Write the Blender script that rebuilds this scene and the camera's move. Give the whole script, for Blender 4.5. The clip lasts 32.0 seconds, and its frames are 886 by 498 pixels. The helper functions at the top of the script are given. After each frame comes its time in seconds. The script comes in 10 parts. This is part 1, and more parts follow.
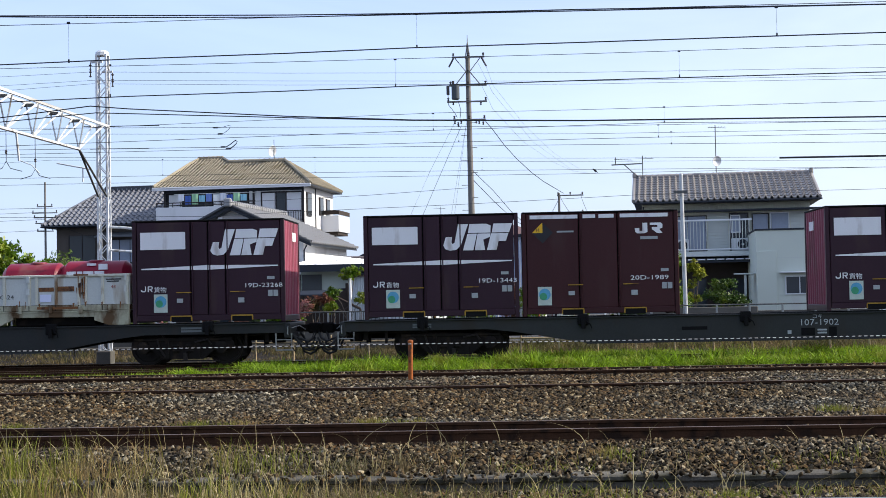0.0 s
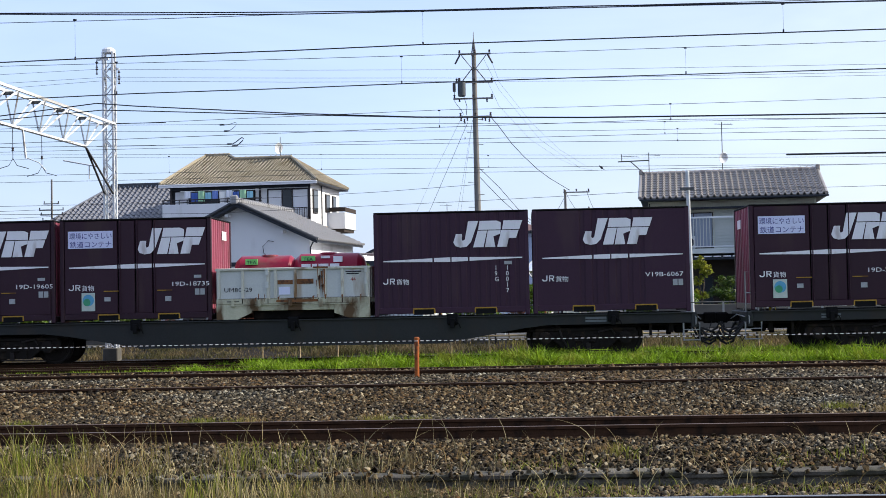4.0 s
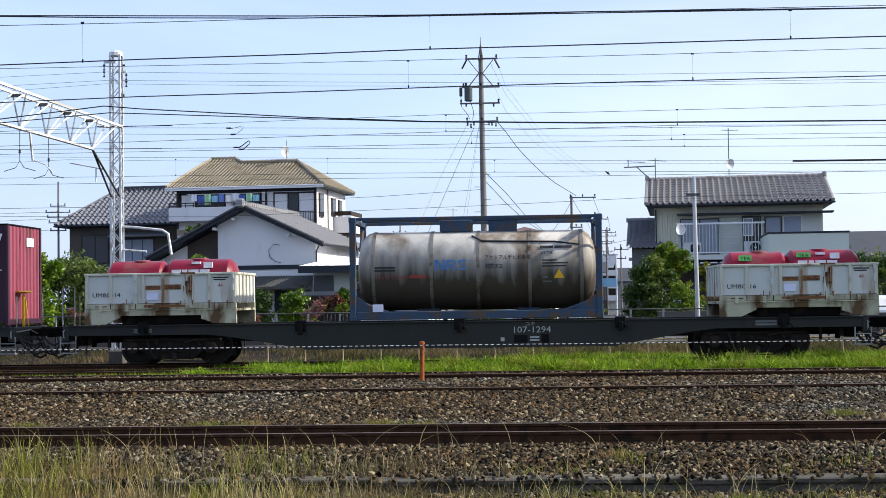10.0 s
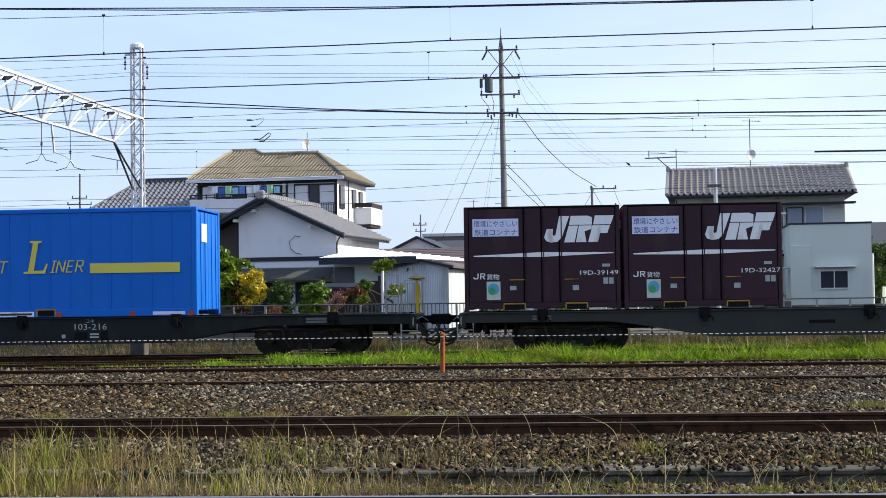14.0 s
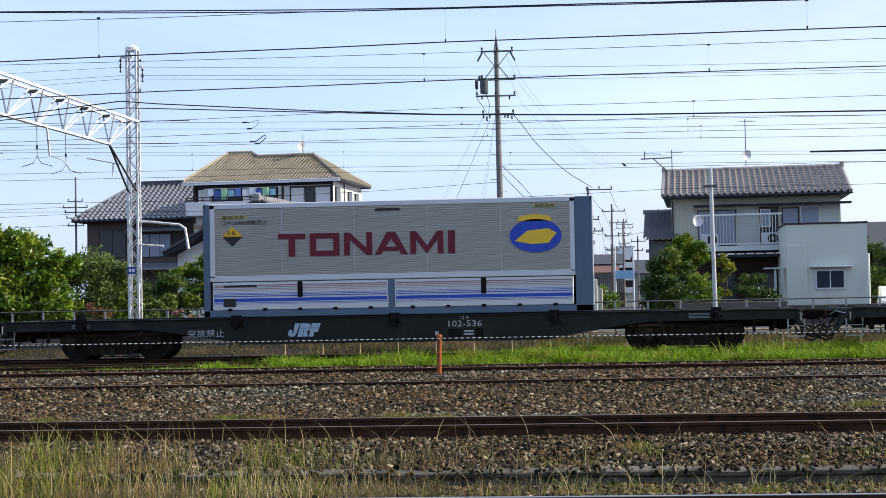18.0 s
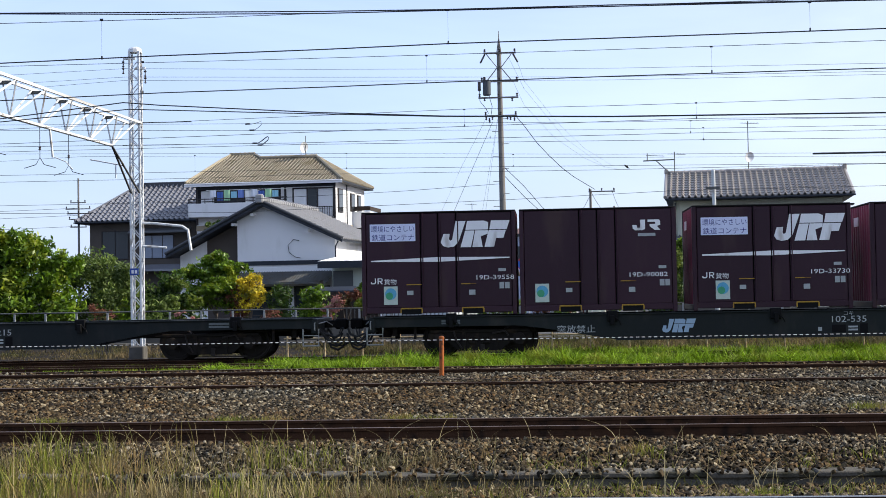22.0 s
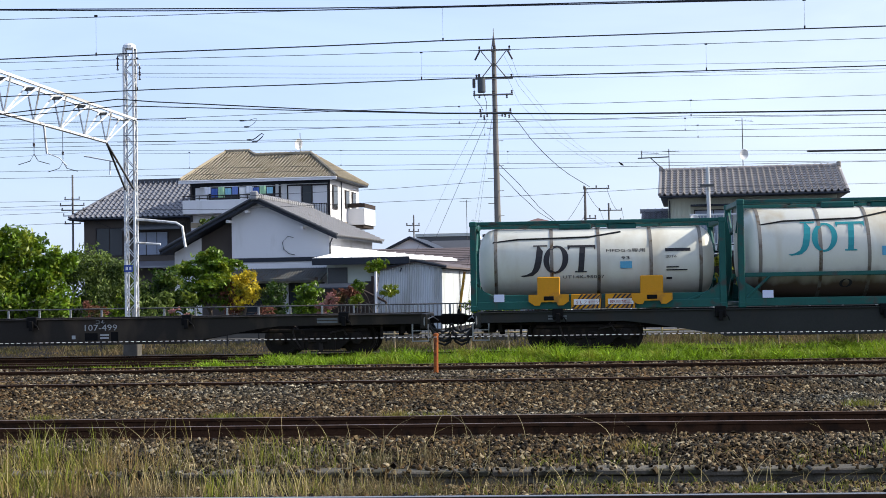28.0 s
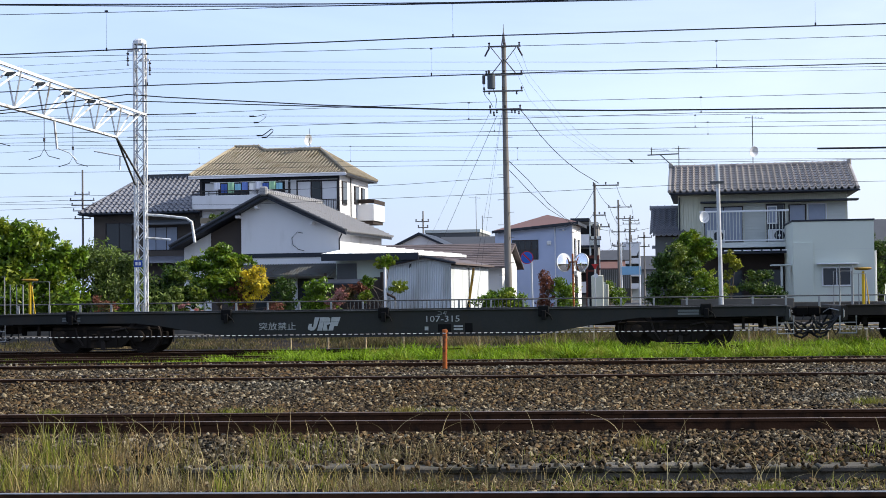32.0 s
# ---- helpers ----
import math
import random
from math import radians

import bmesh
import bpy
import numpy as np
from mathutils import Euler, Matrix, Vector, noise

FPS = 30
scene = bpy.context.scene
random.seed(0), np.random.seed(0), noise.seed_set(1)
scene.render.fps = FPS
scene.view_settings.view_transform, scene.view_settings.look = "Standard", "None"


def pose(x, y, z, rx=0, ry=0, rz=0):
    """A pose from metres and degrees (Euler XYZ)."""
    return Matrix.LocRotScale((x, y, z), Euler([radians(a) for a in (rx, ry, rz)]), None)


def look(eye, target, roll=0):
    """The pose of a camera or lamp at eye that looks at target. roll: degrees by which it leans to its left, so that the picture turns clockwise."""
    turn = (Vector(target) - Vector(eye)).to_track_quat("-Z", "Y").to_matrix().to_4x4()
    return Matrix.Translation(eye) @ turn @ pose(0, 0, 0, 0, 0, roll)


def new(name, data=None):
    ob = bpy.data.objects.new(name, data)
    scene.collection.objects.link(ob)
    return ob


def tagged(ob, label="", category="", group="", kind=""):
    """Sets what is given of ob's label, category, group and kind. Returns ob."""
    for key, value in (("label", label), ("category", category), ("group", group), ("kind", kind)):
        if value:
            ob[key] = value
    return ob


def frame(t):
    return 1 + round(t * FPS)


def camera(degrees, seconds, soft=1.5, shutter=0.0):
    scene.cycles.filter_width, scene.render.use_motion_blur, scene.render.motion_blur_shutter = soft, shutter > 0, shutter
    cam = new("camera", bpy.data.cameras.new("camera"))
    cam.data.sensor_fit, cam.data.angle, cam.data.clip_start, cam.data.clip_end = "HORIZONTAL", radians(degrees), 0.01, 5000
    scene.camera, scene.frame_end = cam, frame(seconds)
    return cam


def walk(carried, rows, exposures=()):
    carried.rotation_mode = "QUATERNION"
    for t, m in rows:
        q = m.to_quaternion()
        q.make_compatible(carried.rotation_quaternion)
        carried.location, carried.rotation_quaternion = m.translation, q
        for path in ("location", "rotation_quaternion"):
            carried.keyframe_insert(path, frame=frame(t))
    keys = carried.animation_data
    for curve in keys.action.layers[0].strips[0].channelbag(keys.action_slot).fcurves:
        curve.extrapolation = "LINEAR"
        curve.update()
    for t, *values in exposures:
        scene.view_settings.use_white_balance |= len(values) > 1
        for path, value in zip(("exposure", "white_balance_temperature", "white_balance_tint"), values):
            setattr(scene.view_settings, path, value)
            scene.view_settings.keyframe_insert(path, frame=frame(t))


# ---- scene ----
cam = camera(33.93, 32.0, 0.55, 0.0)


def aim(yaw, pitch, roll):
    """The camera's pose: it stands 1.5 m above the railheads and only turns."""
    return pose(0, 0, 1.5, 0, 0, -yaw) @ pose(0, 0, 0, 90 + pitch) @ pose(0, 0, 0, 0, 0, roll)


walk(cam, [(t, aim(a, b, c)) for t, a, b, c in [
    (0.0, -2.779, 1.946, -1.107), (0.5, -2.840, 1.897, -1.087), (1.0, -2.944, 1.860, -1.145), (1.5, -2.959, 1.826, -1.176),
    (2.0, -2.953, 1.819, -1.167), (2.5, -2.936, 1.819, -1.111), (3.0, -2.987, 1.820, -1.127), (3.5, -3.029, 1.821, -1.116),
    (5.5, -2.941, 1.885, -1.280), (6.0, -2.959, 1.888, -1.417), (6.5, -3.027, 1.884, -1.265), (7.0, -3.094, 1.934, -0.729),
    (7.5, -3.094, 2.049, -0.818), (8.0, -3.058, 2.116, -0.829), (8.5, -3.052, 2.127, -0.743), (9.0, -3.091, 2.090, -0.724),
    (9.5, -3.150, 2.050, -0.804), (10.0, -3.253, 2.014, -0.777), (10.5, -3.343, 1.971, -0.772), (11.0, -3.484, 1.891, -0.822),
    (11.5, -3.594, 1.800, -0.844), (12.0, -3.701, 1.737, -0.996), (12.5, -3.811, 1.716, -0.885), (13.0, -3.911, 1.683, -0.877),
    (13.5, -3.979, 1.678, -0.848), (14.0, -4.065, 1.689, -0.827), (14.5, -4.085, 1.699, -0.891), (16.5, -3.888, 1.711, -1.095),
    (17.0, -3.890, 1.722, -1.136), (17.5, -3.877, 1.735, -1.142), (18.0, -3.913, 1.748, -1.080), (18.5, -3.922, 1.749, -1.119),
    (19.0, -3.891, 1.729, -1.149), (19.5, -3.920, 1.699, -1.172), (20.0, -3.934, 1.702, -1.088), (20.5, -3.955, 1.732, -0.949),
    (21.0, -3.975, 1.823, -0.845), (21.5, -3.995, 1.831, -0.972), (22.0, -4.011, 1.815, -1.020), (22.5, -3.986, 1.807, -0.993),
    (23.0, -3.980, 1.763, -0.881), (23.5, -3.950, 1.704, -0.912), (24.0, -3.929, 1.664, -0.948), (24.5, -3.906, 1.657, -0.896),
    (25.0, -3.901, 1.629, -0.805), (25.5, -3.845, 1.665, -0.835), (27.5, -3.779, 1.675, -0.895), (28.0, -3.796, 1.695, -0.961),
    (28.5, -3.848, 1.706, -0.888), (29.0, -3.947, 1.691, -0.912), (29.5, -4.015, 1.699, -0.950), (30.0, -4.054, 1.663, -0.972),
    (30.5, -4.050, 1.622, -0.902), (31.0, -4.060, 1.598, -0.943), (31.5, -4.105, 1.578, -0.859), (32.0, -4.162, 1.551, -0.746)
]], [(0, 0.45), (32, 0.45)])

# ---- world and sun ----
SUN_EL, SUN_AZ = 33.0, 6.0          # the sun stands over the far end of +x, a little behind the train
world = bpy.data.worlds.new("world")
scene.world = world
world.use_nodes = True
_n = world.node_tree.nodes
_sky = _n.new("ShaderNodeTexSky")
_sky.sky_type, _sky.sun_disc = "NISHITA", False
_sky.sun_elevation, _sky.sun_rotation = radians(SUN_EL), radians(90 - SUN_AZ)
_sky.air_density, _sky.dust_density, _sky.ozone_density = 1.0, 1.2, 1.2
_haze = _n.new("ShaderNodeMix")     # thin high haze over the clear sky
_haze.data_type = "RGBA"
_haze.inputs[0].default_value = 0.5
_tc, _map, _veil, _amount = _n.new("ShaderNodeTexCoord"), _n.new("ShaderNodeMapping"), _n.new("ShaderNodeTexNoise"), _n.new("ShaderNodeMapRange")
_map.inputs["Scale"].default_value = (1.0, 1.0, 3.2)     # faint drawn-out veils of cirrus
_veil.inputs["Scale"].default_value, _veil.inputs["Detail"].default_value, _veil.inputs["Distortion"].default_value = 3.5, 7, 0.6
_amount.inputs["From Min"].default_value, _amount.inputs["From Max"].default_value = 0.35, 0.72
_amount.inputs["To Min"].default_value, _amount.inputs["To Max"].default_value = 0.40, 0.66
world.node_tree.links.new(_tc.outputs["Generated"], _map.inputs[0])
world.node_tree.links.new(_map.outputs[0], _veil.inputs["Vector"])
world.node_tree.links.new(_veil.outputs["Fac"], _amount.inputs["Value"])
world.node_tree.links.new(_amount.outputs[0], _haze.inputs[0])
world.node_tree.links.new(_sky.outputs[0], _haze.inputs[6])
_split, _side, _glow = _n.new("ShaderNodeSeparateXYZ"), _n.new("ShaderNodeMapRange"), _n.new("ShaderNodeValToRGB")
_side.inputs["From Min"].default_value, _side.inputs["From Max"].default_value = -1.0, 1.0     # the haze whitens towards the sun's side
_glow.color_ramp.interpolation = "EASE"
_glow.color_ramp.elements[0].position, _glow.color_ramp.elements[0].color = 0.44, (0.595, 0.755, 1.19, 1)
_glow.color_ramp.elements[1].position, _glow.color_ramp.elements[1].color = 0.63, (0.77, 0.875, 1.17, 1)
_glow.color_ramp.elements.new(1.0).color = (0.92, 0.96, 1.17, 1)
_lift = _n.new("ShaderNodeVectorMath")
_lift.operation = "SCALE"
_lift.inputs["Scale"].default_value = 10.0
world.node_tree.links.new(_tc.outputs["Generated"], _split.inputs[0])
world.node_tree.links.new(_split.outputs["X"], _side.inputs["Value"])
world.node_tree.links.new(_side.outputs[0], _glow.inputs[0])
world.node_tree.links.new(_glow.outputs[0], _lift.inputs[0])
world.node_tree.links.new(_lift.outputs[0], _haze.inputs[7])
world.node_tree.links.new(_haze.outputs[2], _n["Background"].inputs[0])
_n["Background"].inputs[1].default_value = 0.105
sun = new("sun", bpy.data.lights.new("sun", "SUN"))
sun.data.energy, sun.data.angle, sun.data.color = 5.0, radians(0.55), (1.0, 0.92, 0.79)
_to = Vector((math.cos(radians(SUN_EL)) * math.cos(radians(SUN_AZ)), math.cos(radians(SUN_EL)) * math.sin(radians(SUN_AZ)), math.sin(radians(SUN_EL))))
sun.matrix_world = look(_to * 60, (0, 0, 0))


# ---- materials ----
MATS = {}


def mat(name, col, rough=0.6, metal=0.0, var=0.2, scale=1.5, fine=30.0, bump=0.15, stain=None, stain_amt=0.0, stain_scale=1.2,
        streak=1.0, rand=0.0, island=False, spec=0.2, thin=0.0, alpha=1.0):
    """A worn surface: base colour varied at two scales, stains of a second colour, fine relief."""
    if name in MATS:
        return MATS[name]
    m = bpy.data.materials.new(name)
    m.use_nodes = True
    nt = m.node_tree
    N, L = nt.nodes, nt.links
    p = N["Principled BSDF"]
    p.inputs["Roughness"].default_value, p.inputs["Metallic"].default_value = rough, metal
    p.inputs["Specular IOR Level"].default_value = spec
    tc = N.new("ShaderNodeTexCoord")

    def tex(sc, detail, stretch=1.0):
        mp = N.new("ShaderNodeMapping")
        mp.inputs["Scale"].default_value = (1, 1, 1 / stretch)
        L.new(tc.outputs["Object"], mp.inputs[0])
        t = N.new("ShaderNodeTexNoise")
        t.inputs["Scale"].default_value, t.inputs["Detail"].default_value = sc, detail
        L.new(mp.outputs[0], t.inputs["Vector"])
        return t.outputs["Fac"]

    def mathn(op, a, b):
        n = N.new("ShaderNodeMath")
        n.operation = op
        for i, v in enumerate((a, b)):
            if isinstance(v, (int, float)):
                n.inputs[i].default_value = v
            else:
                L.new(v, n.inputs[i])
        return n.outputs[0]

    big, small = tex(scale, 4, streak), tex(fine, 3)
    fac = mathn("ADD", mathn("MULTIPLY", big, var * 1.3), mathn("MULTIPLY", small, var * 0.9))
    fac = mathn("ADD", fac, 1.0 - var * 1.1)
    if rand:
        g = N.new("ShaderNodeNewGeometry").outputs["Random Per Island"] if island else N.new("ShaderNodeObjectInfo").outputs["Random"]
        fac = mathn("MULTIPLY", fac, mathn("ADD", mathn("MULTIPLY", g, rand * 2), 1.0 - rand))
    rgb = N.new("ShaderNodeMix")
    rgb.data_type, rgb.blend_type = "RGBA", "MULTIPLY"
    rgb.inputs[0].default_value = 1.0
    rgb.inputs[6].default_value = (*col, 1)
    cmb = N.new("ShaderNodeCombineColor")
    for i in range(3):
        L.new(fac, cmb.inputs[i])
    L.new(cmb.outputs[0], rgb.inputs[7])
    out = rgb.outputs[2]
    if stain:
        st = N.new("ShaderNodeMix")
        st.data_type = "RGBA"
        r = N.new("ShaderNodeValToRGB")
        r.color_ramp.elements[0].position, r.color_ramp.elements[1].position = 0.62 - 0.3 * stain_amt, 0.74 - 0.25 * stain_amt
        L.new(tex(stain_scale, 6, streak), r.inputs[0])
        L.new(r.outputs[0], st.inputs[0])
        L.new(out, st.inputs[6])
        st.inputs[7].default_value = (*stain, 1)
        out = st.outputs[2]
    L.new(out, p.inputs["Base Color"])
    if bump:
        b = N.new("ShaderNodeBump")
        b.inputs["Strength"].default_value, b.inputs["Distance"].default_value = bump, 0.02
        L.new(small, b.inputs["Height"])
        L.new(b.outputs[0], p.inputs["Normal"])
    if thin:
        p.inputs["Transmission Weight"].default_value = 0.0
        tr = N.new("ShaderNodeBsdfTranslucent")
        L.new(out, tr.inputs[0])
        mx = N.new("ShaderNodeMixShader")
        mx.inputs[0].default_value = thin
        L.new(p.outputs[0], mx.inputs[1])
        L.new(tr.outputs[0], mx.inputs[2])
        L.new(mx.outputs[0], N["Material Output"].inputs[0])
    MATS[name] = m
    return m


# ---- mesh helpers ----
class Geo:
    """Vertices and faces of one mesh, gathered from simple solids."""

    def __init__(self):
        self.v, self.f = [], []

    def add(self, vs, fs):
        k = len(self.v)
        self.v += [tuple(p) for p in vs]
        self.f += [tuple(i + k for i in q) for q in fs]
        return self

    def box(self, x0, x1, y0, y1, z0, z1, b=0.0):
        c = ((x0 + x1) / 2, (y0 + y1) / 2, (z0 + z1) / 2)
        h = ((x1 - x0) / 2, (y1 - y0) / 2, (z1 - z0) / 2)
        if not b:
            vs = [(c[0] + sx * h[0], c[1] + sy * h[1], c[2] + sz * h[2]) for sx in (-1, 1) for sy in (-1, 1) for sz in (-1, 1)]
            return self.add(vs, [(0, 1, 3, 2), (4, 6, 7, 5), (0, 4, 5, 1), (2, 3, 7, 6), (0, 2, 6, 4), (1, 5, 7, 3)])
        b = min(b, min(h) * 0.9)
        bm = bmesh.new()
        pts = []
        for sx in (-1, 1):
            for sy in (-1, 1):
                for sz in (-1, 1):
                    s = (sx, sy, sz)
                    for ax in range(3):
                        pts.append(bm.verts.new([c[i] + s[i] * (h[i] if i == ax else h[i] - b) for i in range(3)]))
        bmesh.ops.convex_hull(bm, input=pts)
        bmesh.ops.dissolve_limit(bm, angle_limit=0.02, verts=bm.verts, edges=bm.edges)
        bm.verts.index_update()
        self.add([v.co for v in bm.verts], [[v.index for v in f.verts] for f in bm.faces])
        bm.free()
        return self

    def tube(self, pts, r, n=8, r1=None, cap=True):
        """A round bar along points, tapering from r to r1."""
        pts = [Vector(p) for p in pts]
        r1 = r if r1 is None else r1
        k, m = len(self.v), len(pts)
        for i, p in enumerate(pts):
            d = (pts[min(i + 1, m - 1)] - pts[max(i - 1, 0)]).normalized()
            a = d.cross(Vector((0, 0, 1)) if abs(d.z) < 0.9 else Vector((1, 0, 0))).normalized()
            c = d.cross(a)
            rr = r + (r1 - r) * i / max(1, m - 1)
            for j in range(n):
                w = 2 * math.pi * (j + 0.5) / n
                self.v.append(tuple(p + a * (rr * math.cos(w)) + c * (rr * math.sin(w))))
        for i in range(m - 1):
            for j in range(n):
                a, b = k + i * n + j, k + i * n + (j + 1) % n
                self.f.append((a, b, b + n, a + n))
        if cap:
            self.f.append(tuple(k + j for j in range(n))[::-1])
            self.f.append(tuple(k + (m - 1) * n + j for j in range(n)))
        return self

    def prism(self, poly, axis, a, b):
        """A flat outline pushed along an axis from a to b: axis 'y' takes (x, z), 'x' takes (y, z), 'z' takes (x, y)."""
        put = {"y": lambda p, w: (p[0], w, p[1]), "x": lambda p, w: (w, p[0], p[1]), "z": lambda p, w: (p[0], p[1], w)}[axis]
        n = len(poly)
        vs = [put(p, a) for p in poly] + [put(p, b) for p in poly]
        fs = [tuple(range(n)), tuple(range(2 * n - 1, n - 1, -1))] + [(i, i + n, (i + 1) % n + n, (i + 1) % n) for i in range(n)]
        return self.add(vs, fs)

    def lathe(self, prof, axis, c, n=24):
        """A turned form about the axis through c: prof is (along, radius)."""
        k = len(self.v)
        for a, r in prof:
            for j in range(n):
                w = 2 * math.pi * j / n
                u, v = r * math.cos(w), r * math.sin(w)
                self.v.append({"x": (c[0] + a, c[1] + u, c[2] + v), "y": (c[0] + u, c[1] + a, c[2] + v), "z": (c[0] + u, c[1] + v, c[2] + a)}[axis])
        for i in range(len(prof) - 1):
            for j in range(n):
                a, b = k + i * n + j, k + i * n + (j + 1) % n
                self.f.append((a, b, b + n, a + n))
        self.f.append(tuple(k + j for j in range(n)))
        self.f.append(tuple(k + (len(prof) - 1) * n + j for j in range(n)))
        return self

    def mesh(self, name, smooth=False):
        me = bpy.data.meshes.new(name)
        me.from_pydata(self.v, [], self.f)
        bm = bmesh.new()
        bm.from_mesh(me)
        bmesh.ops.recalc_face_normals(bm, faces=bm.faces)
        bm.to_mesh(me)
        bm.free()
        if smooth:
            me.shade_smooth()
            me.set_sharp_from_angle(angle=radians(40))
        return me


def raw(name, V, F):
    """A large mesh straight from arrays of vertices and equal faces."""
    me = bpy.data.meshes.new(name)
    V, F = np.asarray(V, np.float32), np.asarray(F, np.int32)
    me.vertices.add(len(V))
    me.vertices.foreach_set("co", V.ravel())
    me.loops.add(F.size)
    me.loops.foreach_set("vertex_index", F.ravel())
    me.polygons.add(len(F))
    me.polygons.foreach_set("loop_start", np.arange(0, F.size, F.shape[1], dtype=np.int32))
    me.update(calc_edges=True)
    return me


def part(name, g, material, parent=None, label="", smooth=False):
    """One mesh object, under a thing or a part."""
    me = g.mesh(name, smooth) if isinstance(g, Geo) else g
    if material and not me.materials:
        me.materials.append(material)
    ob = new(name, me)
    ob.parent = parent
    if label:
        ob["label"] = label
    return ob


def pieces(name, boxes, material, parent, label=""):
    """Separate small blocks, each a part of its own: (x0, x1, y0, y1, z0, z1)."""
    for b in boxes:
        part(name, Geo().box(*b), material, parent, label)


def thing(name, label, category, group="", kind="", at=None):
    ob = tagged(new(name), label, category, group, kind)
    ob.empty_display_size = 0.2
    if at is not None:
        ob.matrix_basis = at
    return ob


TEXTS = {}


def lettering(text, size, depth=0.004, shear=0.0, width=None):
    """A mesh of letters in the built-in font, in the x-z plane facing -y, its left foot at the origin; width: squeeze to this width."""
    key = (text, size, shear, width)
    if key not in TEXTS:
        cu = bpy.data.curves.new("text", "FONT")
        cu.body, cu.size, cu.shear, cu.extrude, cu.resolution_u = text, size, shear, depth / 2, 2
        ob = new("text", cu)
        bpy.context.view_layer.update()
        me = bpy.data.meshes.new_from_object(ob.evaluated_get(bpy.context.evaluated_depsgraph_get()))
        bpy.data.objects.remove(ob)
        if width and len(me.vertices):
            w = max(v.co.x for v in me.vertices) - min(v.co.x for v in me.vertices)
            me.transform(Matrix.Diagonal((width / max(w, 1e-6), 1, 1, 1)))
        me.transform(Matrix.Rotation(radians(90), 4, "X"))
        TEXTS[key] = me
    return TEXTS[key].copy()


def letter(name, text, size, x, y, z, material, parent, **kw):
    me = lettering(text, size, **kw)
    me.materials.clear()
    me.materials.append(material)
    ob = new(name, me)
    ob.parent = parent
    ob.location = (x, y, z)
    return ob

# ---- the train ----
RIDE, WHEELS = [], []                # things that roll with the train, and their wheelsets
AXIS = 35.955                        # the train's centre line, metres in front of the camera


def run(t):
    """How far the train has rolled at t seconds."""
    return 7.541978 * t - 0.01044504 * t ** 2 + 0.00039151 * t ** 3 - 0.000007009 * t ** 4


CACHE = {}


def cached(key, fn):
    if key not in CACHE:
        CACHE[key] = fn()
    return CACHE[key]


def bar(x0, x1, z0, z1, y, d=0.006):
    return Geo().box(x0, x1, y - d, y, z0, z1)


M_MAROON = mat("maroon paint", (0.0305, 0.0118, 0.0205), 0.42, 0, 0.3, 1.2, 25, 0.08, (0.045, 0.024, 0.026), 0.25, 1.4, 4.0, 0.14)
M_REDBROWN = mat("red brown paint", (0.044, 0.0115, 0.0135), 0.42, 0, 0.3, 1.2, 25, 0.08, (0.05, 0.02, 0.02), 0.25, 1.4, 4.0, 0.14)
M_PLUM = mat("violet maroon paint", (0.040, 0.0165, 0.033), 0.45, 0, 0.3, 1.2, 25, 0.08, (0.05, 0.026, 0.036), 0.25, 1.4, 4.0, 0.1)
# the ends' maroon is lightened: the sunlight on them sits in the colour
M_ENDLIT = mat("sunlit maroon end paint", (0.235, 0.056, 0.088), 0.55, 0, 0.3, 1.5, 20, 0.1, (0.13, 0.045, 0.055), 0.3, 2.0, 4.0, 0.25)
M_BLACK = mat("black rubber trim", (0.006, 0.006, 0.0065), 0.7, 0, 0.3, 3, 40, 0.1, spec=0.1)
M_DARKFRAME = mat("dirty underframe", (0.0055, 0.0050, 0.0046), 0.85, 0, 0.4, 2, 30, 0.3, (0.016, 0.012, 0.009), 0.3, 3, spec=0.08)
M_WHITE = mat("white marking paint", (0.74, 0.74, 0.76), 0.5, 0, 0.12, 2, 30, 0.03, (0.5, 0.47, 0.46), 0.15, 3, 3)
M_BLUEINK = mat("blue sign paint", (0.045, 0.05, 0.22), 0.5, 0, 0.1, 2, 30, 0.0)
M_YELLOW = mat("yellow bracket paint", (0.34, 0.20, 0.025), 0.5, 0, 0.3, 4, 30, 0.1, (0.15, 0.07, 0.02), 0.3, 6)
M_YELWHEEL = mat("bright yellow handwheel paint", (0.55, 0.36, 0.02), 0.5, 0, 0.2, 4, 30, 0.05)
M_PALESTK = mat("pale green sticker", (0.46, 0.53, 0.48), 0.5, 0, 0.2, 9, 40, 0)
M_GREENDOT = mat("green sticker print", (0.06, 0.30, 0.16), 0.5, 0, 0.3, 8, 30, 0)
M_BLUEDOT = mat("blue sticker print", (0.10, 0.34, 0.52), 0.5, 0, 0.3, 8, 30, 0)
M_SIGNBLUE = mat("pale blue sign", (0.62, 0.66, 0.84), 0.5, 0, 0.08, 3, 30, 0)
M_WAGON = mat("wagon grey paint", (0.0245, 0.0265, 0.0260), 0.6, 0, 0.35, 0.9, 25, 0.1, (0.028, 0.025, 0.021), 0.3, 1.5, 2.5, 0.15)
M_WAGOND = mat("wagon dark green paint", (0.0085, 0.0115, 0.012), 0.6, 0, 0.35, 0.9, 25, 0.1, (0.022, 0.022, 0.02), 0.25, 1.5, 2.5, 0.1)
M_WAGONB = mat("wagon brown grey paint", (0.020, 0.0170, 0.014), 0.65, 0, 0.4, 0.9, 25, 0.1, (0.050, 0.038, 0.026), 0.35, 1.2, 2.5)
M_BOGIE = mat("grimy bogie steel", (0.0125, 0.0105, 0.009), 0.8, 0, 0.4, 3, 30, 0.3, (0.028, 0.02, 0.014), 0.3, 4, spec=0.1)
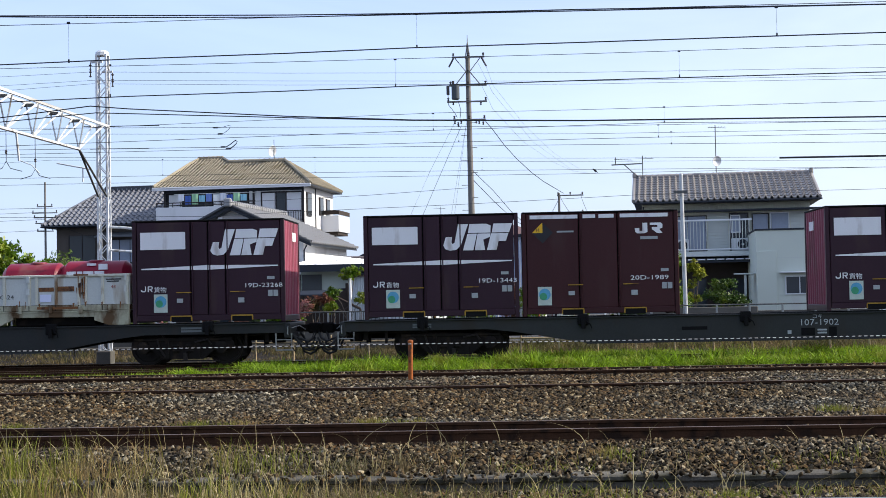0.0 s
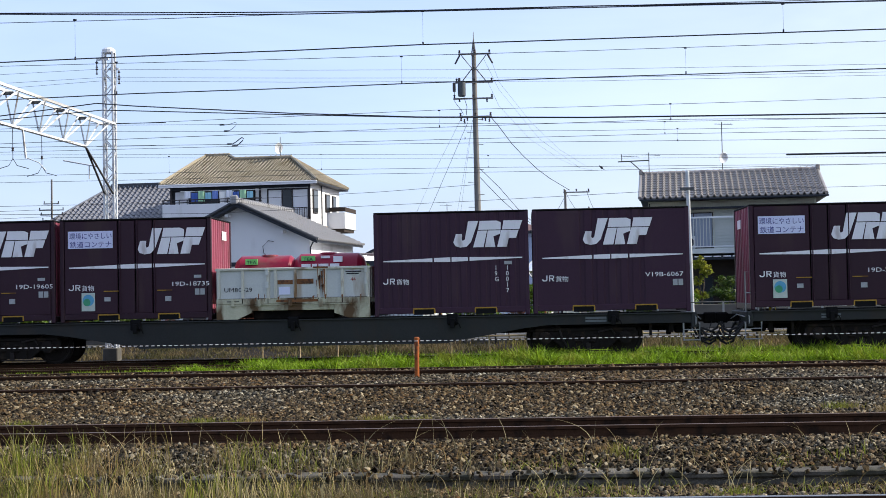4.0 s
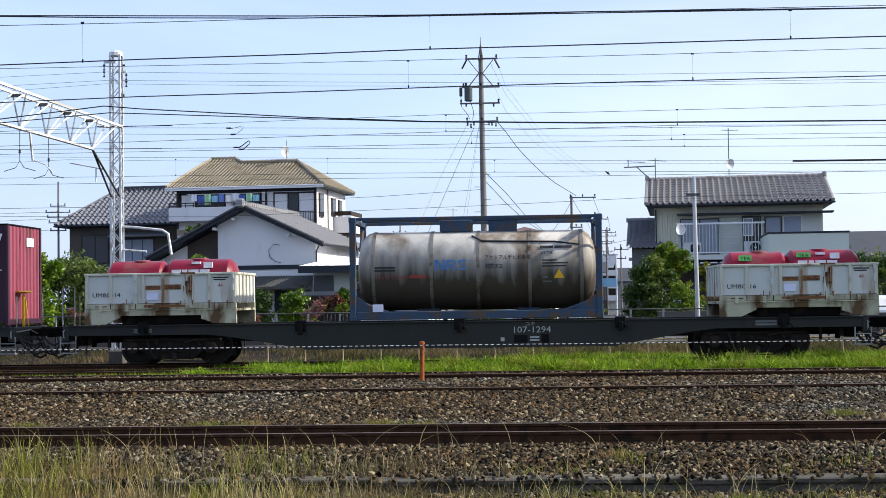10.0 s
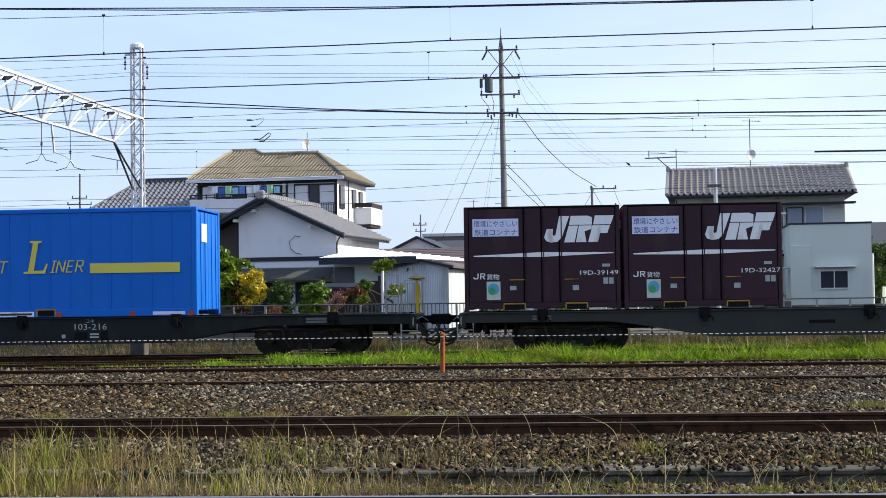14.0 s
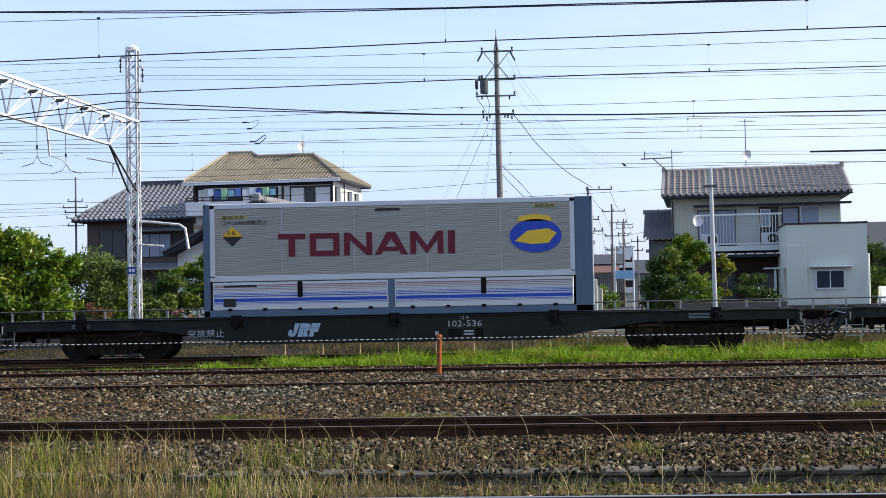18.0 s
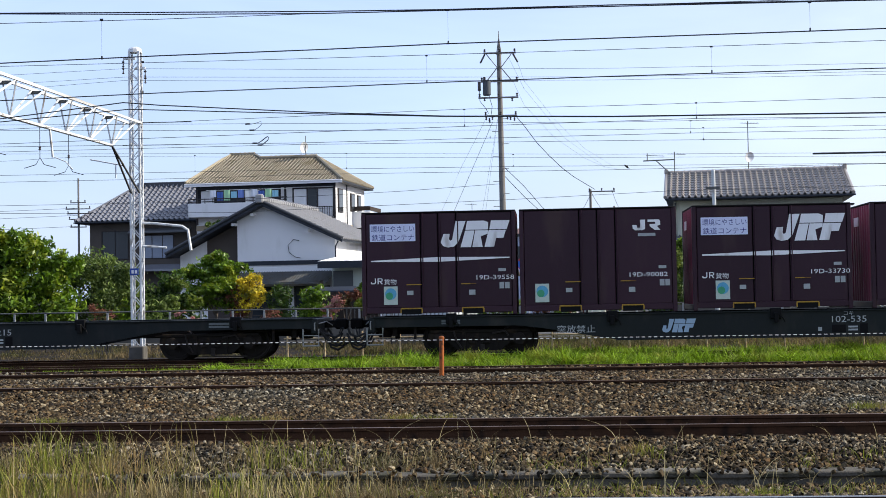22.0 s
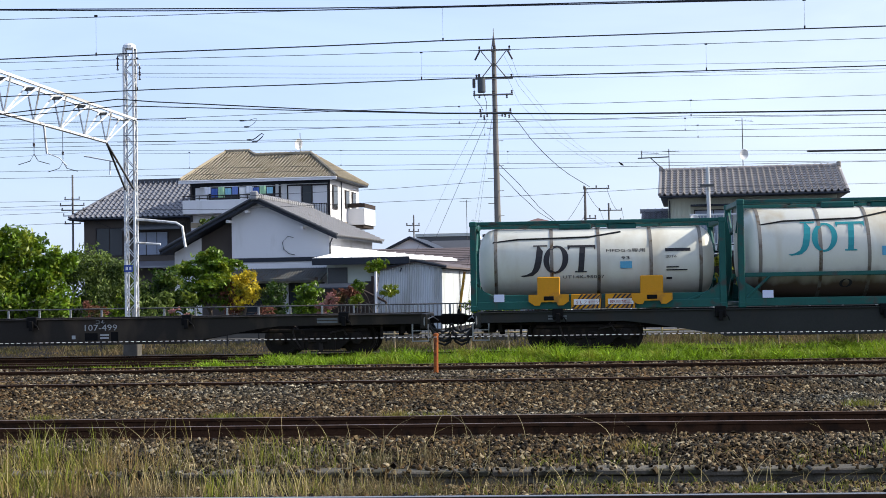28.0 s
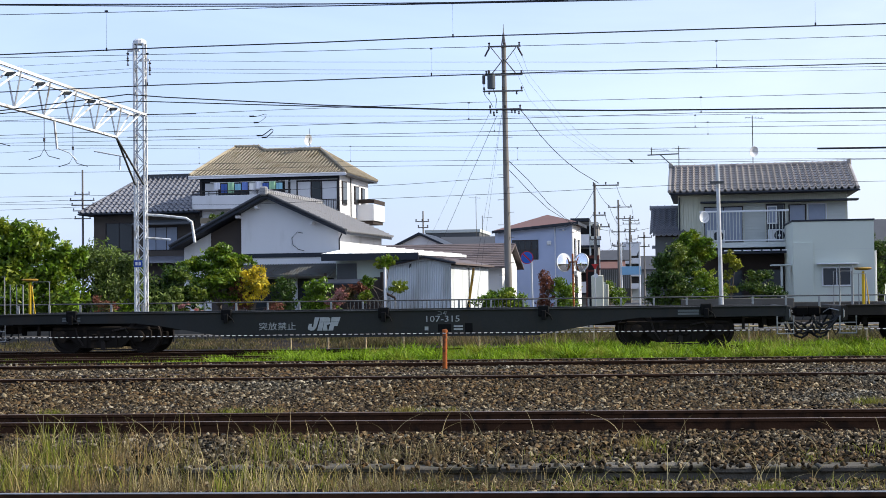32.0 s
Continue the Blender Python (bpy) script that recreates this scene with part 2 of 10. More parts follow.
M_STEELW = mat("worn wheel steel", (0.022, 0.018, 0.016), 0.6, 0.2, 0.3, 5, 40, 0.1, spec=0.15)
M_GREYTXT = mat("weathered white lettering", (0.34, 0.36, 0.37), 0.6, 0, 0.35, 5, 40, 0.0)
M_DIMTXT = mat("dull grey lettering", (0.12, 0.135, 0.14), 0.6, 0, 0.35, 5, 40, 0.0)
M_STEP = mat("weathered step steel", (0.25, 0.255, 0.25), 0.55, 0.2, 0.3, 4, 30, 0.05)
M_UM = mat("chalky white container paint", (0.52, 0.55, 0.53), 0.6, 0, 0.25, 1.6, 25, 0.12, (0.30, 0.22, 0.13), 0.16, 1.6, 5.0, 0.08)
M_UMLOW = mat("cream lower frame paint", (0.40, 0.395, 0.29), 0.65, 0, 0.4, 2.0, 25, 0.15, (0.10, 0.06, 0.03), 0.55, 2.8, 2.5, 0.1)
M_UMRIB = mat("cream rib paint", (0.54, 0.54, 0.46), 0.65, 0, 0.3, 2.0, 25, 0.15, (0.20, 0.12, 0.06), 0.26, 2.4, 3.0, 0.1)
M_RUST = mat("rust", (0.19, 0.085, 0.035), 0.85, 0, 0.5, 5, 40, 0.3, (0.06, 0.035, 0.025), 0.4, 7)
M_RED = mat("red tank paint", (0.21, 0.009, 0.028), 0.35, 0, 0.2, 2, 20, 0.05, (0.20, 0.05, 0.05), 0.25, 2, 1, 0.12)
M_TANK = mat("white tank paint", (0.67, 0.67, 0.64), 0.45, 0, 0.08, 0.8, 20, 0.03, (0.52, 0.49, 0.42), 0.16, 1.0, 4.5)
M_TANKC = mat("cream tank paint", (0.60, 0.60, 0.53), 0.45, 0, 0.08, 0.8, 20, 0.03, (0.50, 0.47, 0.38), 0.18, 1.0, 4.5)
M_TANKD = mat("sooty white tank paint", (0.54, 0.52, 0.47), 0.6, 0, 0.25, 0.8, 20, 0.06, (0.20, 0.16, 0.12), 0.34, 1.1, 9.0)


def wash(m, z0, z1, col, runs=1.6, amp=.5, most=.7):
    """A second colour over a tank: strongest on its lower half, in runs above."""
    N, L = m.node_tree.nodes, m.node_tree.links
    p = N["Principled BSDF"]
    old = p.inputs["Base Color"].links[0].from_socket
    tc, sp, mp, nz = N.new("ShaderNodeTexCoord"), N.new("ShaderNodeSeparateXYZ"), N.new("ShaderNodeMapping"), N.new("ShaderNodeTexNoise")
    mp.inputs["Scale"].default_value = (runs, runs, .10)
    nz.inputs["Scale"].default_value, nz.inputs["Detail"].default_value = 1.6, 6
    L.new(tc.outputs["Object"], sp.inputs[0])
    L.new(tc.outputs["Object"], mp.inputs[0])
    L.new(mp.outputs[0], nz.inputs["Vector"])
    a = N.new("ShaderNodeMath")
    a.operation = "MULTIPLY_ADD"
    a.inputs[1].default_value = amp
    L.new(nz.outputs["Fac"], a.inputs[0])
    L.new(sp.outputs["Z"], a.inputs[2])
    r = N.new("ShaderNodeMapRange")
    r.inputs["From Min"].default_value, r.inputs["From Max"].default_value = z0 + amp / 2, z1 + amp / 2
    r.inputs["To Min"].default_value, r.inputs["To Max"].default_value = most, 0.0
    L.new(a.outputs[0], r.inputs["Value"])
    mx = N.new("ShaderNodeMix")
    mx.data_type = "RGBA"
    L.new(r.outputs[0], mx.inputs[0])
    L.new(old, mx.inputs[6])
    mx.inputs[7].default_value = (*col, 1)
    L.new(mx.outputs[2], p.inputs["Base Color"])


# each of these shells turns darker and browner towards its bottom
wash(M_TANKD, .95, 2.05, (.040, .029, .021), 2.6, 1.2, .96)
wash(M_TANKC, .15, .80, (.24, .19, .13), 1.5, .35, .55)
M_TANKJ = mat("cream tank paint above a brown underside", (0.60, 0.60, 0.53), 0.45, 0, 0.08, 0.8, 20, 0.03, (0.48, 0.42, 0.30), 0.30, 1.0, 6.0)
wash(M_TANKJ, .52, .92, (.085, .055, .034), 1.8, .30, .96)
wash(M_TANK, .20, .65, (.32, .27, .20), 1.6, .35, .6)
M_FBLUE = mat("blue tank frame paint", (0.012, 0.032, 0.125), 0.5, 0, 0.25, 2, 25, 0.08, (0.06, 0.05, 0.05), 0.2, 3)
M_FBRIGHT = mat("bright blue tank frame paint", (0.010, 0.060, 0.30), 0.5, 0, 0.2, 2, 25, 0.08, (0.05, 0.05, 0.07), 0.15, 3)
M_FDARK = mat("dull blue grey tank frame paint", (0.035, 0.062, 0.105), 0.6, 0, 0.35, 2, 25, 0.08, (0.09, 0.06, 0.04), 0.4, 3)
M_FTEAL = mat("dark teal tank frame paint", (0.012, 0.085, 0.075), 0.5, 0, 0.25, 2, 25, 0.08, (0.05, 0.05, 0.045), 0.2, 3)
M_BAND = mat("tank strap metal", (0.20, 0.185, 0.16), 0.5, 0.4, 0.35, 3, 30, 0.1, (0.10, 0.06, 0.03), 0.3, 4)
M_NAVY = mat("navy logo paint", (0.02, 0.04, 0.16), 0.5, 0, 0.1, 3, 30, 0)
M_FADEBLUE = mat("faded blue logo paint", (0.08, 0.18, 0.36), 0.6, 0, 0.35, 5, 30, 0)
M_TEALINK = mat("teal logo paint", (0.02, 0.24, 0.27), 0.5, 0, 0.1, 3, 30, 0)
M_INK = mat("black lettering", (0.03, 0.03, 0.035), 0.6, 0, 0.2, 5, 40, 0)
M_REDINK = mat("red lettering", (0.30, 0.06, 0.05), 0.6, 0, 0.2, 5, 40, 0)
M_LINER = mat("bright blue container paint", (0.003, 0.125, 0.52), 0.42, 0, 0.12, 1.0, 20, 0.05, (0.006, 0.13, 0.50), 0.2, 1.5, 4)
M_LINERY = mat("yellow stripe paint", (0.62, 0.56, 0.10), 0.5, 0, 0.1, 3, 30, 0)
M_SILVER = mat("silver ribbed panel", (0.42, 0.42, 0.395), 0.42, 0.25, 0.12, 1.0, 25, 0.05, (0.42, 0.40, 0.36), 0.2, 1.5, 3)
M_SILVERW = mat("pale aluminium trim", (0.52, 0.545, 0.585), 0.4, 0.2, 0.1, 2, 25, 0.05)
M_STEELBLUE = mat("blue grey pillar paint", (0.085, 0.125, 0.19), 0.5, 0, 0.2, 2, 25, 0.05)
M_DKRED = mat("dark red logo paint", (0.125, 0.014, 0.032), 0.5, 0, 0.12, 3, 30, 0)
M_STRIPEB = mat("royal blue stripe", (0.03, 0.07, 0.42), 0.5, 0, 0.1, 3, 30, 0)
M_STRIPER = mat("thin dull red stripe", (0.24, 0.10, 0.11), 0.5, 0, 0.1, 3, 30, 0)
M_AMBER = mat("amber placard", (0.75, 0.42, 0.03), 0.5, 0, 0.1, 3, 30, 0)
M_GOLD = mat("golden emblem", (0.70, 0.47, 0.05), 0.5, 0, 0.1, 3, 30, 0)
M_HOSE = mat("rubber hose", (0.022, 0.022, 0.022), 0.7, 0, 0.3, 5, 40, 0.1)
M_LIGHTMETAL = mat("galvanised steel", (0.46, 0.48, 0.49), 0.45, 0.5, 0.2, 3, 30, 0.08, (0.30, 0.27, 0.23), 0.2, 3, 2)


def emblem(w, h, y):
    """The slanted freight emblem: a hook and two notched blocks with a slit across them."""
    g = Geo()
    for poly in (((0, .2), (.03, .06), (.1, 0), (.19, .03), (.255, .2), (.365, 1), (.22, 1), (.165, .3), (.135, .25), (.12, .32), (.13, .52), (.04, .52)),
                 ((.285, 0), (.435, 0), (.49, .63), (.355, .63)),
                 ((.455, 0), (.605, 0), (.58, .4), (.68, .5), (.685, .63), (.50, .63)),
                 ((.36, .66), (.385, 1), (.63, 1), (.69, .93), (.685, .66)),
                 ((.63, 0), (.77, 0), (.80, .33), (.905, .33), (.945, .63), (.695, .63)),
                 ((.705, .66), (.73, 1), (1, 1), (.955, .66))):
        g.prism([(u * w, v * h) for u, v in poly], "y", y - 0.006, y)
    return g


def emblem_two(w, h, y):
    """The plainer emblem: a hook beside one notched block."""
    g = Geo()
    g.prism([(u * w, v * h) for u, v in ((0, .5), (.02, .15), (.1, 0), (.36, 0), (.46, .12), (.46, 1), (.28, 1), (.28, .24), (.17, .24), (.17, .5))], "y", y - 0.006, y)
    g.prism([(u * w, v * h) for u, v in ((.55, 1), (.94, 1), (1, .85), (1, .5), (.88, .38), (1, 0), (.8, 0), (.62, .38), (.62, .58), (.82, .58), (.82, .78), (.55, .78))], "y", y - 0.006, y)
    return g


def end_wall(w, z0, z1, x, out, n=9):
    """A corrugated end: one folded sheet with upright ribs."""
    step = 2 * w / n
    poly = [(x - out * 0.03, -w)]
    for i in range(n):
        a = -w + step * i
        poly += [(x, a + step * .1), (x, a + step * .2), (x + out * .035, a + step * .3), (x + out * .035, a + step * .7), (x, a + step * .8), (x, a + step * .9)]
    poly.append((x - out * 0.03, w))
    return Geo().prism(poly, "z", z0, z1)


def box_container(serial, x, z=1.016, sign="white", kind="19D", group="twelve foot containers"):
    """A twelve-foot freight container with its doors, emblem and markings; x: its centre along the train at the start."""
    H, h, d = 2.50, 1.8575, 1.225
    paint = M_PLUM if kind in ("19G", "V19B") else M_REDBROWN if kind == "20D" else M_MAROON
    looks = {"19D": "dark maroon steel", "20D": "dark maroon steel", "19G": "dark violet ribbed steel", "V19B": "dark violet ribbed steel"}[kind]
    extra = {"white": " with a blank white panel", "eco": " with a white slogan panel", "plain": " with a small white emblem", "rib": " with ribbed sides"}[sign]
    root = thing("freight_container", f"{looks} container{extra} on a wagon", "container", group)
    RIDE.append((root, x, z))

    def frame_geo():
        g = Geo()
        for sx in (-1, 1):
            for sy in (-1, 1):
                cx, cy = sx * (h - 0.05), sy * (d - 0.05)
                g.box(cx - 0.05, cx + 0.05, cy - 0.05, cy + 0.05, 0, H - 0.03, 0.012)
        for sy in (-1, 1):
            cy = sy * (d - 0.05)
            g.box(-h + 0.1, h - 0.1, cy - 0.045, cy + 0.045, 0.06, 0.2, 0.01)
        for sx in (-1, 1):
            cx = sx * (h - 0.05)
            g.box(cx - 0.045, cx + 0.045, -d + 0.1, d - 0.1, 0.02, 0.16, 0.01)
        return g.mesh("frame")

    part("frame", cached(("cframe", paint.name), frame_geo), paint, root)
    # added unseen black core, keeps light from showing through the panel gaps
    part("inner_lining", cached("cblocker", lambda: Geo().box(-h + .12, h - .12, -d + .085, d - .085, .18, H - .05).mesh("inner_lining")), M_BLACK, root)
    part("roof", cached("croof", lambda: Geo().box(-h, h, -d, d, H - 0.045, H, 0.015).mesh("roof")), M_BLACK, root, "black edged roof")
    for k, sx in enumerate((-1, 1)):
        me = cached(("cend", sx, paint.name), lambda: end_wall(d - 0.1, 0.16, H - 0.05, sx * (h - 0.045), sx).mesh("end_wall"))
        part("end_wall", me, M_ENDLIT, root, "ribbed maroon end with sunlight in its colour")
        part("emblem", cached(("cendlogo", sx), lambda: Geo().box(min(sx * h, sx * (h - .006)), max(sx * h, sx * (h - .006)), 0.1, 0.62, 1.98, 2.2).mesh("emblem")), M_WHITE, root)
    if kind in ("19D", "20D"):
        cuts = (-h + 0.1, -0.43, -0.008, 0.42, h - 0.1) if kind == "19D" else (-h + 0.1, -0.5, 0.42, h - 0.1)
        for i in range(len(cuts) - 1):
            a, b = cuts[i] + 0.012, cuts[i + 1] - 0.012
            nm = "door" if 0 < i < len(cuts) - 2 else "side_panel"
            for sy in (-1, 1):
                me = cached(("cpanel", kind, i, sy), lambda: Geo().box(a, b, min(sy * (d - .012), sy * (d - .05)), max(sy * (d - .012), sy * (d - .05)), 0.2, H - 0.05, 0.012).mesh(nm))
                part(nm, me, paint, root)
        for cx in cuts[1:-1]:
            part("lock_rod", cached(("crod", kind, cx), lambda: Geo().tube([(cx + 0.05, -d - 0.004, 0.2), (cx + 0.05, -d - 0.004, H - 0.05)], 0.016, 6).mesh("lock_rod")), paint, root)
        for cx in (-0.6, 0.71):
            part("latch", cached(("clatch", cx), lambda: Geo().box(cx - 0.18, cx + 0.18, -d - 0.02, -d + 0.01, 0.735, 0.755).mesh("latch")), M_YELLOW, root, "yellow latch handle")
    else:
        def ribs():
            n, lo, hi, dep = (15, -h + .1, h - .1, .034) if kind == "19G" else (6, -.75, .95, .040)
            st = (hi - lo) / n
            y1, y0 = sy * (d - .012), sy * (d - dep)
            poly = [(-h + .1, sy * (d - .08)), (-h + .1, y1)]
            for i in range(n):
                a = lo + st * i
                poly += [(a, y1), (a + st * .12, y0), (a + st * .38, y0), (a + st * .5, y1)]
            poly.append((h - .1, y1))
            poly.append((h - .1, sy * (d - .08)))
            return Geo().prism(poly, "z", 0.2, H - 0.05).mesh("ribbed_wall")
        for sy in (-1, 1):
            part("ribbed_wall", cached(("cribs", kind, sy), ribs), paint, root)
    for cx in (-0.67, 0.81):
        part("fork_pocket", cached(("cfork", cx), lambda: Geo().box(cx - 0.26, cx + 0.26, -d - 0.008, -d + 0.12, 0.16, 0.19).box(cx - 0.27, cx - 0.24, -d - 0.008, -d + 0.1, 0.06, 0.16)
                                    .box(cx + 0.24, cx + 0.27, -d - 0.008, -d + 0.1, 0.06, 0.16).mesh("fork_pocket")), M_YELLOW, root, "yellow fork pocket rim")
        part("fork_slot", cached(("cslot", cx), lambda: Geo().box(cx - 0.24, cx + 0.24, -d - 0.002, -d + 0.08, 0.03, 0.16).mesh("fork_slot")), M_BLACK, root)
    f = -d - 0.002
    if kind == "20D":
        pieces("roof_band", [(a, b, f - .006, f, H - .17, H - .08) for a, b in ((-1.66, -.52), (-.40, -.10), (-.02, .34), (.48, 1.62))], M_WHITE, root, "white band under the roof")
        for q, (pts, m) in enumerate((([(-1.36, 2.0), (-1.36, 1.75), (-1.61, 2.0)], M_INK), ([(-1.36, 2.0), (-1.61, 2.0), (-1.36, 2.25)], M_AMBER), ([(-1.36, 2.0), (-1.36, 2.25), (-1.11, 2.0)], M_INK), ([(-1.36, 2.0), (-1.11, 2.0), (-1.36, 1.75)], M_INK))):
            part("hazard_label", cached(("cdiam", q), lambda: Geo().prism(pts, "y", f - .006, f).mesh("hazard_label")), m, root)
        letter("lettering", "H", .12, -1.52, f - .010, 2.03, M_INK, root)
        part("caption_bar", cached("ccap3", lambda: bar(-1.02, -.62, 2.0, 2.04, f).mesh("caption_bar")), M_GREYTXT, root)
    if sign != "plain":
        e = part("emblem", cached("cemblem", lambda: emblem(1.66, 0.63, f).mesh("emblem")), M_WHITE, root, "white slanted emblem")
        e.location = (-0.66 if kind == "V19B" else 0.06, 0, H - 0.88)

        for a, b in ((-1.63, -0.45), (-0.41, -0.02), (0.01, 0.40), (0.44, 1.70)):
            ta, tb = (0.012 + 0.045 * (1 - abs(u) / 1.7) for u in (a, b))
            m0, m1 = 1.34 + 0.02 * a / 1.7, 1.34 + 0.02 * b / 1.7
            part("stripe", cached(("cstripe", a), lambda: Geo().prism([(a, m0 - ta), (b, m1 - tb), (b, m1 + tb), (a, m0 + ta)], "y", f - 0.004, f).mesh("stripe")), M_WHITE, root, "white tapering stripe")
        part("caption_bar", cached("cjr", lambda: Geo().prism([(-1.645, .80), (-1.62, .77), (-1.55, .77), (-1.52, .80), (-1.52, .91), (-1.545, .91), (-1.545, .81), (-1.56, .795), (-1.61, .795), (-1.62, .82), (-1.645, .82)], "y", f - .004, f).box(-1.48, -1.455, f - .004, f, .77, .91).box(-1.455, -1.38, f - .004, f, .89, .91).box(-1.455, -1.38, f - .004, f, .83, .85).box(-1.385, -1.36, f - .004, f, .84, .90).prism([(-1.43, .83), (-1.40, .83), (-1.355, .77), (-1.39, .77)], "y", f - .003, f).mesh("caption_bar")), M_WHITE, root)
        letter("lettering", "貨物", 0.15, -1.33, f - 0.004, .765, M_WHITE, root, width=0.30)
    else:
        e = part("emblem", cached("cemblem2", lambda: emblem_two(0.66, 0.25, f).mesh("emblem")), M_WHITE, root, "white two-part emblem")
        e.location = (0.83, 0, H - 0.56)
        part("caption_bar", cached("ccap2", lambda: bar(0.96, 1.37, H - 0.70, H - 0.63, f).mesh("caption_bar")), M_GREYTXT, root)
    if sign == "eco":
        part("sign_panel", cached("ceco", lambda: bar(-1.65, -0.55, H - 0.71, H - 0.29, f).mesh("sign_panel")), M_SIGNBLUE, root, "pale blue slogan panel")
        letter("lettering", "環境にやさしい", 0.165, -1.62, f - 0.008, H - 0.47, M_BLUEINK, root, width=1.04)
        letter("lettering", "鉄道コンテナ", 0.165, -1.61, f - 0.008, H - 0.675, M_BLUEINK, root, width=1.02)
    elif sign == "white":
        part("sign_panel", cached("cblank", lambda: bar(-1.65, -0.55, H - 0.71, H - 0.29, f).mesh("sign_panel")), M_WHITE, root, "blank white panel")
    if kind in ("19D", "20D"):
        sx = -1.33 if sign != "plain" else -1.5
        part("sticker", cached(("cstk", sx), lambda: bar(sx, sx + 0.33, 0.27, 0.71, f).mesh("sticker")), M_PALESTK, root, "pale eco sticker")
        part("sticker_print", cached(("cstk2", sx), lambda: Geo().lathe([(-0.004, 0.14), (0, 0.14)], "y", (sx + .165, f - .006, 0.53), 16).mesh("sticker_print")), M_BLUEDOT, root)
        part("sticker_print", cached(("cstk3", sx), lambda: Geo().lathe([(-0.004, 0.09), (0, 0.09)], "y", (sx + .13, f - .010, 0.48), 12).mesh("sticker_print")), M_GREENDOT, root)
        letter("lettering", serial, 0.15, 0.86 if sign != "plain" else 0.70, f - 0.004, 0.84, M_WHITE, root, width=0.9)
        pieces("label_plate", [(a, b, f - .006, f, c, e) for a, b, c, e in ((-.77, -.62, .5, .6), (.72, .87, .48, .6), (1.45, 1.56, .62, .77), (1.58, 1.69, .62, .77), (1.43, 1.61, 1.03, 1.1))], M_GREYTXT, root, "small pale data plate")
    elif kind == "V19B":
        letter("lettering", serial, 0.15, 0.80, f - 0.004, 0.84, M_WHITE, root, width=0.9)
        pieces("label_plate", [(1.45, 1.56, f - .006, f, .62, .77), (1.58, 1.69, f - .006, f, .62, .77)], M_GREYTXT, root)
    else:
        a, b = serial.split("-")
        for txt, cx in ((a, 1.03), (b, 1.30)):
            for i, ch in enumerate(txt):
                letter("lettering", ch, 0.15, cx, f - 0.004, 1.05 - i * 0.135 + 0.02, M_WHITE, root)
        part("label_plate", cached("clab2", lambda: bar(1.27, 1.45, 1.2, 1.28, f).mesh("label_plate")), M_GREYTXT, root)
    return root


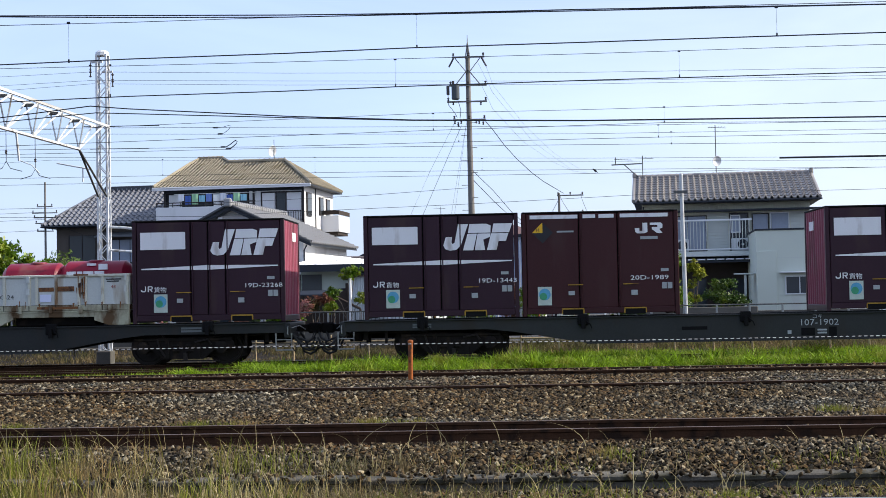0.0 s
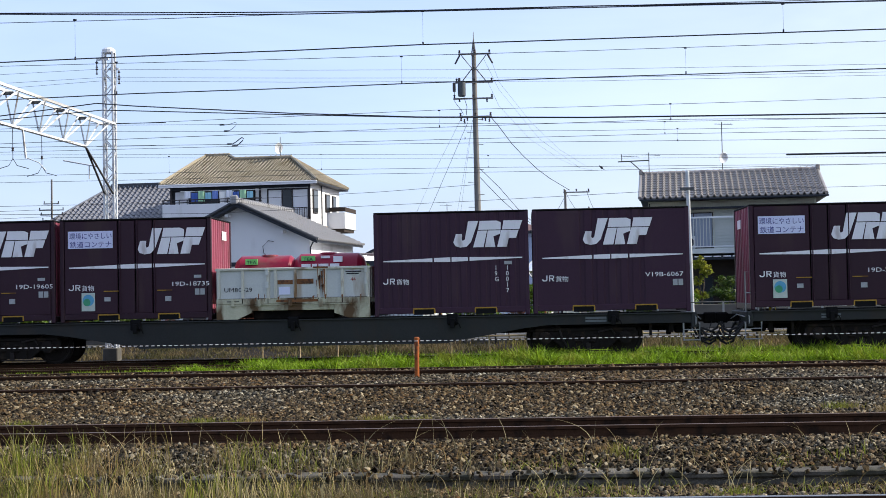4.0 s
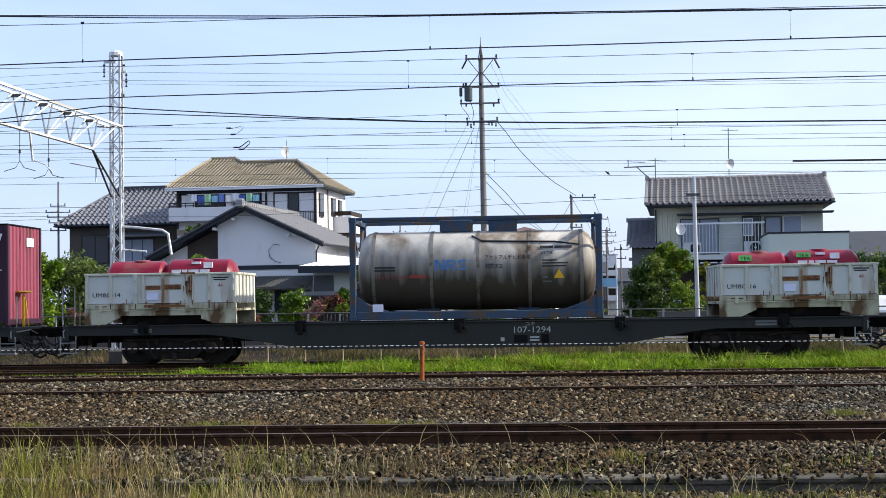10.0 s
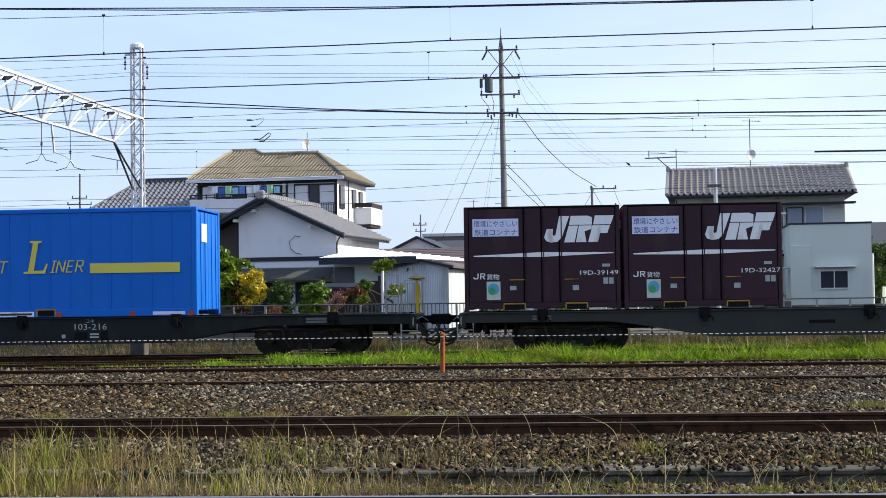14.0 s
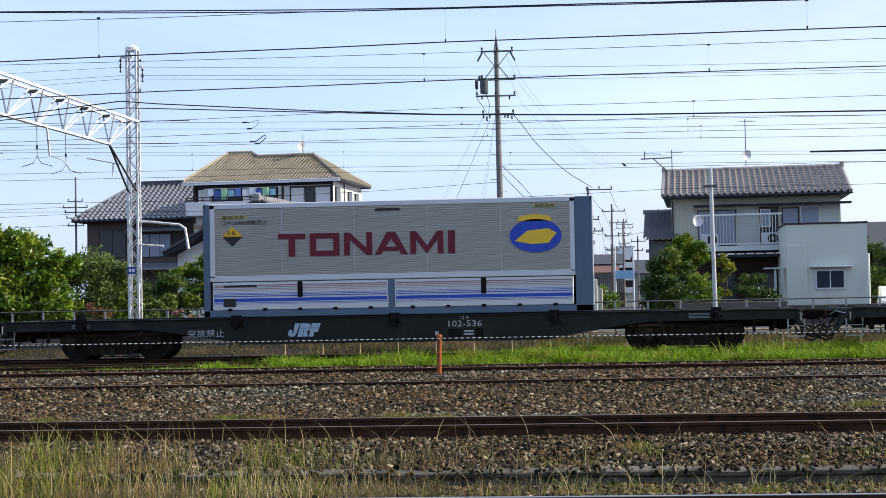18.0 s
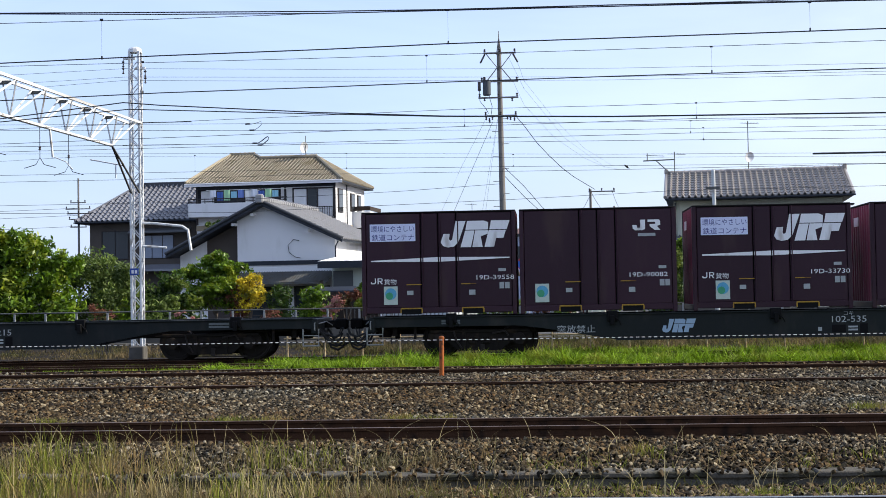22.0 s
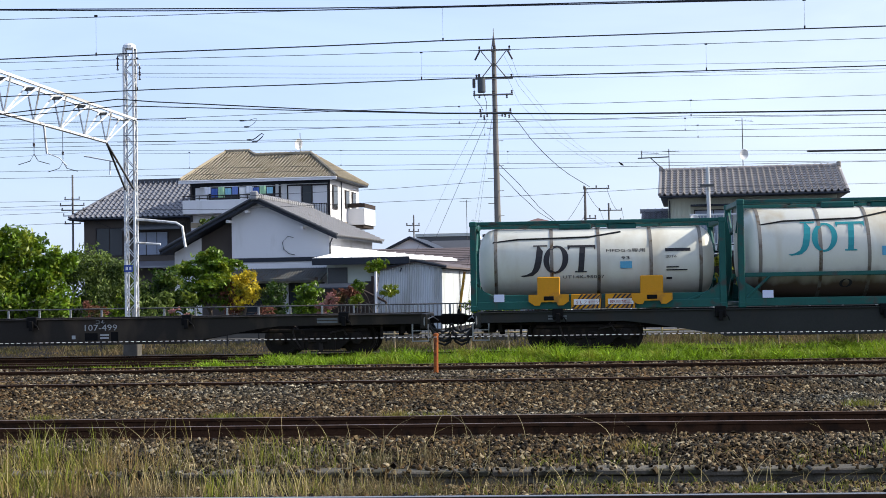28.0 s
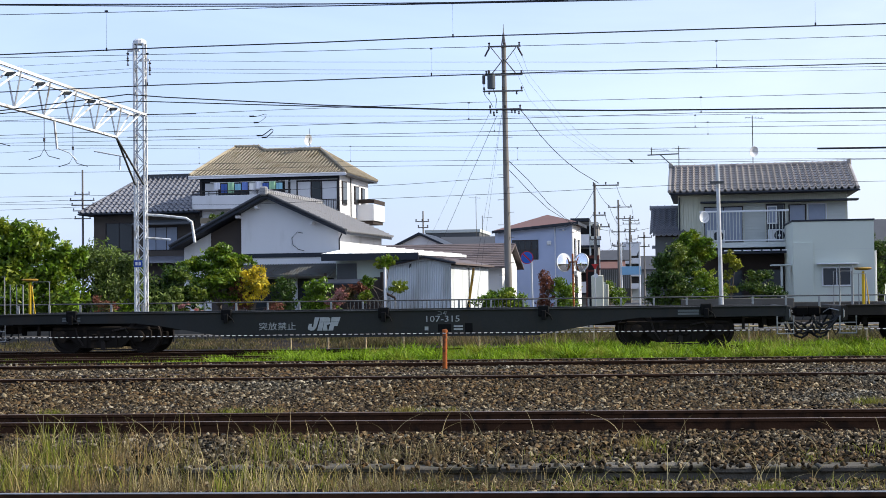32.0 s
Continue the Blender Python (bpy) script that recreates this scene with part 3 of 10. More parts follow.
def flat_wagon(number, x, paint, rails="", wheel=False, tint="grey", emblem_mat=None, caution=None, mark=None, nx=0.0, slot=None):
    """A container flat wagon: fish-bellied side sills, decked frame, two bogies, couplers and hoses."""
    root = thing("flat_wagon", f"{tint} fish-bellied container flat wagon on two dark bogies", "rail wagon", "wagons of the freight train")
    RIDE.append((root, x, 0.0))
    pn = paint.name
    outline = [(-9.55, 0.99), (9.55, 0.99), (9.55, 0.745), (6.1, 0.745), (5.5, 0.675), (3.75, 0.375), (-3.75, 0.375), (-5.5, 0.675), (-6.1, 0.745), (-9.55, 0.745)]
    for y in (-1.22, 1.16):
        part("side_sill", cached(("wsill", y, pn), lambda: Geo().prism(outline, "y", y, y + 0.06).mesh("side_sill")), paint, root)
        part("sill_flange", cached(("wflange", y, pn), lambda: Geo().box(-9.55, 9.55, y - 0.05, y + 0.11, 0.965, 0.995, 0.006).box(-3.75, 3.75, y - 0.05, y + 0.11, 0.355, 0.377).mesh("sill_flange")), paint, root)
    part("centre_sill", cached(("wcentre", pn), lambda: Geo().box(-9.6, 9.6, -0.25, 0.25, 0.55, 0.95).mesh("centre_sill")), M_DARKFRAME, root)

    deck_list = [(a - .12, a + .12, -1.16, 1.16, .8, .97) for a in np.arange(-9.2, 9.3, 1.15)] + [(a, a + 2.0, -1.16, 1.16, .97, .98) for a in (-9.0, 7.0)]
    for k, q in enumerate(deck_list):
        part("cross_beam", cached(("wcross", k), lambda: Geo().box(*q).mesh("cross_beam")), M_DARKFRAME, root)
    for sx in (-1, 1):
        part("end_beam", cached(("wend", sx, pn), lambda: Geo().box(min(sx * 9.5, sx * 9.65), max(sx * 9.5, sx * 9.65), -1.25, 1.25, 0.62, 0.985, 0.02).mesh("end_beam")), paint, root)
        part("coupler", cached(("wcoup", sx), lambda: Geo().box(min(sx * 9.6, sx * 10.0), max(sx * 9.6, sx * 10.0), -0.09, 0.09, 0.74, 0.92, 0.02)
                               .box(min(sx * 9.92, sx * 10.245), max(sx * 9.92, sx * 10.245), -0.15, 0.15, 0.70, 0.96, 0.04).mesh("coupler")), M_DARKFRAME, root)
        for k, (y, deep) in enumerate(((-0.62, 0.30), (-0.38, 0.20), (-0.95, 0.40), (0.45, 0.26), (-.78, .52))):
            def hose():
                return Geo().tube([(sx * 9.6, y, 0.78), (sx * 9.72, y, 0.62), (sx * 9.86, y, deep + 0.06), (sx * 10.02, y, deep), (sx * 10.16, y, deep + 0.08), (sx * 10.22, y, deep + 0.22)], 0.030, 6).mesh("brake_hose", True)
            part("brake_hose", cached(("whose", sx, k), hose), M_HOSE, root)
        part("cut_lever", cached(("wcut", sx), lambda: Geo().tube([(sx * 9.68, -1.15, .86), (sx * 9.74, -.3, .90), (sx * 9.86, -.12, .80)], .014, 5).mesh("cut_lever")), M_STEP, root)
        part("brake_valve", cached(("wvalve", sx), lambda: Geo().box(sx * 9.3 - .16, sx * 9.3 + .16, -.9, -.6, .5, .7, .03).lathe([(0, .06), (.2, .07), (.22, .03)], "z", (sx * 9.0, -.8, .46), 10).mesh("brake_valve")), M_DARKFRAME, root)
        def step():
            c = sx * 9.5
            g = Geo().tube([(c - .19, -1.27, .74), (c - .19, -1.27, .33), (c + .19, -1.27, .33), (c + .19, -1.27, .74)], .021, 6)
            return g.box(c - .19, c + .19, -1.27, -1.06, .318, .342).tube([(c - .19, -1.27, .58), (c + .19, -1.27, .58)], .012, 5)
        part("step", cached(("wstep", sx), lambda: step().mesh("step")), M_STEP, root, "pale steel step")
        part("grab_iron", cached(("wgrab", sx), lambda: Geo().tube([(sx * 9.60, -1.24, .89), (sx * 9.60, -1.31, .87), (sx * 9.60, -1.31, .72), (sx * 9.60, -1.24, .70)], .016, 6).mesh("grab_iron")), M_STEP, root, "pale steel grab iron")
        part("pipe_bracket", cached(("wpipe", sx), lambda: Geo().tube([(sx * 5.6, -.9, .60), (sx * 8.2, -.95, .70), (sx * 9.6, -.9, .70)], .022, 6).box(sx * 9.05 - .05, sx * 9.05 + .05, -1.0, -.8, .52, .76).box(sx * 8.55 - .03, sx * 8.55 + .03, -1.1, -1.0, .45, .74).mesh("pipe_bracket")), M_BOGIE, root)
        part("uncoupling_chain", cached(("wchain", sx), lambda: Geo().tube([(sx * 9.66, -.32, .80), (sx * 9.74, -.34, .56), (sx * 9.88, -.32, .44), (sx * 10.02, -.30, .52), (sx * 10.10, -.28, .74)], .016, 5).tube([(sx * 9.66, -.75, .72), (sx * 9.78, -.78, .46), (sx * 9.70, -.80, .28), (sx * 9.58, -.80, .46)], .020, 5).mesh("uncoupling_chain", True)), M_HOSE, root)
        bogie = part("bogie", cached("wbolster", lambda: Geo().box(-0.3, 0.3, -1.0, 1.0, 0.42, 0.66, 0.03).box(-1.3, 1.3, -0.45, 0.45, 0.16, 0.5, 0.02).mesh("bogie")), M_DARKFRAME, root)
        bogie.location = (sx * 7.0, 0, 0)
        for sy in (-1, 1):
            def sideframe():
                y0, y1 = sy * 0.93, sy * 1.05
                g = Geo()
                g.prism([(-1.25, .56), (-1.1, .66), (1.1, .66), (1.25, .56), (1.25, .38), (.75, .36), (.5, .15), (-.5, .15), (-.75, .36), (-1.25, .38)], "y", min(y0, y1), max(y0, y1))
                g.box(-1.2, 1.2, min(y0, y1) - .03, max(y0, y1) + .03, .58, .66, .02).box(-.42, -.34, min(y0, y1) - .04, max(y0, y1) + .04, .15, .6).box(.34, .42, min(y0, y1) - .04, max(y0, y1) + .04, .15, .6)
                return g.mesh("side_frame")
            part("side_frame", cached(("wside", sy), sideframe), M_BOGIE, bogie)
            part("brake_lever", cached(("wlever", sy), lambda: Geo().tube([(-.62, sy * 1.08, .64), (-.55, sy * 1.10, .40), (-.42, sy * 1.08, .20)], .022, 5).tube([(.30, sy * 1.10, .56), (.62, sy * 1.10, .62), (.70, sy * 1.10, .50)], .022, 5).tube([(-.2, sy * 1.09, .12), (.9, sy * 1.09, .10)], .018, 5).box(.02, .12, min(sy * 1.06, sy * 1.12), max(sy * 1.06, sy * 1.12), .12, .30).mesh("brake_lever")), M_STEELW, bogie)
            for ax in (-0.95, 0.95):
                part("wheel_guard", cached(("wguard", sy, ax), lambda: Geo().tube([(ax + .42 * math.cos(q), sy * .80, .43 + .47 * math.sin(q)) for q in [math.radians(35 + 22 * k) for k in range(6)]], .020, 5).mesh("wheel_guard")), M_BOGIE, bogie)
            for ax in (-0.95, 0.95):
                part("axle_box", cached(("wbox", sy, ax), lambda: Geo().lathe([(-0.12, 0.10), (-0.10, 0.15), (0.10, 0.15), (0.12, 0.10)], "y", (ax, sy * 1.05, 0.43), 14).mesh("axle_box", True)), M_BOGIE, bogie)
            part("spring", cached(("wspr", sy), lambda: Geo().lathe([(0, .09), (.03, .11), (.06, .09), (.09, .11), (.12, .09), (.15, .11), (.18, .09)], "z", (-.16, sy * 1.02, .32), 10).lathe([(0, .09), (.03, .11), (.06, .09), (.09, .11), (.12, .09), (.15, .11), (.18, .09)], "z", (.16, sy * 1.02, .32), 10).mesh("spring")), M_BOGIE, bogie)
        for ax in (-0.95, 0.95):
            def wheelset():
                g = Geo().lathe([(-0.9, 0.065), (0.9, 0.065)], "y", (0, 0, 0), 10)
                for sy in (-1, 1):
                    g.lathe([(sy * 0.48, 0.455), (sy * 0.51, 0.46), (sy * 0.515, 0.43), (sy * 0.60, 0.425), (sy * 0.605, 0.36), (sy * 0.575, 0.34), (sy * 0.57, 0.14), (sy * 0.62, 0.12), (sy * 0.64, 0.07)], "y", (0, 0, 0), 28)
                    for k in range(4):
                        w = k * math.pi / 2
                        g.box(0.22 * math.cos(w) - .03, 0.22 * math.cos(w) + .03, sy * .58 - .01, sy * .58 + .01, 0.22 * math.sin(w) - .03, 0.22 * math.sin(w) + .03)
                return g.mesh("wheelset", True)
            ws = part("wheelset", cached("wwheel", wheelset), M_STEELW, bogie)
            ws.location = (ax, 0, 0.43)
            WHEELS.append((ws, x, ax))
    for a in (-7.66, -3.83, 0, 3.83, 7.66):
        part("container_lock", cached(("wlock", a), lambda: Geo().box(a - 0.13, a + 0.13, -1.29, -1.16, 0.80, 1.06, 0.02).box(a - 0.05, a + 0.05, -1.36, -1.28, 0.72, 0.95, 0.01)
                                      .tube([(a + 0.06, -1.32, 0.9), (a + 0.16, -1.34, 0.82), (a + 0.2, -1.34, 0.72)], 0.014, 6).mesh("container_lock")), M_BLACK, root)
    if rails:
        for sx in [-1 if c == "L" else 1 for c in rails]:
            def rail():
                g = Geo()
                c = sx * 9.30
                g.tube([(c - .36, -1.18, .98), (c - .36, -1.18, 1.92), (c - .06, -1.18, 1.92), (c - .06, -1.18, .98)], 0.017, 6)
                g.tube([(c - .36, -1.18, 1.42), (c - .06, -1.18, 1.42)], 0.014, 6)
                return g.mesh("handrail")

            def column():
                c = sx * 9.30 + .33
                g = Geo().box(c - .03, c + .03, -.53, -.47, .98, 1.78, .01)
                return g.tube([(c + .05, -.5, 1.70), (c + .13, -.5, 1.0)], .013, 6).tube([(c + .05, -.5, 1.70), (c + .03, -.5, 1.0)], .013, 6).mesh("brake_column")
            col = part("brake_column", cached(("wcol", sx), column), M_YELWHEEL, root, "yellow brake column")
            part("handwheel", cached(("wtopwheel", sx), lambda: Geo().lathe([(0, .05), (.02, .19), (.05, .21), (.07, .18), (.05, .04)], "z", (sx * 9.30 + .33, -.5, 1.80), 18).mesh("handwheel", True)), M_YELLOW, col, "worn yellow brake handwheel")
            part("handrail", cached(("wrail", sx), rail), M_STEP, root, "worn tubular handrail")
            part("handrail", cached(("wraila", sx), lambda: Geo().tube([(sx * 9.3 - .02, -.9, .98), (sx * 9.3 - .02, -.9, 1.72), (sx * 9.3 + .30, -.9, 1.72), (sx * 9.3 + .30, -.9, .98)], .016, 6).tube([(sx * 9.3 + .14, -.9, .98), (sx * 9.3 + .14, -.9, 1.72)], .013, 6).mesh("handrail")), M_STEP, root)
            part("handrail", cached(("wrailb", sx), lambda: Geo().tube([(sx * 9.3 + .34, .9, .98), (sx * 9.3 + .34, .9, 1.80), (sx * 9.3 - .10, .9, 1.80), (sx * 9.3 - .10, .9, .98)], .013, 6).mesh("handrail")), M_STEP, root)
    if wheel:
        circle = [(-2.25 + .2 * math.cos(q * math.pi / 12), -1.30, .70 + .2 * math.sin(q * math.pi / 12)) for q in range(25)]
        hw = part("handwheel", Geo().tube(circle, .022, 6).mesh("handwheel"), M_YELWHEEL, root, "yellow brake handwheel")
        for q in range(3):
            w = q * math.pi / 3
            part("spoke", Geo().tube([(-2.25 - .19 * math.cos(w), -1.31, .70 - .19 * math.sin(w)), (-2.25 + .19 * math.cos(w), -1.31, .70 + .19 * math.sin(w))], .014, 5), M_YELWHEEL, hw)
    f = -1.225
    if number:
        letter("lettering", number, 0.21, 1.25 + nx, f - 0.004, 0.70, M_GREYTXT, root, width=0.88 if len(number) > 7 else 0.8)
        letter("lettering", "コキ", 0.11, 1.56 + nx, f - 0.004, 0.87, M_GREYTXT, root, width=0.22)
        for q, b in enumerate(((1.3, 1.62, .46, .64), (1.95, 2.13, .44, .66))):
            part("data_panel", cached(("wpanel", q), lambda: bar(*b, f, .003).mesh("data_panel")), M_BLACK, root, "small black data panel")
        pieces("caption_bar", [(1.68, 1.9, f - .003, f, .57, .61), (1.68, 1.9, f - .003, f, .5, .54), (.98, 1.07, f - .003, f, .5, .59)], M_GREYTXT, root)
    if caution is not None:
        letter("lettering", "突放禁止", 0.20, caution, f - 0.004, 0.56, M_GREYTXT, root, width=0.9)
    pieces("caption_bar", [(-7.9, -7.45, f - .003, f, .80, .84), (-7.9, -7.45, f - .003, f, .86, .90), (7.0, 7.5, f - .003, f, .80, .85), (7.0, 7.5, f - .003, f, .87, .92)], M_DIMTXT, root)
    if slot is not None:
        part("slot", Geo().box(slot, slot + .6, f - .003, f, .64, .72), M_BLACK, root)
    if mark is not None:
        e = part("emblem", cached(("wemb", (emblem_mat or M_GREYTXT).name), lambda: emblem(0.80, 0.32, f).mesh("emblem")), emblem_mat or M_GREYTXT, root, "pale slanted emblem")
        e.location = (mark, 0, 0.52)
    return root


def seams(y):
    g = Geo()
    for a in (-1.22, -.6, .06, .62, 1.2):
        g.box(a - .009, a + .009, y - .003, y, .37, .49)
    for a, b in ((-1.8, -.65), (-.55, .58), (.68, 1.8)):
        g.box(a, b, y - .003, y, .495, .503)
    return g


def streaks(n, y, z0, z1, seed, x0=-1.75, x1=1.75):
    """Narrow runs of rust of uneven length."""
    rng, g = random.Random(seed), Geo()
    for k in range(n):
        a, w = rng.uniform(x0, x1), rng.uniform(.015, .06)
        t, b = rng.uniform(z0 + .4 * (z1 - z0), z1), rng.uniform(z0, z0 + .4 * (z1 - z0))
        g.prism([(a, t), (a + w * .4, b), (a + w * .6, b), (a + w, t + .02)], "y", y - .004, y)
    return g


def low_container(serial, x, tea=False, group="low open containers"):
    """A half-height open steel container, chalky white and rusty, with two red tanks standing in it."""
    h, d, T = 1.8575, 1.2, 1.235
    root = thing("open_container", "rust streaked white half-height open container on a flat wagon", "container", group)
    RIDE.append((root, x, 1.016))

    for q, (x0, x1, y0, y1, z0, z1) in enumerate(((-h, h, -d, -d + .05, .5, T - .03), (-h, h, d - .05, d, .5, T - .03), (-h, -h + .05, -d + .05, d - .05, .5, T - .03), (h - .05, h, -d + .05, d - .05, .5, T - .03))):
        part("wall_panel", cached(("uwall", q), lambda: Geo().box(x0, x1, y0, y1, z0, z1).mesh("wall_panel")), M_UM, root)
    part("floor_plate", cached("ufloor", lambda: Geo().box(-h, h, -d, d, .30, .36).mesh("floor_plate")), M_UMLOW, root)

    def posts():
        g = Geo()
        for a in (-1.8, -1.22, -0.6, -0.42, 0.06, 0.62, 0.78, 1.2, 1.8):
            g.box(a - 0.035, a + 0.035, -d - 0.045, -d, 0.48, T, 0.008)
        for u in (-h - 0.03, h - 0.02):
            for v in (-0.9, -0.45, 0, 0.45, 0.9):
                g.box(u, u + 0.05, v - 0.035, v + 0.035, 0.48, T)
        g.box(-h, h, -d - 0.05, -d + 0.05, T - 0.06, T, 0.01).box(-h, h, d - 0.05, d + 0.05, T - 0.06, T, 0.01)
        g.box(-h - .03, -h + .05, -d, d, T - 0.06, T, 0.01).box(h - .05, h + .03, -d, d, T - 0.06, T, 0.01)
        return g.mesh("ribs")
    part("ribs", cached("uposts", posts), M_UMRIB, root, "cream ribs and rim")
    # added dark fill: shadow and box supports below the frame in one block
    part("under_block", cached("ublock", lambda: Geo().box(-.98, .98, -d + .12, d - .12, .0, .22, .01).mesh("under_block")), M_DARKFRAME, root)
    part("seam", cached("useam", lambda: seams(-d - .0565).mesh("seam")), M_BLACK, root, "dark seams of the lower frame")

    for side, y, e in ((0, -d - .05, -d - .055), (1, d - .05, d - .03)):
        def base():
            g = Geo().box(-h, h, e, e + .085, 0.36, 0.50, 0.012)
            g.prism([(-h, 0), (-1.35, 0), (-1.0, .16), (-1.0, .36), (-h, .36)], "y", y, y + .1)
            g.prism([(h, 0), (1.35, 0), (1.0, .12), (1.0, .36), (h, .36)], "y", y, y + .1)
            g.box(-1.0, 1.0, y + .02, y + .08, .20, .36, .01)
            return g.mesh("base_frame")
        part("base_frame", cached(("ubase", side), base), M_UMLOW, root, "cream stained base frame")
    patch = part("rust_patch", cached("urust", lambda: streaks(9, -d - .046, .50, T - .02, 5, .56, .76).box(.5, .86, -d - .056, -d - .05, T - .035, T + .006).box(-.4, .62, -d - .062, -d - .05, .40, .46).box(-.37, 0, -d - .012, -d - .004, .83, .93).box(.1, .5, -d - .012, -d - .004, .83, .95).mesh("rust_patch")), M_RUST, root, "rust brown patches")
    tagged(patch, kind="stuff")
    rust = part("rust_streak", cached("ustreak", lambda: streaks(11, -d - .056, .37, .60, 3).mesh("rust_streak")), M_RUST, root, "rust streaks down the lower frame")
    tagged(rust, kind="stuff")
    part("latch", cached("ulatch", lambda: Geo().box(-1.5, -1.42, -d - .09, -d - .05, .30, .47, .01).box(-.85, -.77, -d - .09, -d - .05, .30, .47, .01).box(-.1, -.02, -d - .09, -d - .05, .30, .47, .01).box(.62, .72, -d - .09, -d - .05, .28, .47, .01).box(1.35, 1.43, -d - .09, -d - .05, .30, .47, .01).tube([(-1.5, -d - .08, .34), (1.5, -d - .08, .34)], .012, 5).mesh("latch")), M_UMLOW, root)
    part("hinge", cached("uhinge", lambda: Geo().box(-.66, -.58, -d - .075, -d - .045, 1.05, 1.2).box(-.66, -.58, -d - .075, -d - .045, .75, .9).box(1.74, 1.8, -d - .075, -d - .045, .8, .95).box(1.74, 1.8, -d - .075, -d - .045, 1.08, 1.22).mesh("hinge")), M_UM, root)
    part("document_holder", cached("udoc", lambda: bar(-.34, -.06, .58, .76, -d - .012, .01).mesh("document_holder")), M_SIGNBLUE, root, "pale document holder")
    letter("lettering", serial, 0.15, -1.68, -d - .006, .66, M_INK, root, width=0.68)
    part("caption_bar", cached("ucap", lambda: bar(1.28, 1.66, 1.09, 1.12, -d - .004, .004).box(1.3, 1.6, -d - .008, -d - .004, 1.04, 1.07).box(-1.6, -1.3, -d - .06, -d - .056, .42, .44).mesh("caption_bar")), M_INK, root)
    letter("lettering", "44", 0.12, 1.4, -d - .006, .88, M_REDINK, root, width=.12)
    ta = thing("red_tank", "pair of glossy red tanks inside an open container", "tank", "red tanks")
    RIDE.append((ta, x, 1.016))

    def drum(a, b, r=.62):
        L = b - a
        prof = [(a, .02), (a + .02, r * .55), (a + .08, r * .82), (a + .2, r), (b - .2, r), (b - .08, r * .82), (b - .02, r * .55), (b, .02)]
        return Geo().lathe(prof, "x", (0, 0, .36 + r + .06), 28)
    part("tank_shell", cached("ud1", lambda: drum(-1.64, -.02, .57).mesh("tank_shell", True)), M_RED, ta)
    part("tank_shell", cached("ud2", lambda: drum(-.16, 1.68, .585).mesh("tank_shell", True)), M_RED, ta)
    for q, (u, v) in enumerate(((-.75, 1.53), (.72, 1.56))):
        part("hatch", cached(("uh", q), lambda: Geo().lathe([(0, .22), (.04, .21), (.055, .15)], "z", (u, 0, v), 16).mesh("hatch", True)), M_RED, ta, "round red hatch lid")
    for q, b in enumerate(((.90, 1.12, -.50, -.44, 1.36, 1.5), (.58, .8, -.40, -.34, 1.46, 1.52), (.12, .34, -.575, -.53, 1.245, 1.32), (.38, .5, -.575, -.53, 1.245, 1.32), (.54, .78, -.575, -.53, 1.245, 1.32), (.82, 1.05, -.575, -.53, 1.245, 1.32))):
        part("label_plate", cached(("ulab", q), lambda: Geo().box(*b).mesh("label_plate")), M_WHITE, ta)
    if tea:
        g = cached("utea", lambda: Geo().box(-1.28, -.98, -.50, -.44, 1.33, 1.47).box(.10, .44, -.46, -.40, 1.40, 1.52).mesh("label_plate"))
        part("label_plate", g, mat("green label", (0.16, 0.50, 0.14), 0.5, 0, 0.1, 3, 30, 0), ta, "green label")
        letter("lettering", "TEA", .12, -1.25, -.504, 1.345, M_INK, ta, width=.24)
        letter("lettering", "TEA", .11, .15, -.464, 1.405, M_INK, ta, width=.24)
    return root


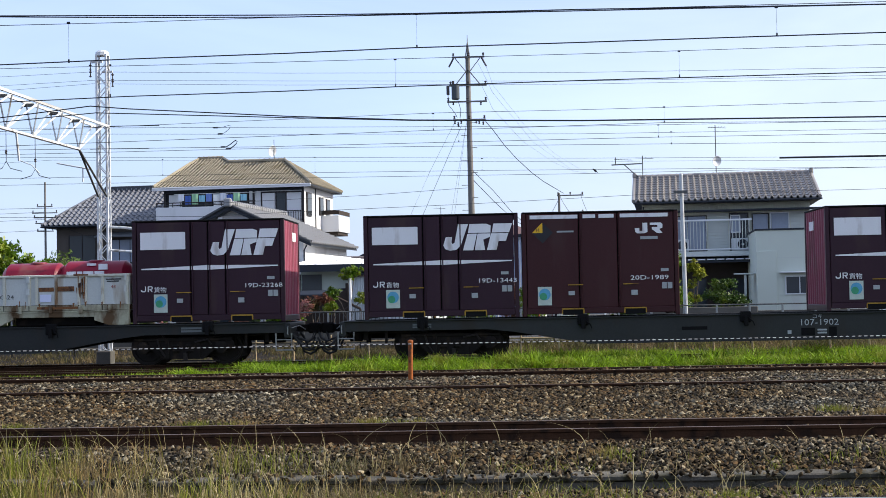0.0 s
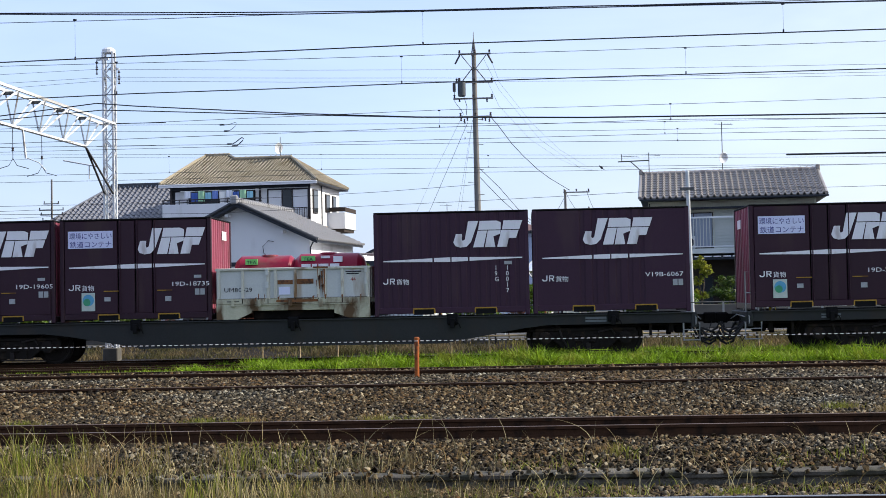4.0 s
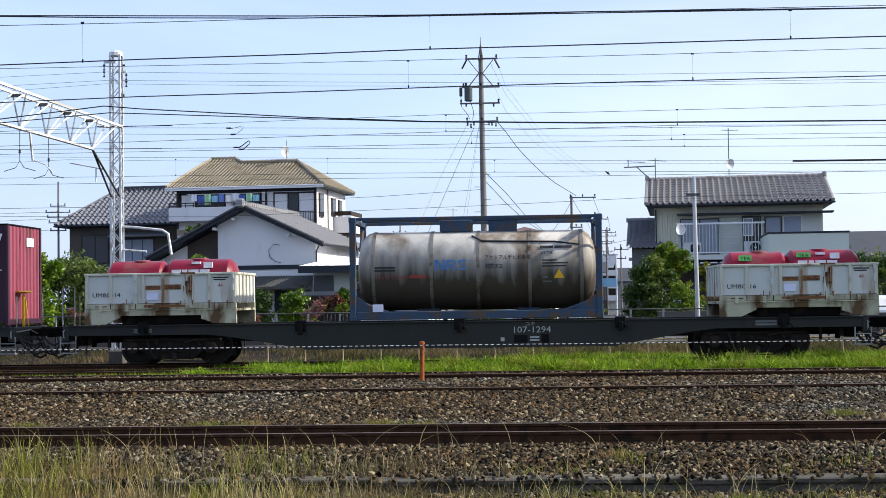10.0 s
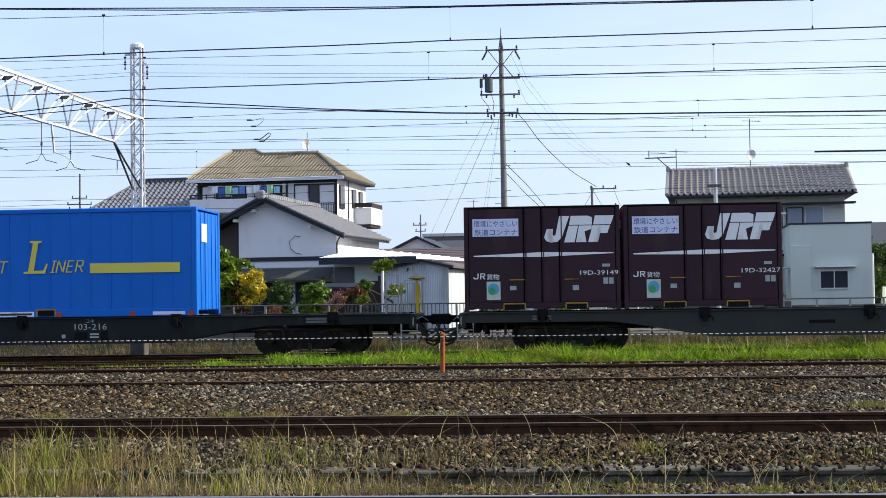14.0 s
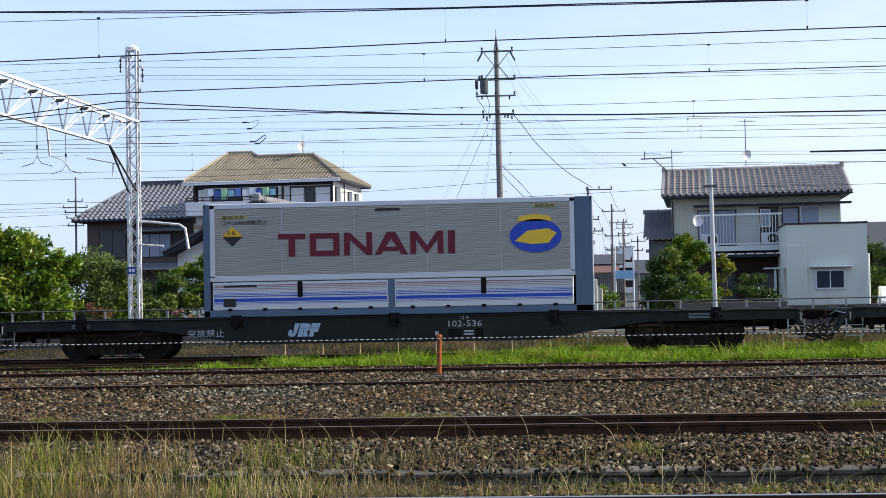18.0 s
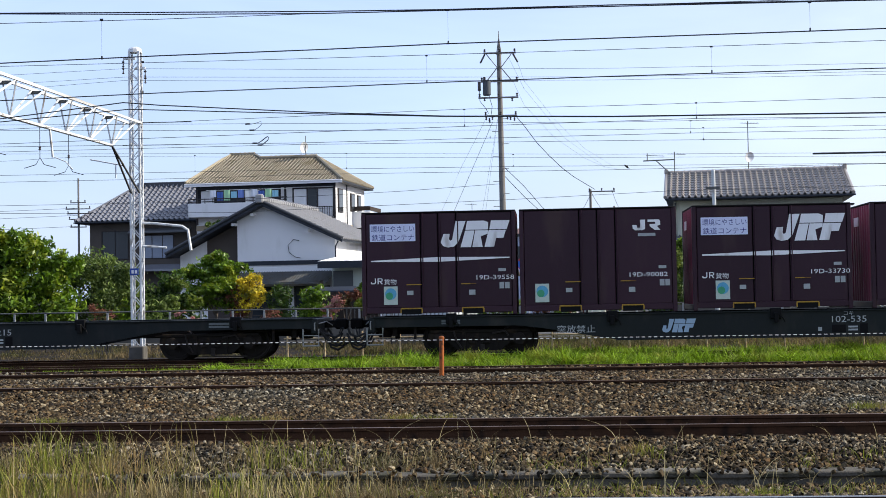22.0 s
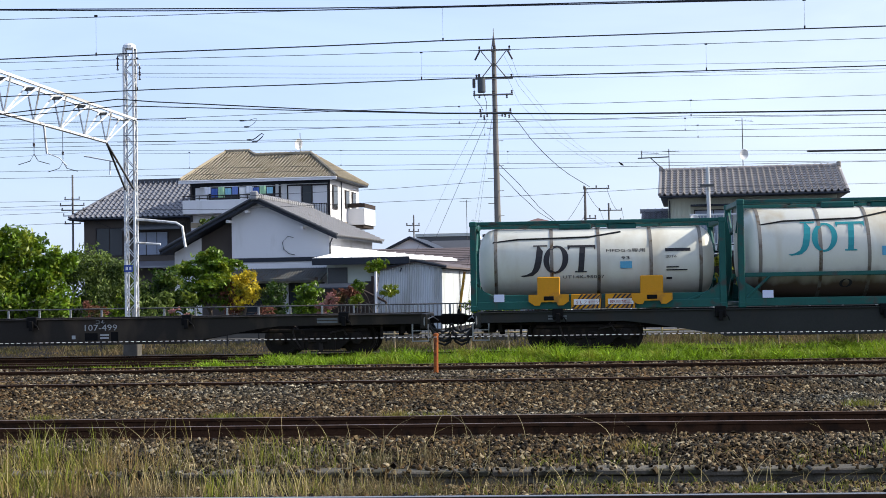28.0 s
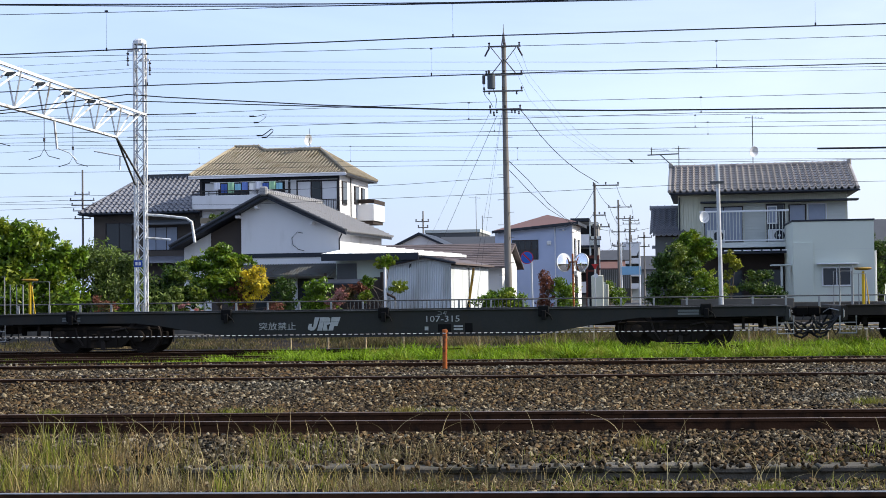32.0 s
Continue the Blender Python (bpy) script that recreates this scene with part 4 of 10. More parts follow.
def tank_container(x, shell, frame, look_words, top=2.42, r=.90, zc=1.17, belly=None, group="tank containers", marks=None, feet=True, end=.28):
    """A twenty-foot tank container: a strapped cylinder in an open corner frame with walkway and saddles."""
    h, d = 3.03, 1.219
    root = thing("tank_container", look_words, "tank container", group)
    RIDE.append((root, x, 1.016))
    key = (frame.name, top)
    for sx in (-1, 1):
        def endframe():
            c = sx * (h - .075)
            g = Geo()
            for sy in (-1, 1):
                cy = sy * (d - .075)
                g.box(c - .075, c + .075, cy - .075, cy + .075, 0, top, .015)
                g.box(c - .09, c + .09, cy - .085, cy + .085, 0, .14, .02).box(c - .09, c + .09, cy - .085, cy + .085, top - .13, top, .02)
            for z in (.02, top - .14):
                g.box(c - .06, c + .06, -d + .14, d - .14, z, z + .12, .01)
            for sy in (-1, 1):
                g.tube([(c, sy * (d - .1), top - .2), (c, sy * .5, top - .75)], .045, 6)
                g.tube([(c, sy * (d - .1), .2), (c, sy * .5, .7)], .045, 6)
            return g.mesh("end_frame")
        part("end_frame", cached(("tend", sx, key), endframe), frame, root)
    for sy in (-1, 1):
        y = sy * (d - .07)
        part("bottom_rail", cached(("tbot", sy, key), lambda: Geo().box(-h + .15, h - .15, y - .06, y + .06, .03, .22, .012).prism([(-h + .15, .22), (-h + .7, .22), (-h + .15, .6)], "y", y - .03, y + .03).prism([(h - .15, .22), (h - .7, .22), (h - .15, .6)], "y", y - .03, y + .03).mesh("bottom_rail")), frame, root)
        part("top_rail", cached(("ttop", sy, key), lambda: Geo().box(-h + .15, h - .15, y - .035, y + .035, top - .09, top - .01, .01).mesh("top_rail")), frame, root)
    half = [(end, .03), (end + .02, r * .45), (end + .08, r * .72), (end + .17, r * .88), (end + .27, r * .965), (end + .38, r)]
    prof = [(-h + a, q) for a, q in half] + [(h - a, q) for a, q in half[::-1]]
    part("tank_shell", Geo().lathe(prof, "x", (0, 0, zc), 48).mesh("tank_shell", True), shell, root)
    if belly:
        for sy in (-1, 1):
            part("side_rail", Geo().box(-h + .15, h - .15, sy * (d - .05) - .03, sy * (d - .05) + .03, .72, .82, .01), frame, root)
            part("brace", Geo().tube([(-h + .1, sy * (d - .05), .15), (-h + .75, sy * (d - .05), .75)], .035, 6), frame, root)
            part("brace", Geo().tube([(h - .1, sy * (d - .05), .15), (h - .75, sy * (d - .05), .75)], .035, 6), frame, root)
    for k, a in enumerate((-h + end + .44, -h + 1.95, .05, 1.30, h - end - .38)):
        part("strap", Geo().lathe([(a - .04, r + .002), (a - .04, r + .014), (a + .04, r + .014), (a + .04, r + .002)], "x", (0, 0, zc), 40).mesh("strap", True), M_BAND, root, "dull metal strap")

    def walkway():
        g = Geo()
        for y in (-.2, .0, .2):
            g.box(-h + .2, h - .2, y - .07, y + .07, top - .06, top - .03)
        for a in (-1.6, 0, 1.6):
            g.box(a - .02, a + .02, -.3, .3, top - .09, top - .06)
        g.box(-.9, -.1, -.3, .3, zc + r - .03, top - .04, .03).box(.3, 1.0, -.25, .25, zc + r - .05, top - .05, .03)
        return g.mesh("walkway")
    part("walkway", walkway(), frame, root)
    for a in (-1.2, 1.25):
        for y0 in ((-d + .04, d - .21) if feet else (-.30, .13)):
            part("saddle", Geo().box(a - .28, a + .28, y0, y0 + .17, .1, .56 if feet else zc - r + .04, .02), frame, root)
            if feet:
                part("saddle_pad", Geo().box(a - .31, a + .31, y0 + .01, y0 + .16, .55, .60, .01), M_BAND, root)
    if not feet and belly is None:
        for sy in (-1, 1):
            y = sy * (d - .10)
            for sx in (-1, 1):
                part("brace", Geo().tube([(sx * (h - .12), y, .50), (sx * (h - 1.0), y, .16)], .04, 6), frame, root)
            if top < 2.3:
                part("skirt_rail", Geo().box(-h + .15, h - .15, y - .02, y + .02, .20, .38, .01), frame, root)
    pts = [(-.1, -r * .55, zc + r * .86), (.15, -r * .72, zc + r * .72), (.9, -r * .74, zc + r * .70), (1.9, -r * .76, zc + r * .68), (h - .55, -r * .80, zc + r * .60), (h - .35, -r * .82, zc + r * .2), (h - .45, -r * .75, zc - r * .5)]
    if frame is M_FTEAL:
        pts = [(-q * (1.0 if q > 0 else 6.0), y, z) for q, y, z in pts]
    part("heating_pipe", Geo().tube(pts, .02, 6), M_HOSE, root)
    part("document_holder", Geo().box(-h + .55, -h + .8, -d - .01, -d + .03, .22, .40), M_SIGNBLUE, root)
    if marks:
        for kind, a, z, w, hh, m in marks:
            y = -math.sqrt(max(.01, (r + .012) ** 2 - (z + hh / 2 - zc) ** 2))
            tilt = math.degrees(math.asin(max(-1, min(1, (z + hh / 2 - zc) / r))))
            if kind == "bar":
                o = part("caption_bar", Geo().box(-w / 2, w / 2, -.004, 0, -hh / 2, hh / 2), m, root)
                o.matrix_basis = pose(a + w / 2, y, z + hh / 2, -tilt)
            elif kind in ("hook", "ring", "tee", "zig", "leg", "bend"):
                # shapes laid on the curved shell, strip by strip
                if kind == "hook":
                    strips = [[(.55, 1.0, .62, .95), (.52, .8, .72, .8), (.50, .6, .70, .6), (.47, .4, .67, .4), (.43, .2, .63, .2), (.36, .04, .56, .05), (.2, -.06, .40, -.1), (.0, -.1, .1, -.14)], [(.42, 1.02, .42, .97), (.86, 1.02, .86, .97)]]
                elif kind == "ring":
                    strips = [[(.5 + .5 * math.cos(q) + .04 * math.sin(q), .5 + .5 * math.sin(q), .5 + .27 * math.cos(q) + .04 * math.sin(q), .5 + .43 * math.sin(q)) for q in [k * math.pi / 14 for k in range(29)]]]
                elif kind == "zig":
                    strips = [[(.0, 0, .28, 0), (.0, .5, .28, .5), (.0, 1, .28, 1)], [(.0, 1, .30, 1), (.35, .5, .65, .5), (.70, 0, 1.0, 0)], [(.72, 0, 1, 0), (.72, .5, 1, .5), (.72, 1, 1, 1)]]
                elif kind == "leg":
                    strips = [[(.0, 0, .28, 0), (.0, .5, .28, .5), (.0, 1, .28, 1)], [(.28, 1, .28, .78), (.7, 1, .66, .78), (.95, .88, .72, .74), (.95, .55, .72, .6), (.7, .4, .66, .56), (.28, .4, .28, .56)], [(.40, .42, .70, .42), (.68, 0, 1.0, 0)]]
                elif kind == "bend":
                    strips = [[(.95, .95, .90, .74), (.55, 1, .55, .78), (.1, .92, .36, .78), (.04, .72, .32, .70), (.2, .52, .36, .64), (.8, .34, .66, .50), (.72, .26, .70, .30), (.95, .26, .70, .28), (.85, .06, .62, .22), (.45, 0, .45, .22), (.0, .06, .06, .27)]]
                else:
                    strips = [[(.0, 1.0, .02, .8), (.06, 1.0, .1, .92), (.94, 1.0, .92, .92), (1.0, 1.0, .98, .8)], [(.44, .95, .64, .95), (.42, .7, .62, .7), (.40, .45, .60, .45), (.38, .2, .58, .2), (.36, .05, .56, .05)], [(.26, .05, .26, 0), (.68, .05, .68, 0)]]
                g = Geo()
                for st in strips:
                    vs = []
                    for p0, q0, p1, q1 in st:
                        for p, q in ((p0, q0), (p1, q1)):
                            zz = z + q * hh
                            vs.append((a + p * w, -math.sqrt(max(.01, (r + .012) ** 2 - (zz - zc) ** 2)), zz))
                    g.add(vs, [(2 * k, 2 * k + 1, 2 * k + 3, 2 * k + 2) for k in range(len(st) - 1)])
                part("emblem", g, m, root)
            elif kind == "tri":
                o = part("hazard_label", Geo().prism([(-w / 2, 0), (w / 2, 0), (0, hh)], "y", -.004, 0), m, root)
                o.matrix_basis = pose(a, y, z, -tilt)
            else:
                foot = -math.sqrt(max(.01, (r + .014) ** 2 - (z - zc) ** 2))
                o = letter("lettering", kind, hh, a, foot - .004, z, m, root, width=w)
                o.rotation_euler = (radians(-tilt), 0, 0)
    return root


def liner_container(x):
    """A thirty-one-foot bright blue box with a yellow stripe and ribbed sides."""
    h, d, H = 4.70, 1.245, 2.64
    root = thing("long_container", "bright blue long freight container with a yellow stripe", "container", "long containers")
    RIDE.append((root, x, 1.016))
    g = Geo()
    for sx in (-1, 1):
        for sy in (-1, 1):
            g.box(sx * (h - .07) - .07, sx * (h - .07) + .07, sy * (d - .07) - .07, sy * (d - .07) + .07, 0, H, .015)
    for sy in (-1, 1):
        y = sy * (d - .05)
        g.box(-h + .14, h - .14, y - .05, y + .05, 0, .18, .01).box(-h + .14, h - .14, y - .05, y + .05, H - .1, H, .01)
    part("frame", g, M_LINER, root)
    part("roof", Geo().box(-h + .02, h - .02, -d + .02, d - .02, H - .06, H + .01, .01), M_LINER, root)
    for sy in (-1, 1):
        n = 18
        st = (2 * h - .28) / n
        poly = [(h - .14, sy * (d - .07)), (-h + .14, sy * (d - .07))]
        for i in range(n):
            a = -h + .14 + st * i
            poly += [(a, sy * (d - .012)), (a + .035, sy * (d - .012)), (a + .04, sy * (d - .03)), (a + st - .005, sy * (d - .03))]
        g = Geo().prism(poly, "z", .18, H - .1)
        part("side_wall", g, M_LINER, root)
    for sx in (-1, 1):
        c = sx * (h - .02)
        for sy in (-1, 1):
            part("door", Geo().box(min(c, c - sx * .05), max(c, c - sx * .05), min(sy * .02, sy * (d - .15)), max(sy * .02, sy * (d - .15)), .12, H - .1, .015), M_LINER, root)
            for k in (.35, .8):
                part("lock_rod", Geo().tube([(c + sx * .02, sy * k, .1), (c + sx * .006, sy * k, H - .1)], .012, 6), M_LINER, root)
    f = -d + .008
    part("stripe", bar(-h + .55, -h + 2.62, 1.06, 1.30, f, .01).box(2.05, h - .42, f - .01, f, 1.06, 1.30), M_LINERY, root, "yellow stripe")
    shapes = {"first": ((.02, 0), (.36, 0), (.37, .05), (.27, .07), (.33, .42), (.58, .42), (.60, .32), (.64, .32), (.70, .62), (.66, .62), (.60, .50), (.35, .50), (.41, .90), (.72, .90), (.76, .76), (.82, .76), (.86, 1.0), (.20, 1.0), (.19, .95), (.28, .93), (.12, .07), (.01, .05)),
              "second": ((.02, 0), (.74, 0), (.84, .30), (.79, .30), (.68, .09), (.36, .09), (.52, .93), (.64, .95), (.65, 1.0), (.24, 1.0), (.23, .95), (.34, .93), (.17, .07), (.02, .05))}
    for a, w, hh, z0, nm in ((-2.02, .78, .78, 1.07, "first"), (.38, .74, .80, 1.07, "second")):
        part("emblem", Geo().prism([(a + p * w, z0 + q * hh) for p, q in shapes[nm]], "y", f - .01, f), M_LINERY, root)
    g = Geo()
    stem, top, low, mid, far = (.1, 0, .1, 1), (.0, .97, .85, .97), (.0, .03, .9, .03), (.1, .52, .75, .52), (.85, 0, .85, 1)
    strokes = {"r": (stem, (.0, .97, .7, .97), mid, (.75, .52, .75, .97), (.45, .5, .9, 0)), "e": (stem, top, low, mid), "i": ((.5, 0, .5, 1), (.0, .03, 1, .03), (.0, .97, 1, .97)), "g": (stem, top, low, (.85, 0, .85, .45)), "h": (stem, far, mid), "t": ((.5, 0, .5, 1), (.0, .97, 1, .97)), "n": (stem, far, (.1, 1, .85, 0))}
    kinds = list("reightiner")
    for a, w in ((-1.36, .2), (-1.12, .17), (-.92, .09), (-.79, .22), (-.53, .22), (-.26, .2), (1.06, .09), (1.18, .23), (1.44, .18), (1.66, .22)):
        lean, t = .07 / .29, .032
        for p0, q0, p1, q1 in strokes[kinds.pop(0)]:
            pa, pb = (a + p0 * w + q0 * .29 * lean, 1.09 + q0 * .29), (a + p1 * w + q1 * .29 * lean, 1.09 + q1 * .29)
            if abs(q1 - q0) < .1:
                g.prism([(pa[0], pa[1] - .012), (pb[0], pb[1] - .012), (pb[0], pb[1] + .012), (pa[0], pa[1] + .012)], "y", f - .01, f)
            else:
                g.prism([(pa[0] - t / 2, pa[1]), (pa[0] + t / 2, pa[1]), (pb[0] + t / 2, pb[1]), (pb[0] - t / 2, pb[1])], "y", f - .009, f)
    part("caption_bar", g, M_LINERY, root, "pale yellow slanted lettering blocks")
    letter("lettering", "UV52A-38022", .16, -h + .85, f - .014, .9, M_WHITE, root, width=1.25)
    part("caption_bar", bar(-h + .85, -h + 1.55, .73, .76, f, .012).box(-h + .85, -h + 1.3, f - .012, f, .61, .64).box(-h + 1.6, -h + 2.05, f - .012, f, 2.22, 2.25).box(-h + 1.6, -h + 2.05, f - .012, f, 2.06, 2.09), M_FADEBLUE, root)
    pl = part("hazard_label", Geo().prism([(-.3, 0), (0, 0.28), (.3, 0)], "y", f - .012, f - .002), M_AMBER, root, "amber and black placard")
    pl.location = (-h + 1.2, 0, 2.12)
    pl = part("hazard_label", Geo().prism([(-.3, 0), (.3, 0), (0, -.28)], "y", f - .012, f - .002), M_INK, root)
    pl.location = (-h + 1.2, 0, 2.12)
    for a in (-.95, .95):
        part("fork_pocket", Geo().box(a - .24, a + .24, -d - .004, -d + .05, .17, .20).box(a - .24, a - .21, -d - .004, -d + .05, .02, .17).box(a + .21, a + .24, -d - .004, -d + .05, .02, .17), M_YELLOW, root)
        part("fork_slot", Geo().box(a - .21, a + .21, -d - .001, -d + .04, .02, .17), M_BLACK, root)
    part("label_plate", bar(-.65, .65, .02, .14, -d - .001, .004), M_WHITE, root, "white label strip")
    part("caption_bar", bar(-.6, .6, .055, .105, -d - .006, .003), M_INK, root)
    part("label_plate", bar(3.6, 4.4, .03, .11, -d - .001, .004), M_SIGNBLUE, root)
    for a in (-4.62, -2.6, -1.28, 1.28, 3.1, 4.55):
        part("corner_mark", Geo().box(a - .07, a + .07, -d - .006, -d, .0, .12), M_REDINK, root)
    part("emblem", Geo().box(h - .004, h + .004, -.75, -.2, 1.8, 2.25), M_WHITE, root)
    return root


def wing_container(x):
    """A thirty-one-foot silver wing-side container: ribbed wings, striped drop sides and blue-grey pillars."""
    h, d, H = 4.70, 1.245, 2.74
    root = thing("long_container", "silver ribbed wing-side container with blue and red stripes", "container", "long containers")
    RIDE.append((root, x, 1.016))
    g = Geo()
    for sx in (-1, 1):
        for sy in (-1, 1):
            w = .16 if sx < 0 else .42
            a = sx * h - (sx * w if sx > 0 else 0)
            a0 = -h if sx < 0 else h - w
            g.box(a0, a0 + w, sy * (d - .05) - .05, sy * (d - .05) + .05, 0, H, .015)
        g.box(sx * h - (.06 if sx > 0 else 0), sx * h + (.06 if sx < 0 else 0), -d, d, H - .1, H, .01)
    part("pillars", g, M_STEELBLUE, root, "blue grey end pillars")
    part("base_frame", Geo().box(-h, h, -d, -d + .1, .0, .16, .01).box(-h, h, d - .1, d, .0, .16, .01).box(-h, h, -d + .1, d - .1, .05, .14), M_STEELBLUE, root)
    for sx in (-1, 1):
        c = sx * (h - .01)
        part("door", Geo().box(min(c, c - sx * .05), max(c, c - sx * .05), -d + .1, -.01, .16, H - .1, .015), M_SILVERW, root)
        part("door", Geo().box(min(c, c - sx * .05), max(c, c - sx * .05), .01, d - .1, .16, H - .1, .015), M_SILVERW, root)
        for y in (-.9, -.45, .45, .9):
            part("lock_rod", Geo().tube([(c + sx * .02, y, .15), (c + sx * .02, y, H - .1)], .02, 6), M_LIGHTMETAL, root)
    x0, x1 = -h + .16, h - .42
    part("roof", Geo().box(-h + .05, h - .05, -d + .03, d - .03, H - .05, H + .01, .02), M_SILVERW, root)
    for sy in (-1, 1):
        g = Geo()
        y0, y1 = sy * (d - .05), sy * (d - .02)
        n = 38
        st = (H - .12 - 1.0) / n
        poly = [(sy * (d - .08), H - .12), (sy * (d - .08), 1.0)]
        for i in range(n):
            z = 1.0 + st * i
            poly += [(y0, z), (y0, z + st * .15), (y1, z + st * .3), (y1, z + st * .7), (y0, z + st * .85)]
        g.prism(poly + [(y0, H - .12)], "x", x0 + .12, x1 - .12)
        part("wing_panel", g, M_SILVER, root, "fine-ribbed silver wing panel")
        y2 = sy * (d - .01)
        g = Geo().box(x0, x0 + .12, min(y2, y0), max(y2, y0), .95, H - .02, .01).box(x1 - .12, x1, min(y2, y0), max(y2, y0), .95, H - .02, .01)
        g.box(x0, x1, min(y2, y0), max(y2, y0), .86, 1.0, .01).box(x0, x1, min(y2, y0), max(y2, y0), H - .12, H, .01)
        for k in range(1, 5):
            a = x0 + (x1 - x0) * k / 5
            g.box(a - .008, a + .008, min(y0, sy * (d - .018)), max(y0, sy * (d - .018)), 1.0, H - .12)
        part("wing_frame", g, M_SILVERW, root)
        mid = (x0 + x1) / 2
        for a, b in ((x0 + .06, mid - .08), (mid + .08, x1 - .06)):
            g = Geo().box(a, b, min(y0, y2), max(y0, y2), .17, .84, .01)
            part("drop_side", g, M_SILVERW, root, "pale drop side")
            if sy < 0:
                part("stripe", bar(a + .03, b - .03, .755, .775, y2, .006), M_STRIPER, root)
                for zq, tq in ((.715, .014), (.675, .010), (.64, .006)):
                    part("stripe", bar(a + .03, b - .03, zq, zq + tq, y2, .006), M_STRIPER, root)
                part("stripe", bar(a + .03, b - .03, .37, .45, y2, .006), M_STRIPEB, root)
                for zq, tq in ((.49, .022), (.535, .014), (.57, .008), (.335, .012), (.31, .006)):
                    part("stripe", bar(a + .03, b - .03, zq, zq + tq, y2, .006), M_STRIPEB, root)
                g = Geo()
                for k in range(5):
                    u = a + (b - a) * (k + .5) / 5
                    g.box(u - .05, u + .05, y2 - .05, y2, .15, .21, .01)
                c = (a + b) / 2
                g.box(c - .06, c + .06, y2 - .03, y2, .46, .84, .01)
                part("latch", g, M_BLACK, root)
        part("centre_post", Geo().box(mid - .08, mid + .08, min(y0, y2), max(y0, y2), .0, .86, .01), M_STEELBLUE, root)
    f = -d + .012
    a = -2.86
    for w, ring in ((.66, 0), (.72, 1), (.68, 2), (.80, 3), (.80, 4), (.17, 0)):
        g = Geo()
        z0, z1 = 1.44, 1.99
        if ring == 0 and w > .3:
            g.box(a, a + w, f - .012, f, z1 - .13, z1).box(a + w / 2 - .08, a + w / 2 + .08, f - .012, f, z0, z1 - .13)
        elif ring == 0:
            g.box(a, a + w, f - .012, f, z0, z1)
        elif ring == 2:
            g.prism([(a, z0), (a + .14, z0), (a + .14, z1 - .17), (a + w - .14, z0), (a + w, z0), (a + w, z1), (a + w - .14, z1), (a + w - .14, z0 + .17), (a + .14, z1), (a, z1)], "y", f - .012, f)
        elif ring == 3:
            g.prism([(a, z0), (a + .15, z0), (a + w / 2, z1 - .16), (a + w - .15, z0), (a + w, z0), (a + w / 2 + .1, z1), (a + w / 2 - .1, z1)], "y", f - .012, f)
            g.box(a + w / 2 - .17, a + w / 2 + .17, f - .010, f, z0 + .09, z0 + .19)
        elif ring == 4:
            g.prism([(a, z0), (a + .14, z0), (a + .14, z1 - .2), (a + w / 2, z0), (a + w - .14, z1 - .2), (a + w - .14, z0), (a + w, z0), (a + w, z1), (a + w - .15, z1), (a + w / 2, z0 + .2), (a + .15, z1), (a, z1)], "y", f - .012, f)
        else:
            g.box(a, a + .15, f - .012, f, z0, z1).box(a + w - .15, a + w, f - .012, f, z0, z1).box(a + .15, a + w - .15, f - .012, f, z1 - .13, z1)
            if ring == 1:
                g.box(a + .15, a + w - .15, f - .012, f, z0, z0 + .13)
        part("emblem_block", g, M_DKRED, root)
        a += w + (.11 if ring not in (2, 3) else .06)
    ov = Geo()
    prof = [(math.cos(k * math.pi / 16) * .62, math.sin(k * math.pi / 16) * .40) for k in range(32)]
    ov.prism(prof, "y", f - .014, f)
    o = part("emblem", ov, M_STRIPEB, root, "blue oval badge")
    o.location = (3.35, 0, 1.82)
    o = part("emblem", Geo().prism([(-.5, -.12), (-.1, -.2), (.3, -.18), (.5, .06), (.3, .17), (-.2, .12)], "y", f - .022, f - .012), M_GOLD, root)
    o.location = (3.35, 0, 1.82)
    o = part("caption_bar", Geo().prism([(-.42, 0), (.42, 0), (.36, .12), (0, .17), (-.36, .12)], "y", f - .014, f), M_GOLD, root)
    o.location = (3.33, 0, 2.17)
    o = part("hazard_label", Geo().prism([(-.25, 0), (0, .24), (.25, 0)], "y", f - .014, f), M_AMBER, root, "amber and black placard")
    o.location = (-h + .72, 0, 1.95)
    o = part("hazard_label", Geo().prism([(-.25, 0), (.25, 0), (0, -.24)], "y", f - .014, f), M_INK, root)
    o.location = (-h + .72, 0, 1.95)
    part("caption_bar", bar(-h + .45, -h + 1.05, 2.38, 2.46, f, .012).box(3.3, 3.85, f - .012, f, 2.5, 2.57), mat("yellow caption ground", (.42, .42, .12), .6), root)
    letter("lettering", "HL", .15, -h + .61, f - .018, 1.985, M_INK, root, width=.22)
    letter("lettering", "コキ50000積載禁止", .12, -h + .45, f - .012, 2.24, M_INK, root, width=1.1)
    letter("lettering", "屋根注意", .085, -h + .47, f - .016, 2.385, M_INK, root, width=.54)
    letter("lettering", "屋根注意", .07, 3.33, f - .016, 2.51, M_INK, root, width=.48)
    part("caption_bar", bar(-.5, .1, 2.5, 2.56, f, .012).box(-h + .5, -h + 1.3, -d - .006, -d + .004, .72, .77).box(-h + .48, -h + .78, -d - .006, -d + .004, .25, .45), M_INK, root)
    return root


